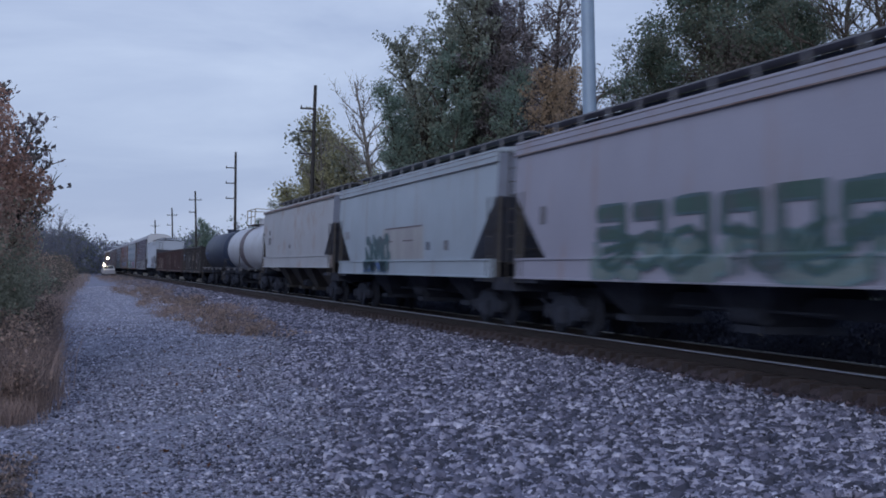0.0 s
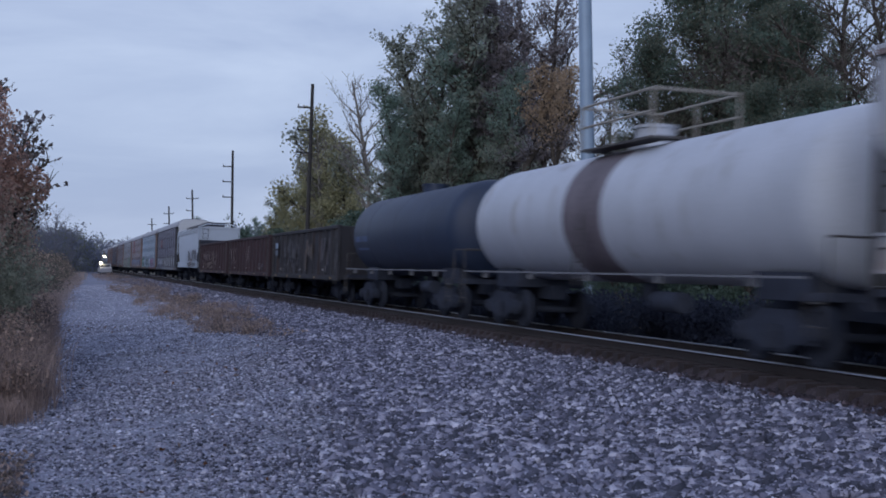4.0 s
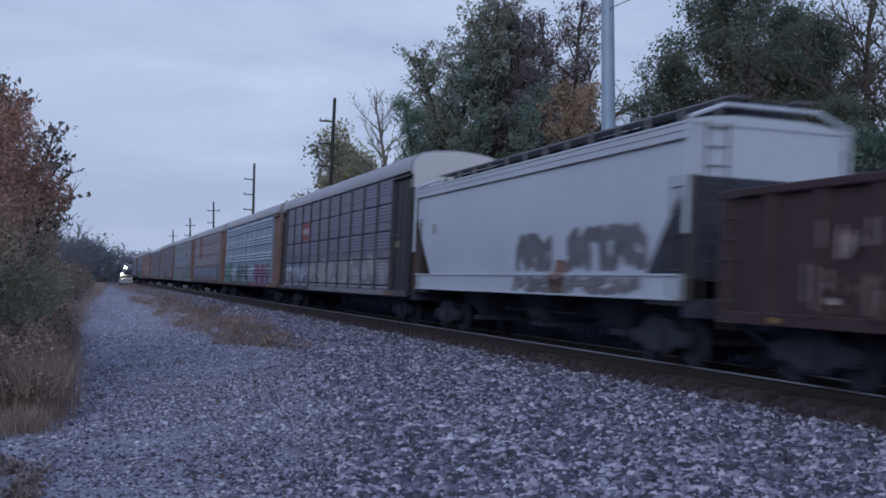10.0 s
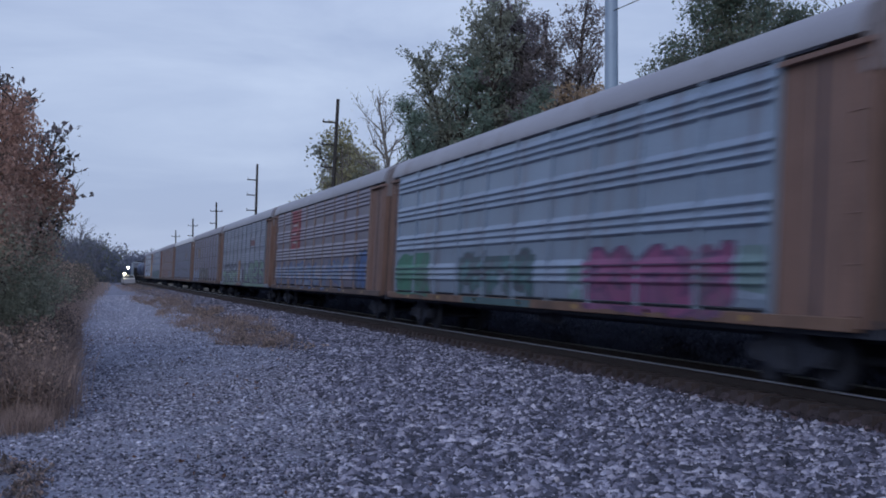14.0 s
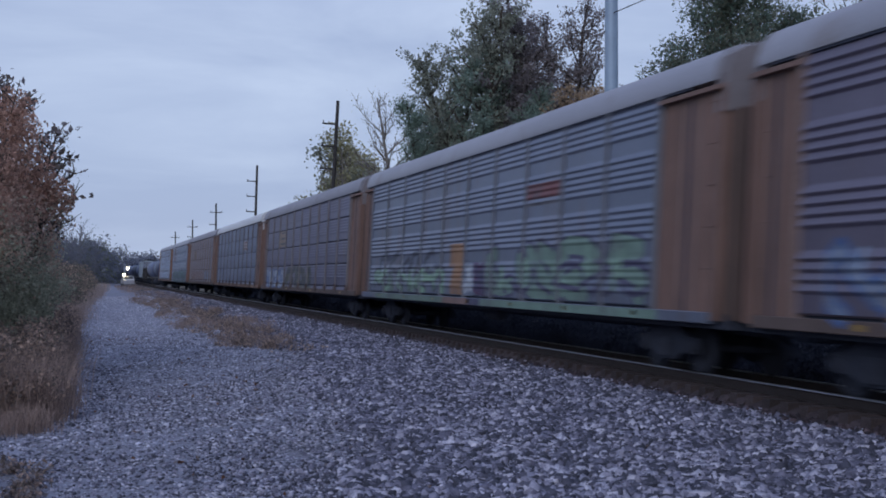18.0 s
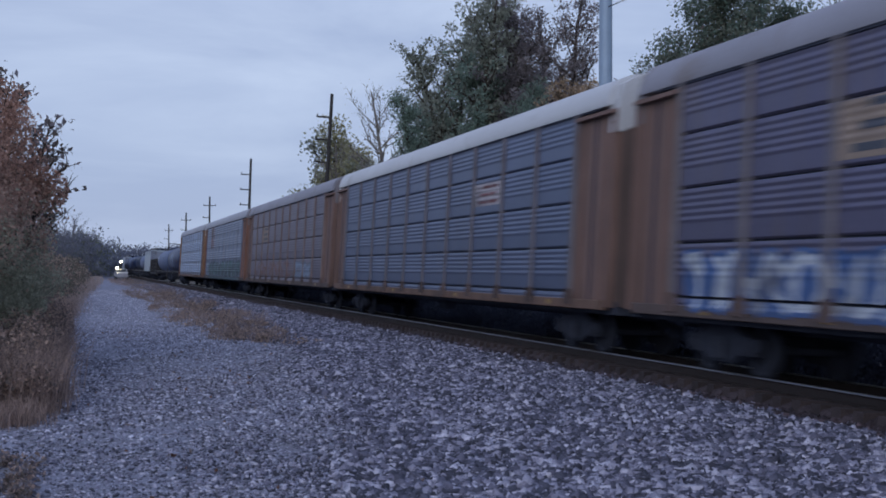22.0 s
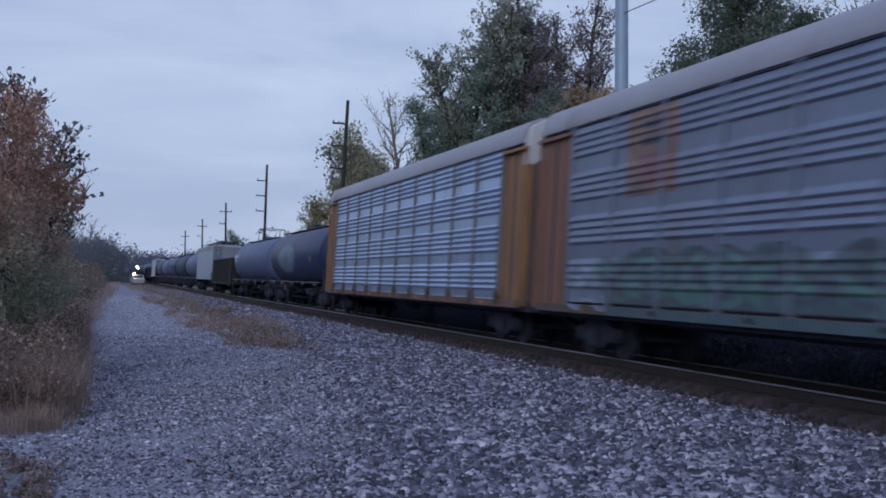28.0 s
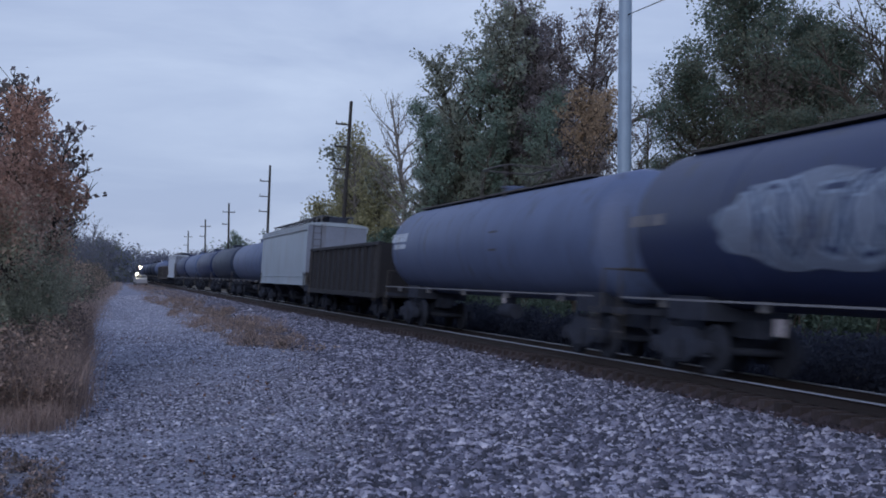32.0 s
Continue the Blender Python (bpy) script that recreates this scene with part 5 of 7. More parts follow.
painted_tag(g1, -6.5, -4.5, 1.2, 2.6, lambda z: 1.585, [P_DIMROSE, P_DUSTY, P_DUSTY], 87, 5, 0.05, 0.05, upright=True)
for car, y0, y1, z0, z1, mats, sd in ((g2, -6.5, -4.5, 1.1, 1.6, (P_DIMGREY, C_GONDRED, P_GREY), 86), (g2, -1.8, 0.2, 1.2, 2.6, (P_FADED, C_GONDRED, P_GREY), 87), (g2, 4.4, 7.4, 1.4, 2.6, (P_FADED, C_GONDRED, P_GREY), 88),
                                      (g3, -3.3, 5.8, 1.05, 2.5, (P_FADED, P_DIMGREY, P_GREY), 89), (g3, -2.8, 5.4, 1.0, 1.7, (P_OCHRE, P_DIMGREY, P_GREY), 90)):
    painted_tag(car, y0, y1, z0, z1, lambda z: 1.585, list(mats), sd, max(3, int((y1 - y0) / 0.24)), 0.032, 0.0, upright=True)
for car in (g1, g2, g3):
    reflectors(car, 1.58, 0.93, 8.2, 5, M_REFLECT)
    reflectors(car, 1.58, 1.25, 7.6, 3, M_REFLECT_PALE)
# the white hopper
P_INK, P_SMOKE = paint("spray_ink", (0.062, 0.072, 0.095)), paint("spray_smoke", (0.11, 0.118, 0.145))
P_STEEL, P_SAGE = paint("spray_steel_grey", (0.185, 0.19, 0.22)), paint("spray_sage", (0.145, 0.225, 0.19))
h4 = add_car(covered_hopper(19.6, C_WHITE, C_WHITE, "white covered hopper car with grey spray paint", bays=3, slope=1.7, knee=3.45, frame_ends=True, end_mat=C_WHITE), 150.2, 169.6)
painted_tag(h4, -2.7, -0.3, 1.74, 2.66, hopper_side, [P_SMOKE, P_DIMGREY, P_DIMGREY], 41, 4, 0.07, 0.08)
painted_tag(h4, -7.6, -3.6, 1.74, 2.7, hopper_side, [P_SMOKE, P_DIMGREY, P_DIMGREY], 42, 6, 0.08, 0.08)
painted_tag(h4, -3.6, -2.7, 1.27, 2.0, sill_or_side, [P_PINKISH, P_OCHRE, P_PINKISH], 44, 2, 0.1, 0.06)
painted_tag(h4, -7.5, -0.3, 1.26, 1.64, sill_or_side, [P_DIMGREY, P_STEEL, P_GREY], 43, 8, 0.035, 0.03)
# nine enclosed car carriers
RACKS = [
    ("sheeted", S_DARK, R_GREY, E_BLACK, K_POST_GREY, K_POST_GREY, "dark grey enclosed car carrier with black ends and a red sign"),
    ("banded", S_TEAL, R_GREY, E_TAN, K_SILL_TAN, S_TEAL, "blue-grey ribbed car carrier with tan ends and magenta spray paint"),
    ("grouped", S_BROWNISH, R_GREY, E_TAN, K_SILL, K_POST_RUST, "brownish-grey ribbed car carrier with a large red sign"),
    ("ribbed", S_GREY, R_GREY, E_TAN, S_GREY, K_POST_SLATE, "grey ribbed car carrier with light green spray paint"),
    ("slotted", S_DARK, R_DUST, E_TAN, K_SILL, K_POST_TAN, "dark car carrier with rusty posts and a tan sign"),
    ("slotted", S_BLUE, R_WHITE, E_TAN, K_SILL_TAN, K_POST_BROWN, "blue-grey car carrier with a white roof and an orange sill"),
    ("slotted", S_RUSTY, R_DUST, E_TAN, K_SILL, K_POST_RUST, "rust-stained car carrier with a tan sign"),
    ("broad", S_SLATE, R_GREY, E_RUST, K_SILL, S_SLATE, "blue-grey ridged car carrier with teal spray paint"),
    ("deep", S_BRIGHT, R_GREY, E_ORANGE, K_SILL_TAN, K_POST_BROWN, "bright galvanised ribbed car carrier with orange ends"),
]
P_TANSIGN = paint("faded_tan_sign", (0.27, 0.21, 0.17))
P_FADEDORANGE, P_DUSTYROSE = paint("faded_orange_panel", (0.2, 0.13, 0.115)), paint("dusty_rose_patch", (0.18, 0.1, 0.12))
P_DIMOLIVE = paint("spray_dim_olive", (0.105, 0.108, 0.078))
P_DULLRED = paint("dull_red_sign", (0.165, 0.062, 0.066))
P_HAZEBLUE = paint("spray_haze_blue", (0.145, 0.18, 0.25))
P_PLUM, P_MAUVE = paint("spray_plum", (0.085, 0.035, 0.095)), paint("spray_mauve", (0.165, 0.065, 0.145))
P_NIGHT, P_SEA = paint("spray_night_violet", (0.062, 0.06, 0.115)), paint("spray_sea_green", (0.075, 0.16, 0.16))
P_DEEPGREEN, P_SOFTGREEN = paint("spray_deep_green", (0.035, 0.13, 0.085)), paint("spray_soft_green", (0.06, 0.165, 0.125))
racks = []
for i, spec in enumerate(RACKS):
    racks.append(add_car(car_carrier(*spec), 169.4 + i * RACK_LENGTH, 169.4 + (i + 1) * RACK_LENGTH))
def over_sill(profile):
    """Paint that runs on over the side sill."""
    return lambda z: profile(z) if z > 1.125 else RACK_X + 0.046


def on_sill(z):
    return RACK_X + 0.046


def ribbed_proud(z):
    """A second coat of paint over the first."""
    return ribbed_profile(z) + 0.005


ra, rb, rc, rd, re_, rf, rg, rh, ri = racks
sign_plate(ra, 7, 3.29, 4.19, P_RED, 1, P_SIGNWHITE, "red sign with pale bars of lettering", "sheeted")
painted_tag(ra, 5.0, 11.7, 1.0, 2.15, over_sill(slotted_profile), [P_WHITE, P_BLUE, P_PALEBLUE], 51, 7, 0.10, 0.05)
painted_tag(ra, -11.0, 4.9, 1.14, 2.5, slotted_profile, [P_DIMGREY, P_STEEL, P_GREY], 52, 10, 0.045, 0.06, cloud=True)
side_patch("spray_paint", on_sill, -10.4, 4.6, 0.93, 1.105, P_STEEL, ra, 0.006, "grey spray paint on the sill")
painted_tag(rb, 8.3, 12.4, 1.0, 2.4, over_sill(banded_profile), [P_GREEN, P_DEEPGREEN, P_SOFTGREEN], 53, 3, 0.12, 0.10, cloud=True)
painted_tag(rb, -0.9, 5.2, 1.12, 2.2, banded_profile, [P_DEEPTEAL, P_INK, P_INK], 54, 4, 0.2, 0.10, block=True)
painted_tag(rb, -0.7, 5.0, 1.2, 2.45, lambda z: banded_profile(z) + 0.005, [P_INK, P_DULLTEAL, P_DULLTEAL], 58, 5, 0.06, 0.05)
painted_tag(rb, -0.6, 4.8, 1.25, 2.1, lambda z: banded_profile(z) + 0.009, [P_TEAL, P_HAZETEAL, P_HAZETEAL], 99, 8, 0.04, 0.03, upright=True)
side_patch("spray_paint", on_sill, -0.8, 4.6, 0.93, 1.105, P_DEEPTEAL, rb, 0.006, "dull teal spray paint on the sill")
painted_tag(rb, -10.2, -3.9, 0.95, 2.3, over_sill(banded_profile), [P_MAGENTA, P_PLUM, P_MAUVE], 55, 5, 0.16, 0.10, cloud=True)
painted_tag(rb, -11.2, -10.3, 1.3, 2.2, banded_profile, [P_HAZETEAL, P_PALEBLUE, P_PALEBLUE], 56, 1, 0.2, 0.1, cloud=True)
painted_tag(rb, -3.8, -3.1, 1.12, 1.9, banded_profile, [P_HAZETEAL, P_PALEBLUE, P_HAZETEAL], 57, 1, 0.2, 0.1, cloud=True)
red_sign = side_patch("sign", grouped_profile, 4.4, 7.2, 3.02, 5.0, P_RED, rc, 0.006, "tall red sign with pale bars of lettering")
for z, w in ((4.18, 1.6), (3.72, 1.2), (3.3, 1.25)):
    side_patch("lettering_bar", grouped_profile, 6.8 - w, 6.8, z, z + 0.11, P_SIGNWHITE, red_sign, 0.010)
painted_tag(rc, -8.0, 11.5, 0.95, 2.4, over_sill(grouped_profile), [P_HAZEBLUE, P_BLUE, P_BLUE], 57, 14, 0.08, 0.09)
painted_tag(rc, -7.6, 11.2, 1.3, 2.15, lambda z: grouped_profile(z) + 0.005, [P_PALEBLUE, P_SLATE, P_SLATE], 64, 19, 0.04, 0.05, upright=True)
painted_tag(rc, -11.1, -8.6, 1.12, 2.7, grouped_profile, [P_BLUE, P_BLACK, P_BLACK], 58, 3, 0.16, 0.06, cloud=True)
painted_tag(rd, -11.4, -1.4, 1.12, 2.62, ribbed_profile, [P_SAGE, P_NIGHT, P_NIGHT], 59, 4, 0.2, 0.09)
painted_tag(rd, -11.2, -1.8, 1.18, 2.2, ribbed_proud, [P_NIGHT, P_NIGHT, P_NIGHT], 91, 6, 0.06, 0.0)
painted_tag(rd, -10.8, -2.0, 1.18, 2.55, lambda z: ribbed_profile(z) + 0.009, [P_LIGHTGREEN, P_SAGE, P_SAGE], 92, 5, 0.07, 0.05, upright=True)
painted_tag(rd, 2.5, 11.6, 1.12, 2.0, ribbed_profile, [P_LIGHTGREEN, P_INK, P_INK], 93, 8, 0.11, 0.09)
painted_tag(rd, 3.2, 11.0, 1.7, 2.62, ribbed_proud, [P_INK, P_NIGHT, P_NIGHT], 94, 5, 0.06, 0.03)
painted_tag(rd, 3.0, 11.4, 1.25, 2.3, lambda z: ribbed_profile(z) + 0.009, [P_WHITE, P_HAZEBLUE, P_HAZEBLUE], 95, 12, 0.03, 0.03, upright=True)
painted_tag(rd, 0.6, 2.0, 1.12, 2.65, ribbed_proud, [P_ORANGE, P_FADEDORANGE, P_ORANGE], 60, 1, 0.3, 0.08)
painted_tag(rd, -0.35, 0.65, 1.18, 2.15, lambda z: ribbed_profile(z) + 0.009, [P_WHITE, P_HAZEBLUE, P_LILAC], 61, 2, 0.09, 0.12)
painted_tag(rd, -1.3, -0.3, 1.14, 2.1, ribbed_proud, [P_NIGHT, P_PLUM, P_NIGHT], 96, 2, 0.12, 0.08)
for y0, y1, mat in ((-11.6, -1.1, P_SAGE), (-1.1, 0.0, P_NIGHT), (0.0, 2.5, P_FADEDORANGE), (2.5, 11.2, P_PALEGREEN)):
    side_patch("spray_paint", on_sill, y0, y1, 0.93, 1.105, mat, rd, 0.006, "spray paint on the sill")
sign_plate(rd, 2, 3.56, 3.92, P_DULLRED, 0, None, "small dull red sign", "ribbed")
side_patch("lettering_bar", ribbed_profile, -6.2, -4.3, 3.4, 3.47, P_STEEL, rd, 0.008)
sign_plate(re_, 7, 3.29, 4.19, P_TANSIGN, 3, P_INK, "tan sign with dark bars of lettering")
painted_tag(re_, 5.2, 11.5, 1.0, 2.1, over_sill(slotted_profile), [P_WHITE, P_BLUE, P_BLUE], 68, 9, 0.08, 0.08, cloud=True)
painted_tag(re_, -3.4, 4.6, 1.1, 2.2, over_sill(slotted_profile), [P_INK, P_DIMOLIVE, P_DIMOLIVE], 63, 7, 0.09, 0.07)
painted_tag(re_, -3.2, 4.5, 1.3, 2.0, lambda z: slotted_profile(z) + 0.004, [P_OLIVE, P_OLIVE, P_OLIVE], 69, 9, 0.05, 0.0, upright=True)
sign_plate(rf, 2, 3.42, 4.02, P_SIGNWHITE, 3, P_DULLRED, "white sign with dull red bars of lettering")
sign_plate(rg, 7, 3.29, 4.15, P_TANSIGN, 3, P_INK, "tan sign with dark bars of lettering")
painted_tag(rg, -9.3, -4.4, 1.25, 2.1, slotted_profile, [P_PALEBLUE, P_SLATE, P_HAZEBLUE], 70, 7, 0.06, 0.10)
painted_tag(rg, -3.5, 9.5, 1.2, 2.2, slotted_profile, [P_PINKISH, S_RUSTY, S_RUSTY], 65, 11, 0.06, 0.02)
side_patch("sign", grouped_profile, 6.4, 8.6, 3.32, 5.03, P_FADEDORANGE, rh, 0.006, "faded orange panel")
side_patch("sign", grouped_profile, 6.9, 8.15, 3.5, 4.12, P_DUSTYROSE, rh, 0.011, "faded pink patch")
for z in (4.3, 4.62):
    side_patch("sign", grouped_profile, 7.0, 7.9, z, z + 0.17, P_INK, rh, 0.011, "small dark plate")
painted_tag(rh, -11.2, 9.6, 1.12, 2.3, grouped_profile, [P_SEA, P_INK, P_DULLTEAL], 66, 13, 0.13, 0.1, cloud=True)
painted_tag(rh, -10.9, 9.4, 1.15, 2.35, lambda z: grouped_profile(z) + 0.005, [P_INK, P_DULLTEAL, P_DULLTEAL], 67, 15, 0.04, 0.04)
painted_tag(rh, -10.8, 10.0, 1.2, 2.1, lambda z: grouped_profile(z) + 0.009, [P_HAZETEAL, P_SEA, P_SEA], 97, 26, 0.035, 0.03, upright=True)
painted_tag(rh, 9.2, 11.4, 1.0, 2.0, over_sill(grouped_profile), [P_HAZEBLUE, P_PALEBLUE, P_HAZEBLUE], 98, 2, 0.12, 0.08)
side_patch("spray_paint", on_sill, -11.2, 9.2, 0.93, 1.105, P_DULLTEAL, rh, 0.006, "teal spray paint on the sill")
for car in racks:
    reflectors(car, RACK_X + 0.046, 0.98, 12.4, 7, M_REFLECT)
letter_bars(ra, lambda z: RACK_X - 0.02, -12.32, 2.6, (0.7,), 0.2, P_YELLOW, "placard")
letter_bars(ra, lambda z: RACK_X - 0.02, -12.05, 2.98, (0.35,), 0.06, P_DIMGREY)
side_patch("rust_patch", on_sill, -11.7, -10.6, 0.94, 1.1, K_SILL_TAN, ra, 0.008, "rusty orange patch")
# the cars behind them
t3 = add_car(tank_car(19.6, C_TANKDUSK, "dark grey tank car with a cloud of pale spray paint", 1.55, 2.78, walk_rail=False, catwalk="plain"), 424.6, 444.2)
painted_tag(t3, -1.1, 5.5, 1.85, 3.5, round_side(1.56, 2.78), [C_TANKDUSK, P_PALEBLUE, P_HAZEBLUE], 76, 8, 0.045, 0.06, cloud="round")
letter_bars(t3, round_side(1.55, 2.78), -6.1, 2.4, (0.7,), 0.28, P_OCHRE)
letter_bars(t3, lambda z: 1.32, 3.2, 0.84, (0.3,), 0.28, P_SIGNWHITE, "placard")
t4 = add_car(tank_car(21.1, C_TANKGREY, "grey tank car with white lettering bars", 1.52, 2.75, walk_rail=False, catwalk="railed"), 444.2, 465.3)
letter_bars(t4, round_side(1.52, 2.75), 7.2, 2.95, (0.45, 0.4, 0.4, 0.5), 0.3, C_WHITE)
letter_bars(t4, round_side(1.52, 2.75), 7.2, 2.7, (0.9, 0.6), 0.16, C_WHITE)
letter_bars(t4, round_side(1.52, 2.75), -2.9, 2.45, (0.7,), 0.55, P_BLACK)
letter_bars(t4, lambda z: 1.36, -3.6, 1.05, (0.3,), 0.25, P_SIGNWHITE, "placard")
letter_bars(t3, round_side(1.55, 2.78), 7.2, 2.75, (0.6, 0.8), 0.22, P_DIMGREY)
letter_bars(h4, hopper_side, 6.9, 2.9, (0.4,), 0.3, P_GREY)
g4 = add_car(gondola(17.1, C_GONDBROWN, "dark rusty gondola car"), 465.3, 482.4)
h5 = add_car(covered_hopper(19.4, C_COOLGREY, C_COOLGREY, "pale grey covered hopper car with flat sides", slope=0.5, knee=1.9, bow=0.03), 482.4, 501.8)
y = 501.8
for i, (length, shell) in enumerate(((19.5, C_TANKGREY), (19.6, C_TANKBLACK), (19.6, C_TANKDUSK), (19.6, C_TANKGREY), (19.6, C_TANKDUSK))):
    add_car(tank_car(length, shell, "tank car in dull grey paint far down the train", walk_rail=False), y, y + length)
    y += length
add_car(covered_hopper(19.6, C_WHITE, C_WHITE, "white covered hopper car far down the train"), y, y + 19.6)
y += 19.6
for shell in (C_GONDBLACK, C_GONDBROWN):
    add_car(gondola(17.8, shell, "dark gondola car far down the train"), y, y + 17.8)
    y += 17.8
for shell in (C_TANKGREY, C_TANKBLACK, C_TANKBLACK, C_TANKDUSK, C_TANKBLACK, C_TANKGREY):
    add_car(tank_car(19.6, shell, "dark tank car far down the train", walk_rail=False), y, y + 19.6)
    y += 19.6


# ---- trees ----
def grow(rng, base, height, spread, first, limbs, twigs, lean=0.0, up=0.55):
    """Tapered segments (a, b, ra, rb) of a trunk with limbs and twigs, and the twig ends where leaves sit."""
    segs, tips = [], []
    p, r = Vector(base), 0.016 * height
    n = 9
    trunk = [p.copy()]
    d = Vector((rng.uniform(-0.06, 0.06) + lean, rng.uniform(-0.06, 0.06), 1)).normalized()
    for i in range(n):
        q = p + d * (height * 0.86 / n)
        k0, k1 = 1 - i / n, 1 - (i + 1) / n
        segs.append((p.copy(), q.copy(), r * (0.18 + 0.82 * k0), r * (0.18 + 0.82 * k1)))
        d = (d + Vector((rng.uniform(-0.13, 0.13), rng.uniform(-0.13, 0.13), 0.06))).normalized()
        p = q
        trunk.append(p.copy())
    tips.append(p.copy())
    for i in range(limbs):
        k = first + (0.97 - first) * (i + rng.random()) / limbs
        j = min(n - 1, int(k * n))
        a = trunk[j].lerp(trunk[j + 1], k * n - j)
        turn = i * 2.4 + rng.uniform(-0.5, 0.5)
        reach = spread * (0.35 + 0.75 * math.sin(math.pi * min(1, 0.22 + 0.78 * (k - first) / (1 - first)))) * rng.uniform(0.6, 1.1)
        v = Vector((math.cos(turn), math.sin(turn), up + 0.5 * k + rng.uniform(-0.2, 0.2))).normalized()
        rr = r * (1 - k) * 0.55 + 0.02
        c = a.copy()
        for s in range(4):
            e = c + v * reach / 4
            segs.append((c.copy(), e.copy(), rr * (1 - s * 0.22), rr * (0.78 - s * 0.22)))
            v = (v + Vector((rng.uniform(-0.3, 0.3), rng.uniform(-0.3, 0.3), rng.uniform(-0.12, 0.22)))).normalized()
            for _ in range(twigs):
                w = (v + Vector((rng.uniform(-1, 1), rng.uniform(-1, 1), rng.uniform(-0.4, 0.8)))).normalized()
                o = c.lerp(e, rng.random())
                tlen = reach * rng.uniform(0.16, 0.34)
                m = o + w * tlen * 0.5
                t = m + (w + Vector((rng.uniform(-0.4, 0.4), rng.uniform(-0.4, 0.4), rng.uniform(-0.2, 0.3)))).normalized() * tlen * 0.5
                segs.append((o, m, rr * 0.3 + 0.008, rr * 0.2 + 0.006))
                segs.append((m, t, rr * 0.2 + 0.006, 0.005))
                tips += [m, t]
            c = e
        tips.append(c.copy())
    return segs, tips


def tubes(segs, sides=5):
    verts, faces = [], []
    for a, b, ra, rb in segs:
        k = sides if ra > 0.03 else 3
        ang = [2 * math.pi * i / k for i in range(k)]
        d = b - a
        if d.length < 1e-4:
            continue
        s = d.orthogonal().normalized()
        u = d.normalized().cross(s)
        o = len(verts)
        for c, r in ((a, ra), (b, rb)):
            verts += [tuple(c + (s * math.cos(t) + u * math.sin(t)) * r) for t in ang]
        faces += [(o + i, o + (i + 1) % k, o + k + (i + 1) % k, o + k + i) for i in range(k)]
    return np.array(verts), np.array(faces)


def puff(rng, count):
    """Points of a soft round clump."""
    p = rng.normal(0, 1, (count, 3))
    return p * np.minimum(1, 1.9 / np.linalg.norm(p, axis=1, keepdims=True))


def leaf_cloud(rng, tips, count, size, clump, squash=0.8, thin=0.0):
    """Small folded leaves in uneven clumps round the twig ends."""
    tips = np.array([tuple(t) for t in tips])
    weight = rng.random(len(tips)) ** 3.4
    weight = weight * (1 - thin * np.clip(tips[:, 2] / tips[:, 2].max(), 0, 1) ** 1.5)
    weight /= weight.sum()
    c = tips[rng.choice(len(tips), count, p=weight)] + puff(rng, count) * clump * np.array([1, 1, squash])
    a = rng.normal(size=(count, 3))
    a /= np.linalg.norm(a, axis=1, keepdims=True)
    b = np.cross(a, rng.normal(size=(count, 3)))
    b /= np.linalg.norm(b, axis=1, keepdims=True) + 1e-9
    s = size * rng.uniform(0.55, 1.35, (count, 1))
    n = np.cross(a, b) * s * 0.2
    v = np.stack([c - a * s, c + b * s * 0.62 + n, c + a * s * 1.1, c - b * s * 0.62 + n], 1).reshape(-1, 3)
    f = np.arange(4 * count).reshape(-1, 4)
    return v, f


def tree(label, height, spread, mats, count, size, seed, clump=0.5, first=0.25, limbs=16, twigs=3, bark=None, lean=0.0, up=0.55, category="tree", name="tree", thin=0.93):
    """A thing with a trunk of tapered limbs and a crown; mats are the crown's leaf colours in shares."""
    rng, nrng = random.Random(seed), np.random.default_rng(seed)
    ob = empty(name, label, category)
    segs, tips = grow(rng, (0, 0, -0.3), height, spread, first, limbs, twigs, lean, up)
    v, f = tubes(segs)
    t = new("trunk", raw_mesh("trunk", v, f, [bark or M_BARK]))
    t.parent = ob
    if count:
        v, f = leaf_cloud(nrng, tips, count, size, clump, 0.8, thin)
        zone = np.floor((np.sin(v[::4, 0] * 0.9 + seed) + np.sin(v[::4, 2] * 0.7 + seed * 2) + nrng.normal(0, 0.6, count) + 3) / 6 * len(mats))
        c = new("crown", raw_mesh("crown", v, f, mats, np.clip(zone, 0, len(mats) - 1)))
        c.parent = ob
    return ob


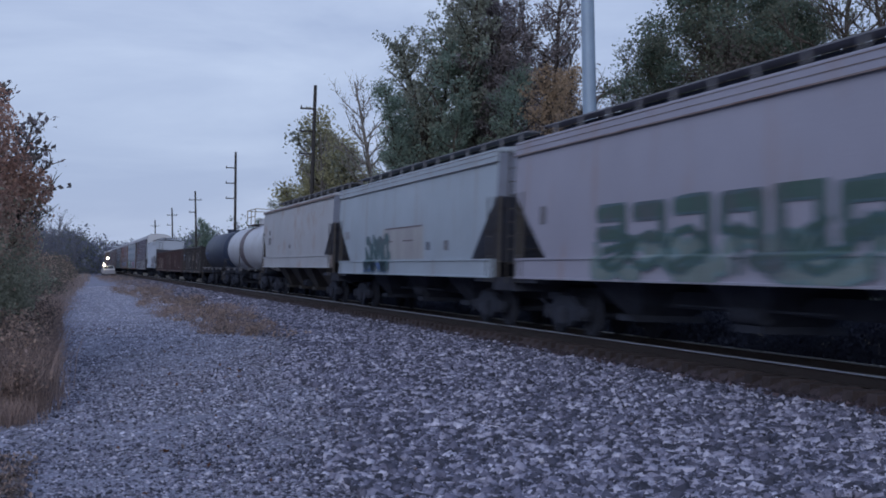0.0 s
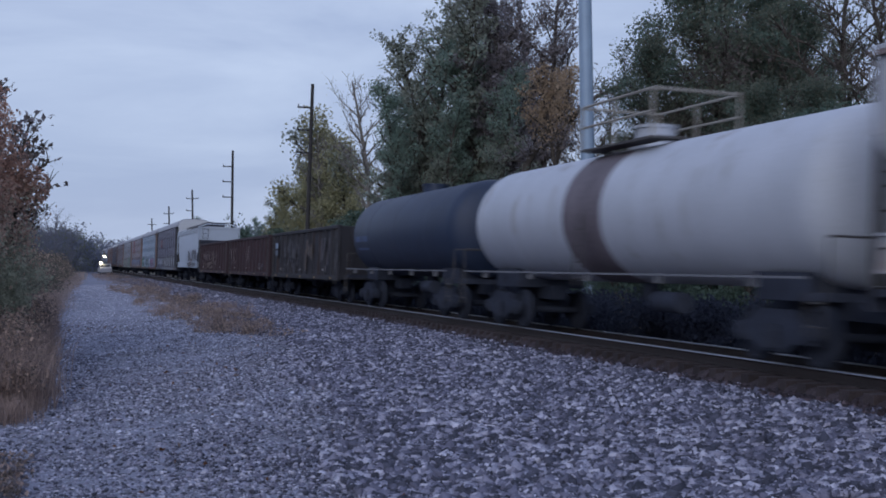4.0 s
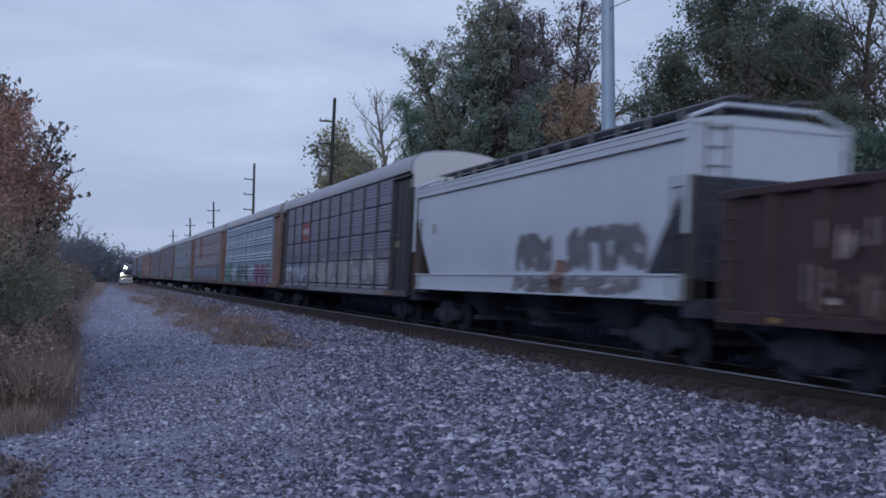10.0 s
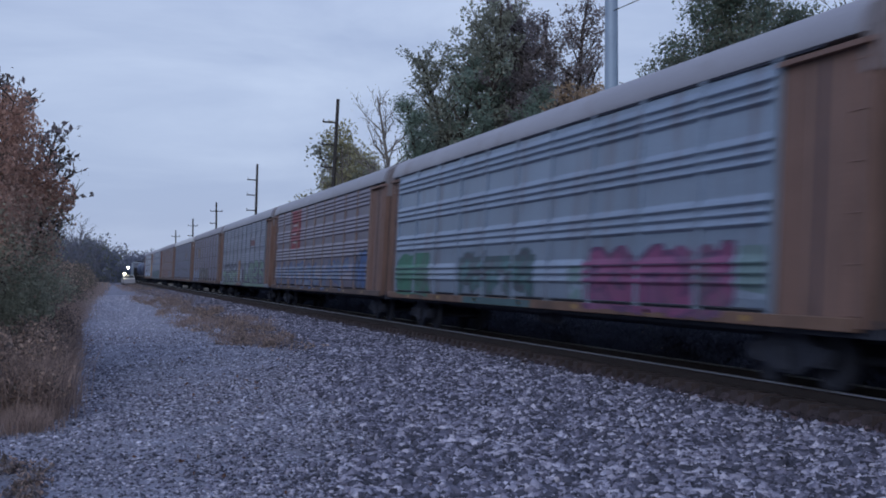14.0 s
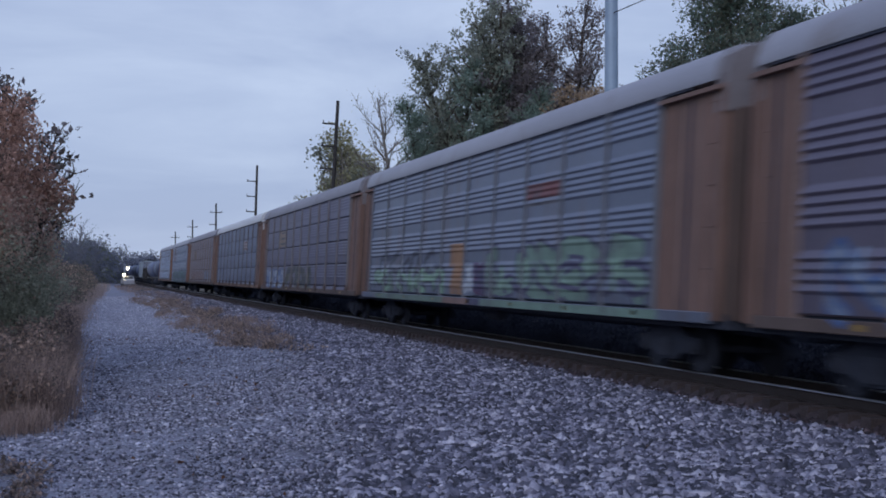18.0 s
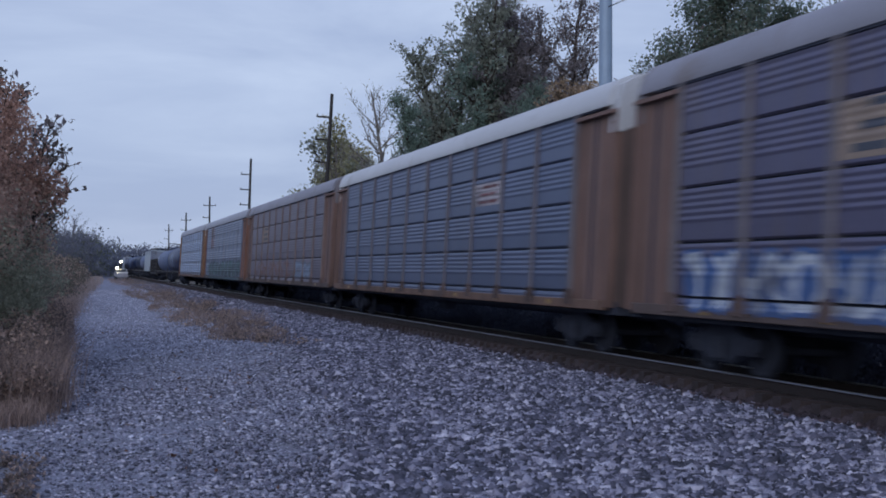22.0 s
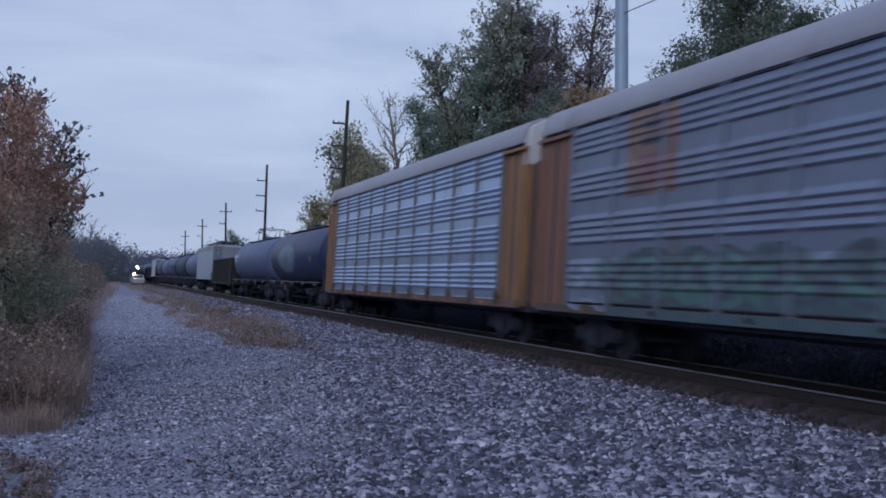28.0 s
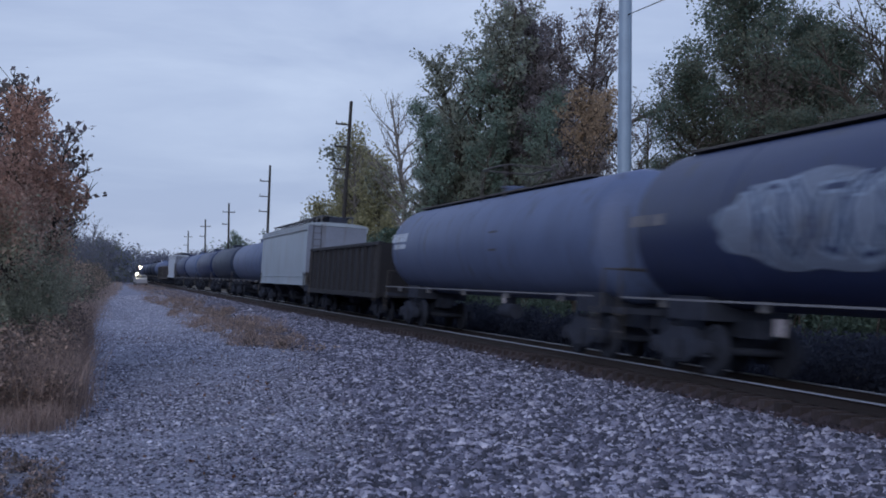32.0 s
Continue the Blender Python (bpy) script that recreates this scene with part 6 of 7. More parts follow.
def shrub(label, rx, ry, rz, mats, count, size, seed, bands=None, name="shrub", stems=14):
    """A dense bush: stems and an uneven heap of leaves; bands give its colours by height."""
    rng, nrng = random.Random(seed), np.random.default_rng(seed)
    ob = empty(name, label, "shrub")
    segs, lumps = [], []
    single = name == "bush"
    for _ in range(stems):
        if single and segs:
            v, f = tubes(segs, 4)
            new("stem", raw_mesh("stem", v, f, [M_BARK])).parent = ob
            segs = []
        a = Vector((rng.uniform(-0.4, 0.4) * rx, rng.uniform(-0.5, 0.5) * ry, -0.2))
        b = Vector((rng.uniform(-0.8, 0.8) * rx, rng.uniform(-0.8, 0.8) * ry, rz * rng.uniform(0.55, 1.1)))
        m = a.lerp(b, 0.5) + Vector((rng.uniform(-0.2, 0.2), rng.uniform(-0.2, 0.2), 0.1))
        segs += [(a, m, 0.04, 0.025), (m, b, 0.025, 0.008)]
        for _ in range(3):
            o = m.lerp(b, rng.random())
            segs.append((o, o + Vector((rng.uniform(-1, 1), rng.uniform(-1, 1), rng.uniform(0, 0.8))).normalized() * 0.22 * rz, 0.012, 0.004))
    v, f = tubes(segs, 4)
    t = new("stem" if single else "stem_cluster", raw_mesh("stem" if single else "stem_cluster", v, f, [M_BARK]))
    t.parent = ob
    for _ in range(int(30 + rz * 26)):
        th, k = rng.uniform(0, 2 * math.pi), rng.uniform(0.0, 1.0)
        w = math.sqrt(max(0.05, 1 - (2 * k - 0.95) ** 2 * 0.62)) * rng.uniform(0.45, 1.0) ** 0.7
        lumps.append((math.cos(th) * rx * w, math.sin(th) * ry * w, rz * k * 0.95 + 0.1))
    v, f = leaf_cloud(nrng, lumps, count, size, 0.16 * rz if rz < 3 else 0.27, 0.9)
    v[:, 2] = np.maximum(v[:, 2], 0.02 + 0.1 * nrng.random(len(v)))
    zc = v[::4, 2] / rz + nrng.normal(0, 0.09, count)
    idx = np.searchsorted(np.array(bands), zc) if bands is not None else nrng.integers(0, len(mats), count)
    c = new("foliage", raw_mesh("foliage", v, f, mats, np.clip(idx, 0, len(mats) - 1)))
    c.parent = ob
    return ob


def put(ob, x, y, turn=0.0, scale=1.0, dz=0.0):
    ob.matrix_basis = pose(x, y, ballast_z(x) + dz, 0, 0, turn) @ Matrix.Scale(scale, 4)
    return ob


def again(ob, x, y, turn=0.0, scale=1.0, dz=0.0):
    keep = tuple(ob.scale)
    ob.scale = (1, 1, 1)
    c = copy_thing(ob, pose(x, y, ballast_z(x) + dz, 0, 0, turn) @ Matrix.Scale(scale, 4))
    ob.scale = keep
    return c


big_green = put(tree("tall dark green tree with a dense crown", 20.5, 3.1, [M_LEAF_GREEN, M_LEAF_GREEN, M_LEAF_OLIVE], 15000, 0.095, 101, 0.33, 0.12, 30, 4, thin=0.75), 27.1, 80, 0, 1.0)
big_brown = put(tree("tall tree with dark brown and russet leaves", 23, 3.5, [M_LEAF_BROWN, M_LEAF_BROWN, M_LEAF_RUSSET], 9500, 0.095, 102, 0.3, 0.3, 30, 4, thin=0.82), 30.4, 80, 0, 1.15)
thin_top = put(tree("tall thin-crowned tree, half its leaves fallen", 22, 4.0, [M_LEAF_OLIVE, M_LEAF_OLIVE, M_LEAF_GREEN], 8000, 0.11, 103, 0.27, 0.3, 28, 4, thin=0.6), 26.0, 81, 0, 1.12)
gold = put(tree("smaller tree with golden-green autumn leaves", 15, 3.4, [M_LEAF_YELLOWGREEN, M_LEAF_YELLOWGREEN, M_LEAF_OLIVE], 9000, 0.13, 104, 0.45, 0.2, 20, 4), 24.3, 122, 0, 1.34)
bare = put(tree("bare tree with a few last leaves", 18, 4.2, [M_LEAF_RUSSET, M_LEAF_OLIVE], 900, 0.08, 105, 0.35, 0.3, 22, 5, bark=M_PALE_BARK), 25.6, 105, 0, 1.2)
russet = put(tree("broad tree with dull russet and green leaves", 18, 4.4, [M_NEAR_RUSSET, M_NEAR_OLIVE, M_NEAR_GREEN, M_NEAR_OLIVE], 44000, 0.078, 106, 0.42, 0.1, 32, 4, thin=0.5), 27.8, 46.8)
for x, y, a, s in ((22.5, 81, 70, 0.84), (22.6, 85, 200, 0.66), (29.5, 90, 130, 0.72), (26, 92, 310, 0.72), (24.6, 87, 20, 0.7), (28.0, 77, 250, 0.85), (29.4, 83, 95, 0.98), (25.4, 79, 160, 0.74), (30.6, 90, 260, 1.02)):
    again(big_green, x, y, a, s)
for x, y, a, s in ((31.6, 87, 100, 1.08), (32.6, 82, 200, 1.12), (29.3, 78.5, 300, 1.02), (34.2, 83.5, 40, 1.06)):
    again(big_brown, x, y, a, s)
for x, y, a, s in ((26.6, 84.5, 120, 1.08), (27.4, 95, 300, 0.85), (25.2, 83.5, 230, 0.98)):
    again(thin_top, x, y, a, s)
for x, y, a, s in ((25.5, 113, 90, 1.05), (26, 131, 200, 1.0), (24, 139, 310, 0.8), (27, 121, 40, 1.1), (27, 151, 30, 0.6)):
    again(gold, x, y, a, s)
for x, y, a, s in ((25, 118, 100, 0.95), (28, 97, 200, 1.0)):
    again(bare, x, y, a, s)
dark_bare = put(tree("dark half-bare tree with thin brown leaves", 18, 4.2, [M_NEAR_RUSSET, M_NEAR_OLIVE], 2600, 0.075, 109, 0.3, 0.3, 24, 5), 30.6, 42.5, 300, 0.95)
for x, y, a, s in ((31.2, 68, 40, 0.72), (33, 70, 170, 0.75), (29.0, 37.5, 80, 0.8), (29.5, 33.5, 200, 0.9), (36, 44, 10, 0.9)):
    again(dark_bare, x, y, a, s)
for x, y, a, s in ((25.6, 47.0, 90, 0.72), (26.4, 51.6, 20, 0.5), (31.5, 52, 280, 0.95), (28.5, 58, 240, 0.52), (30.8, 47, 310, 0.85), (25.8, 40.2, 10, 0.55), (25.4, 35, 70, 0.5), (27.2, 30.5, 200, 0.56), (28, 22, 160, 0.7), (33, 41, 30, 0.55)):
    again(russet, x, y, a, s)
amber = put(tree("slim tree with amber autumn leaves, bare below", 16, 1.9, [M_LEAF_GOLD, M_LEAF_GOLD, M_LEAF_RUSSET], 3000, 0.085, 108, 0.28, 0.62, 16, 4, thin=0.2), 27.2, 64.2, 0, 0.93)
again(amber, 28.6, 69.6, 120, 1.0)
# a dark tree whose heavy limb reaches out behind the steel pole
limb_rng = random.Random(61)
limb_tree = empty("tree", "dark leaning tree with one long heavy limb", "tree", at=pose(26.9, 70.2, ballast_z(26.9)))
bends = [Vector(p) for p in ((0, 0, -0.3), (0.1, 0, 4), (0.5, -0.2, 7.6), (1.6, -0.8, 9.5), (3.0, -1.5, 10.3), (4.4, -2.2, 11.6), (5.6, -2.8, 12.1), (7.0, -3.4, 12.6))]
limb_segs = [(p, q, 0.34 - 0.042 * i, 0.34 - 0.042 * (i + 1)) for i, (p, q) in enumerate(zip(bends, bends[1:]))]
limb_tips = []
for _ in range(70):
    i = limb_rng.randint(1, 6)
    o = bends[i].lerp(bends[i + 1], limb_rng.random())
    v = Vector((limb_rng.uniform(-1, 1), limb_rng.uniform(-1, 1), limb_rng.uniform(-0.5, 1.2))).normalized()
    m = o + v * limb_rng.uniform(0.7, 1.5)
    t = m + (v + Vector((limb_rng.uniform(-0.7, 0.7), limb_rng.uniform(-0.7, 0.7), limb_rng.uniform(-0.4, 0.5)))).normalized() * limb_rng.uniform(0.5, 1.2)
    limb_segs += [(o, m, 0.045, 0.028), (m, t, 0.028, 0.01)]
    limb_tips += [m, t]
tv, tf = tubes(limb_segs, 6)
limb_trunk = new("trunk", raw_mesh("trunk", tv, tf, [M_BARK]))
limb_trunk.parent = limb_tree
tv, tf = leaf_cloud(np.random.default_rng(62), limb_tips, 1500, 0.08, 0.3)
limb_crown = new("crown", raw_mesh("crown", tv, tf, [M_LEAF_BROWN]))
limb_crown.parent = limb_tree
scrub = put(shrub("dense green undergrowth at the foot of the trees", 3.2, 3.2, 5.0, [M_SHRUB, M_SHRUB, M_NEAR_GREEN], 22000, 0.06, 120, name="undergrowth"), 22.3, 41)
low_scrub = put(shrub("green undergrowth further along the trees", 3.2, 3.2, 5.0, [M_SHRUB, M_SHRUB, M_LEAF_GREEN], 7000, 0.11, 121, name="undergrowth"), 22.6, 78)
for i in range(9):
    again(scrub, 22.3 + 1.2 * math.sin(i * 2.3), 24 + i * 5.4, 67 * i, (1.0 if i < 6 else 0.78) + 0.25 * abs(math.sin(i * 1.7)))
for i in range(16):
    again(low_scrub, 22.8 + 1.2 * math.sin(i * 2.1), 72 + i * 8.5, 50 * i, 0.9 + 0.25 * math.sin(i))
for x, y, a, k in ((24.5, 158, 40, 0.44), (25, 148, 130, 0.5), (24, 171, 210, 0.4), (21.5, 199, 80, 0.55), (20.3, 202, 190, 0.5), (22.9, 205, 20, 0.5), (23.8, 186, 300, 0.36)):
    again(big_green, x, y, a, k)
again(scrub, 17.9, 40.2, 30, 0.36)
again(scrub, 18.1, 42.9, 130, 0.33)
# Low growth added behind the track to fill the view under the cars darkly.
low_rng = np.random.default_rng(77)
low_lumps = np.stack([low_rng.uniform(14.2, 15.9, 4200), 6 + 130 * low_rng.random(4200) ** 1.5, np.zeros(4200)], 1)
low_lumps[:, 2] = [ballast_z(x) + 1.25 * low_rng.random() for x in low_lumps[:, 0]]
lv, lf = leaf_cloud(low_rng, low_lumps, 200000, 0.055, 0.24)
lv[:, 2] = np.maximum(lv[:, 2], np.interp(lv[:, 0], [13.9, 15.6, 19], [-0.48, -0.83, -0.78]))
tagged(new("trackside_growth", raw_mesh("trackside_growth", lv, lf, [M_GROWTH_SHADE])), "low weeds added behind the track, coloured as the shade under the train", "weeds", kind="stuff")

# ---- left of the path ----
hedge = put(shrub("big bush, orange at the top and green below", 2.0, 2.6, 5.6, [M_HEDGE_GREEN, M_HEDGE_BROWN, M_HEDGE_RUST], 70000, 0.036, 130, bands=[0.46, 0.6], name="bush", stems=22), -2.55, 27.5, 0, 1.06)
again(hedge, -3.0, 32.5, 120, 0.9)
again(hedge, -3.75, 24.2, 230, 1.0)
sapling = put(tree("slender sapling with sparse dark leaves", 7.2, 1.6, [M_LEAF_BROWN, M_NEAR_RUSSET], 480, 0.085, 131, 0.15, 0.4, 18, 4, name="sapling", thin=0.2), -1.85, 31.6, 0, 1.14)
again(sapling, -1.5, 32.2, 140, 1.0)
again(sapling, -1.3, 33.4, 60, 0.86)
again(sapling, -2.5, 31.2, 250, 1.2)
brush = put(shrub("brown autumn brush beside the gravel path", 1.7, 2.4, 2.4, [M_NEAR_RUSSET, M_HEDGE_BROWN, M_NEAR_OLIVE], 9500, 0.05, 132, name="brush"), -2.6, 42)
for i in range(16):
    yy = 48 + i * 8
    again(brush, np.interp(yy, [40, 84, 180], [-2.6, -2.4, -0.9]) - 0.8 * abs(math.sin(i * 1.9)), yy, 77 * i, 0.85 + 0.3 * abs(math.sin(i * 2.7)))
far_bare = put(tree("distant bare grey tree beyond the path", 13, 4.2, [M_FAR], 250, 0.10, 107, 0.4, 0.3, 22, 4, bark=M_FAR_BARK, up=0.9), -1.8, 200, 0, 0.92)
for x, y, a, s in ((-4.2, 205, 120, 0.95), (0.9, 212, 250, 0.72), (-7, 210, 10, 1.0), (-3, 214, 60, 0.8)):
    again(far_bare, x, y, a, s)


def blades(name, mat, spots, tall, seed, label, category):
    """Thin bent blades of dry grass in one mesh."""
    rng = np.random.default_rng(seed)
    n = len(spots)
    h = tall * rng.uniform(0.4, 1.2, n)
    th = rng.uniform(0, 2 * np.pi, n)
    w = rng.uniform(0.003, 0.007, n)
    bend = rng.normal(0, 0.3, (n, 2)) * h[:, None]
    side = np.stack([np.cos(th) * w, np.sin(th) * w, np.zeros(n)], 1)
    mid = spots + np.stack([bend[:, 0] * 0.35, bend[:, 1] * 0.35, h * 0.6], 1)
    tip = spots + np.stack([bend[:, 0], bend[:, 1], h * (1 - 0.2 * np.abs(rng.normal(0, 1, n)))], 1)
    v = np.stack([spots - side, spots + side, mid + side * 0.8, mid - side * 0.8, tip + side * 0.3, tip - side * 0.3], 1).reshape(-1, 3)
    o = 6 * np.arange(n)[:, None]
    f = np.concatenate([o + np.array([[0, 1, 2, 3]]), o + np.array([[3, 2, 4, 5]])])
    ob = new(name, raw_mesh(name, v, f, [mat]))
    return tagged(ob, label, category, kind="stuff")


def clumped(n, y0, y1, x_of, seed, clumps, spread, power=1.0):
    rng = np.random.default_rng(seed)
    c = scatter(clumps, y0, y1, x_of, seed, 0, power)
    p = c[rng.integers(0, clumps, n)] + np.concatenate([rng.normal(0, spread, (n, 2)), np.zeros((n, 1))], 1)
    p[:, 2] = [ballast_z(x) - 0.02 for x in p[:, 0]]
    return p


def ragged(spots):
    """Leaves an uneven front edge."""
    x, y = spots[:, 0], spots[:, 1]
    return spots[y > 19.3 + 0.8 * np.sin(3.1 * x) + 0.5 * np.sin(7.7 * x + 1)]


blades("tall_dry_grass", M_WEED, ragged(clumped(60000, 16.6, 60, lambda y: (-3.0, path_span(max(y, 18))[0] - 0.05), 140, 900, 0.2)), 1.0, 141, "tall dry tan grass at the edge of the bushes", "grass")
blades("track_side_weeds", M_WEED, clumped(2600, 36.5, 58, lambda y: (4.2 - 0.03 * (y - 36), 6.1 + 0.09 * (y - 36)), 142, 70, 0.2), 0.42, 143, "dry tan weeds between the path and the ballast", "weeds")
blades("middle_track_side_weeds", M_WEED, clumped(4200, 50, 100, lambda y: (3.5, 7.6), 152, 70, 0.22), 0.36, 153, "thin dry weeds on the strip beside the path", "weeds")
blades("far_track_side_weeds", M_WEED, clumped(5200, 95, 240, lambda y: (3.6 + 0.008 * (y - 95), 8.2), 144, 150, 0.35), 0.55, 145, "dry weeds further along the track", "weeds")
blades("far_dry_grass", M_DRY, clumped(26000, 60, 240, lambda y: (path_span(y)[0] - 3.2, path_span(y)[0] + 0.3), 146, 300, 0.3), 0.8, 147, "dry grass along the far edge of the path", "grass")
blades("front_tufts", M_WEED, clumped(1800, 17.6, 19.6, lambda y: (-2.6, -0.5), 150, 50, 0.16), 0.4, 151, "thin dry tufts in front of the tall grass", "grass")
weed_rng = np.random.default_rng(148)
weed_lumps = np.stack([weed_rng.uniform(-1.6, -0.5, 60), weed_rng.uniform(12.2, 15.6, 60), np.full(60, -0.4)], 1)
wv, wf = leaf_cloud(weed_rng, weed_lumps, 2600, 0.03, 0.08, 0.7)
wv[:, 2] = np.maximum(wv[:, 2], -0.45)
tagged(new("corner_weeds", raw_mesh("corner_weeds", wv, wf, [M_NEAR_RUSSET, M_LEAF_BROWN, M_WEED], weed_rng.integers(0, 3, len(wf)))), "low dark brown weeds on the near edge of the path", "weeds", kind="stuff")

lit = np.random.default_rng(160)
leaf_spots = scatter(700, 10, 45, lambda y: (path_span(y)[0], 9.4), 161, 0.03, 1.5)
fv, ff = leaf_cloud(lit, leaf_spots, 700, 0.032, 0.02, 0.3)
tagged(new("fallen_leaves", raw_mesh("fallen_leaves", fv, ff, [M_LEAF_RUSSET, M_FALLEN], lit.integers(0, 2, len(ff)))), "scattered brown fallen leaves on the stones", "leaves", kind="stuff")

strip_rng = np.random.default_rng(180)
strip = clumped(520, 34, 110, lambda y: (4.3 - 0.012 * (y - 36), 6.2 + 0.025 * (y - 36)), 181, 70, 0.3, 1.4)
strip[:, 2] += strip_rng.uniform(0.0, 0.24, 520)
sv, sf = leaf_cloud(strip_rng, strip, 17000, 0.035, 0.12, 0.6)
tagged(new("strip_weeds", raw_mesh("strip_weeds", sv, sf, [M_WEED, M_HEDGE_BROWN, M_NEAR_RUSSET], strip_rng.integers(0, 3, len(sf)))), "low sprawling brown weeds between the path and the ballast", "weeds", kind="stuff")

verge_rng = np.random.default_rng(170)
verge = np.stack([verge_rng.uniform(-2.8, -0.5, 900), 19.2 + 26 * verge_rng.random(900) ** 1.2, verge_rng.uniform(-0.4, 0.75, 900)], 1)
vv, vf = leaf_cloud(verge_rng, verge, 70000, 0.03, 0.16, 0.9)
vv[:, 2] = np.maximum(vv[:, 2], -0.44)
tagged(new("verge_weeds", raw_mesh("verge_weeds", vv, vf, [M_HEDGE_BROWN, M_NEAR_RUSSET, M_WEED], verge_rng.integers(0, 3, len(vf)))), "withered brown leafy weeds among the tall grass", "weeds", kind="stuff")

# far woods that close the view down the line
def woods(name, label, x0, x1, y0, y1, h0, h1, count, size, seed, mats):
    rng = np.random.default_rng(seed)
    lumps = []
    for _ in range(520):
        x, y = rng.uniform(x0, x1), rng.uniform(y0, y1)
        top = rng.uniform(h0, h1)
        for _ in range(9):
            k = rng.random()
            lumps.append((x + rng.normal(0, 1.6), y + rng.normal(0, 1.6), top * k))
    v, f = leaf_cloud(rng, lumps, count, size, 1.0)
    v[:, 2] = np.maximum(v[:, 2], 0.0)
    return tagged(new(name, raw_mesh(name, v, f, mats, rng.integers(0, len(mats), count))), label, "woods", kind="stuff")


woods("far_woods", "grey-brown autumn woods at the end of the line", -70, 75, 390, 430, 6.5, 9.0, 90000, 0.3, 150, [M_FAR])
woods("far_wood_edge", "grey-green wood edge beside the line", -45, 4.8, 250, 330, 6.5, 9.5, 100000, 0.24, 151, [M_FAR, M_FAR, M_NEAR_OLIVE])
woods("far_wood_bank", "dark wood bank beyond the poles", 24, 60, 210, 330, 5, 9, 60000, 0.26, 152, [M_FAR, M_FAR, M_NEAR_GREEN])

# Out-of-view trees, added to block low sky and darken reflections on the cars.
woods("side_woods", "unseen trees left of the path, added to darken the train's reflections", -28, -14, 6, 165, 8, 11, 70000, 0.3, 153, [M_LEAF_OLIVE, M_LEAF_GREEN, M_LEAF_RUSSET])


# ---- poles and wires ----
def utility_pole(y, top, label, lean=0.0, arms=((-1.9, -1.15, 0.1), (-3.7, -1.15, 0.1), (-5.5, -1.15, 0.1))):
    ob = empty("utility_pole", label, "utility pole", "line of poles along the track")
    bm = bmesh.new()
    rod(bm, (0, 0, -0.5), (0, 0, top), 0.19, 0.13, seg=12)
    part("pole", bm, M_POLE, ob, smooth=True)
    for z, xa, xb in arms:
        z += top
        bm = bmesh.new()
        box(bm, xa, xb, -0.06, 0.06, z - 0.06, z + 0.06)
        arm = part("crossarm", bm, M_POLE, ob)
        for x in ((xa + 0.08,) if xb < 0.3 else (xa + 0.08, xb - 0.08)):
            bm = bmesh.new()
            rod(bm, (x, 0, z + 0.07), (x, 0, z + 0.25), 0.05, 0.035, seg=8)
            part("insulator", bm, M_CABLE, arm)
    ob.matrix_basis = pose(19 - top * math.sin(radians(lean)), y, ballast_z(19), 0, lean, 0)
    return ob


utility_pole(94.95, 16.6, "dark leaning wooden utility pole with three short arms", 3.0)
utility_pole(143.3, 15.6, "dark wooden utility pole with three short arms", 1.5)
for y, top in ((191.4, 13.8), (236.0, 13.2), (284.0, 12.6)):
    utility_pole(y, top, "distant wooden utility pole with crossarms", 0.0, ((-1.4, -0.95, 0.95), (-3.3, -1.0, 0.1)))
bm = bmesh.new()
rod(bm, (0, 0, -0.6), (0, 0, 21.5), 0.29, 0.22, seg=16)
tall = empty("steel_pole", "tall smooth galvanised steel pole behind the train", "utility pole", at=pose(19, 42.2, ballast_z(19)))
part("shaft", bm, M_GALV, tall, smooth=True)
bm = bmesh.new()
rod(bm, (0, 0, 13.2), (-0.9, 0, 13.35), 0.05, 0.04, seg=8)
part("bracket", bm, M_GALV, tall)


def wire(name, a, b, sag, label):
    """A cable between two points, hanging in an arc."""
    bm = bmesh.new()
    a, b = Vector(a), Vector(b)
    pts = [a.lerp(b, k / 14) - Vector((0, 0, sag * 4 * (k / 14) * (1 - k / 14))) for k in range(15)]
    for p, q in zip(pts, pts[1:]):
        rod(bm, p, q, 0.02, seg=5, caps=False)
    return tagged(new(name, mesh_of(name, bm, M_CABLE)), label, "cable")


wire("overhead_cable", (19, 42.2, 11.8), (19, -20, 11.8), 0.5, "thin dark overhead cable on the steel pole")

# ---- service truck with its lamps lit, far down the path ----
M_TRUCK = material("white_truck_paint", (0.3, 0.3, 0.32), 0.4, vary=0.08, scale=2)
M_TRUCK_GLASS = material("dark_truck_glass", (0.03, 0.035, 0.04), 0.08, vary=0.05, bump=0)
M_TYRE = material("tyre_rubber", (0.02, 0.02, 0.02), 0.9)
M_LAMP = material("lit_lamp", (1.0, 0.86, 0.58), 0.3, vary=0.02, bump=0, emission=26.0)
truck = empty("service_truck", "white service truck with its lamps lit, beside the track", "truck", at=pose(6.95, 232, -0.44, 0, 0, 4))
bm = bmesh.new()
prism(bm, [(-2.4, 0.55), (-2.4, 1.25), (-1.0, 1.45), (-0.4, 2.0), (1.0, 2.05), (1.15, 1.35), (3.2, 1.35), (3.2, 0.55)], -1.0, 1.0)
part("body", bm, M_TRUCK, truck, bevel=0.06)
bm = bmesh.new()
prism(bm, [(-1.02, 1.48), (-0.46, 1.98), (-0.44, 1.96), (-0.98, 1.46)], -0.85, 0.85)
part("windscreen", bm, M_TRUCK_GLASS, truck)
bm = bmesh.new()
box(bm, -1.02, 1.02, -2.52, -2.4, 0.5, 0.75)
part("bumper", bm, M_TRUCK, truck, bevel=0.02)
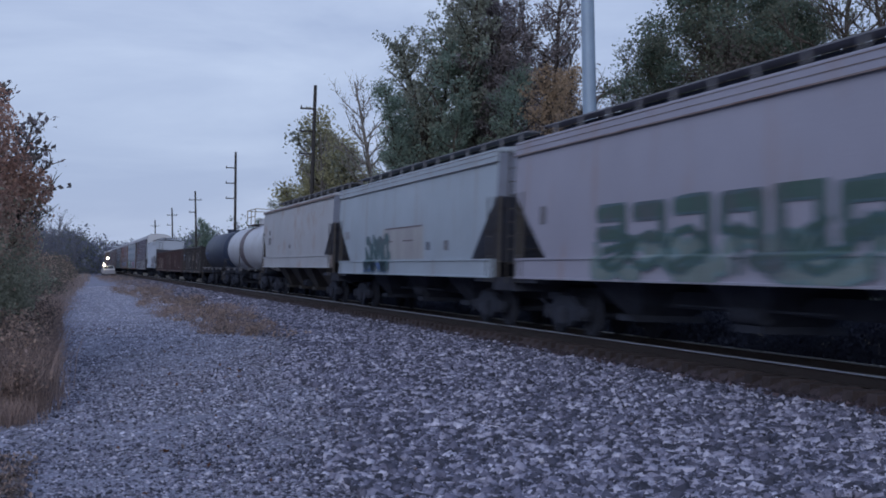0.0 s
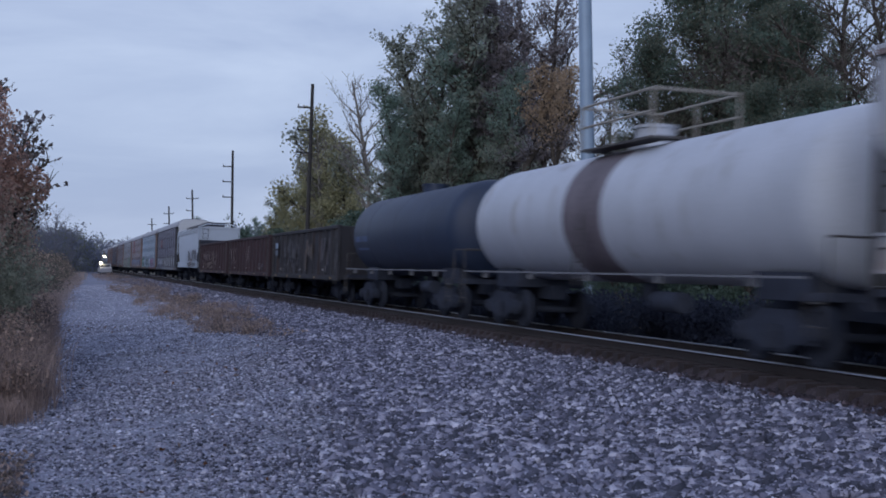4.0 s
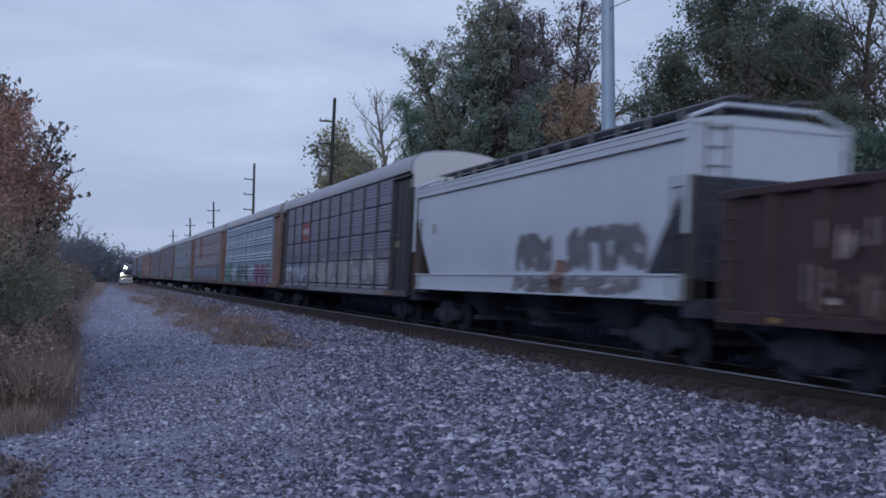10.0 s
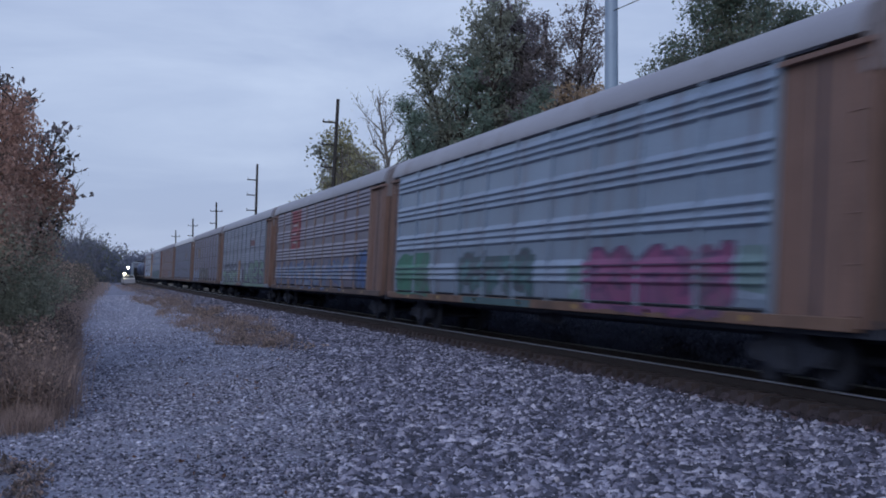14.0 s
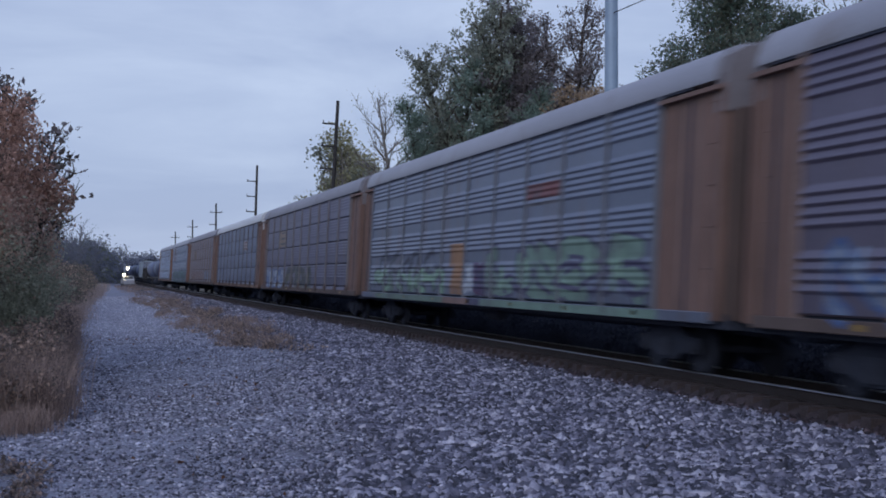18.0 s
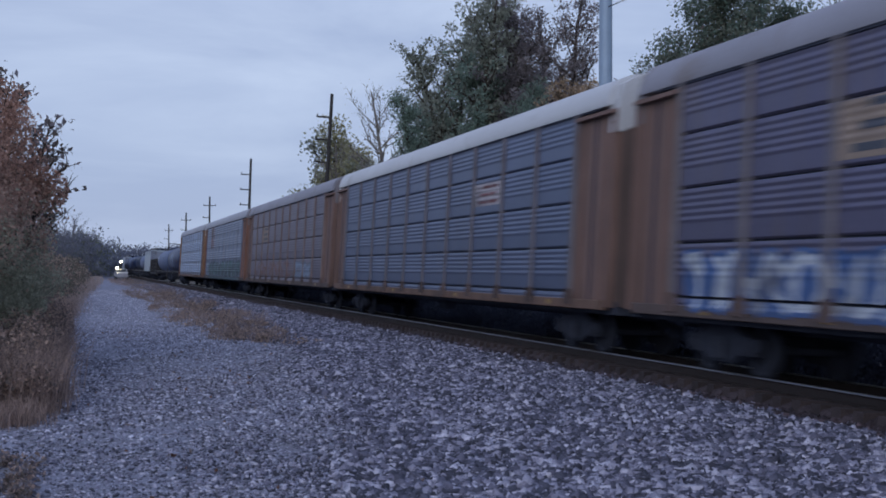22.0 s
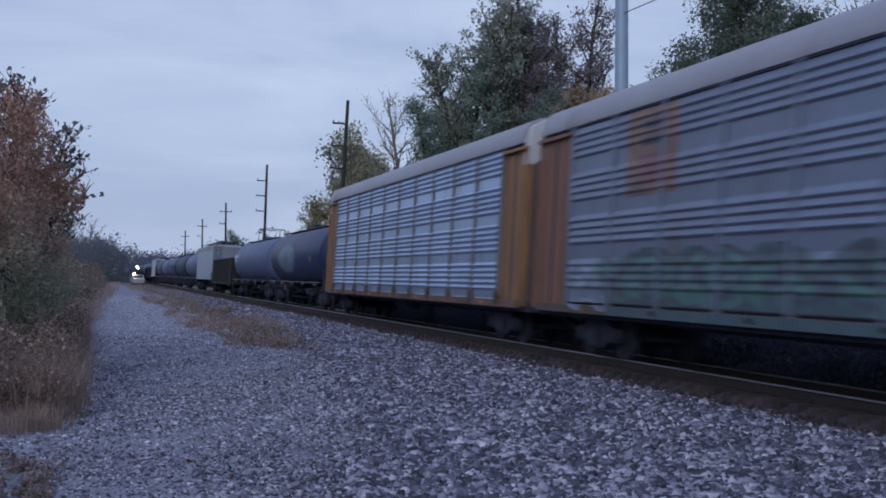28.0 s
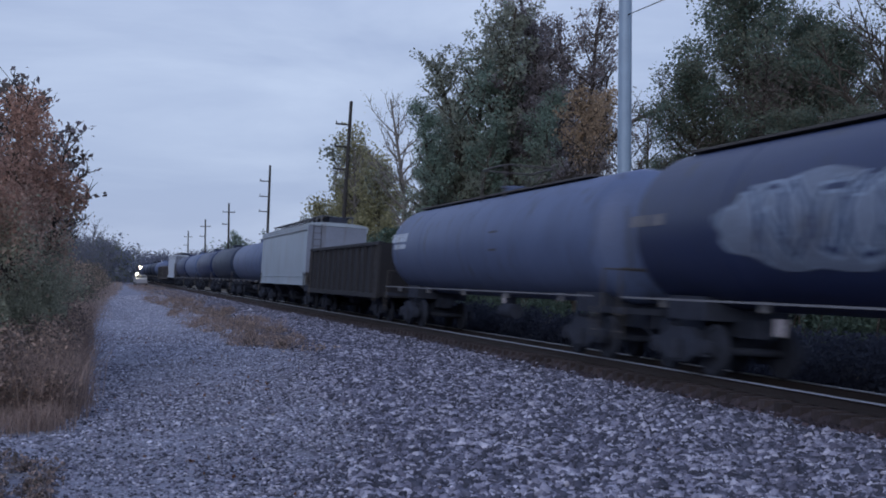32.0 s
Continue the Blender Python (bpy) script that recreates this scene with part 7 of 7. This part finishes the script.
for x in (-0.92, 0.92):
    for y in (-1.6, 2.0):
        bm = bmesh.new()
        rod(bm, (x - 0.12, y, 0.4), (x + 0.12, y, 0.4), 0.4, seg=20)
        wheel = part("wheel", bm, M_TYRE, truck)
        bm = bmesh.new()
        rod(bm, (x - 0.13, y, 0.4), (x + 0.13, y, 0.4), 0.22, seg=14)
        part("rim", bm, M_GALV, wheel)
bm = bmesh.new()
rod(bm, (-0.1, -0.2, 2.0), (-0.1, -0.2, 3.4), 0.04, seg=8)
part("lamp_mast", bm, M_STEEL, truck)
for x, y, z in ((-0.75, -0.5, 2.22), (-0.1, -0.35, 3.4)):
    bm = bmesh.new()
    lathe_y(bm, [(y - 0.1, 0.0), (y - 0.1, 0.2), (y + 0.08, 0.17), (y + 0.16, 0.0)], z, 18, xc=x)
    part("work_lamp", bm, M_LAMP, truck, "lit round work lamp")

# ---- small white marker posts far down the path ----
for x, y in ((2.5, 170), (1.75, 171)):
    bm = bmesh.new()
    rod(bm, (0, 0, -0.1), (0, 0, 0.95), 0.09, 0.085, seg=10)
    post = empty("marker_post", "short white marker post beside the path", "marker post", at=pose(x, y, ballast_z(x)))
    part("post", bm, M_TRUCK, post)

# ---- single stones on the near shoulder of the bank ----
def single_stone(seed):
    rng = random.Random(seed)
    a, b, c = rng.uniform(0.045, 0.07), rng.uniform(0.03, 0.05), rng.uniform(0.02, 0.034)
    corners = [(x * a * rng.uniform(0.5, 1.1), y * b * rng.uniform(0.5, 1.1), z * c * rng.uniform(0.5, 1.1)) for x in (-1, 1) for y in (-1, 1) for z in (-1, 1)]
    return raw_mesh("stone", corners, np.array([(0, 1, 3), (0, 3, 2), (4, 6, 7), (4, 7, 5), (0, 4, 5), (0, 5, 1), (2, 3, 7), (2, 7, 6), (0, 2, 6), (0, 6, 4), (1, 5, 7), (1, 7, 3)]), [M_LOOSE])


STONES = [single_stone(900 + k) for k in range(20)]
shoulder = scatter(300, 9.4, 13.5, lambda y: (5.4, 9.6), 31, 0.045)
for k, (x, y, z) in enumerate(shoulder):
    piece("stone", STONES[k % 20], ballast_bed, (x, y, z), k * 2.4)

# ---- ties, laid last ----
for i in range(290):
    piece("tie", ME_TIE, track, (0.02 * math.sin(i * 12.9), 6 + i * 0.52, 0), 0.01 * math.sin(i * 7.7))
tie_rest = bmesh.new()
for i in range(250):
    box(tie_rest, -1.3, 1.3, 157 + i * 0.52, 157.23 + i * 0.52, -0.36, -0.19)
tagged(part("far_ties", tie_rest, M_TIE, track), kind="stuff")


def motions():
    """The train rolls by at an even speed; the wheels turn with it."""
    times = [0, 0.1, 0.3, 0.6] + list(range(1, 32)) + [31.4, 31.7, 31.9, 32]
    for car, start in TRAIN:
        walk(car, [(t, pose(TRACK_X, start - SPEED * t, 0, 0, CANT, 0)) for t in times])
    # the wheels roll: a turn of SPEED / radius; the alike wheelsets share one movement
    leaders = {}
    for wheels in WHEELSETS:
        key = round(wheels.location.y, 3)
        if key not in leaders:
            place = wheels.location.copy()
            turns = [(t / 20, pose(*place, math.degrees(SPEED / 0.46 * t / 20), 0, 0)) for t in range(641)]
            walk(wheels, turns)
            leaders[key] = wheels
        else:
            first = leaders[key]
            wheels.rotation_mode = "QUATERNION"
            wheels.animation_data_create()
            wheels.animation_data.action = first.animation_data.action
            wheels.animation_data.action_slot = first.animation_data.action_slot


motions()
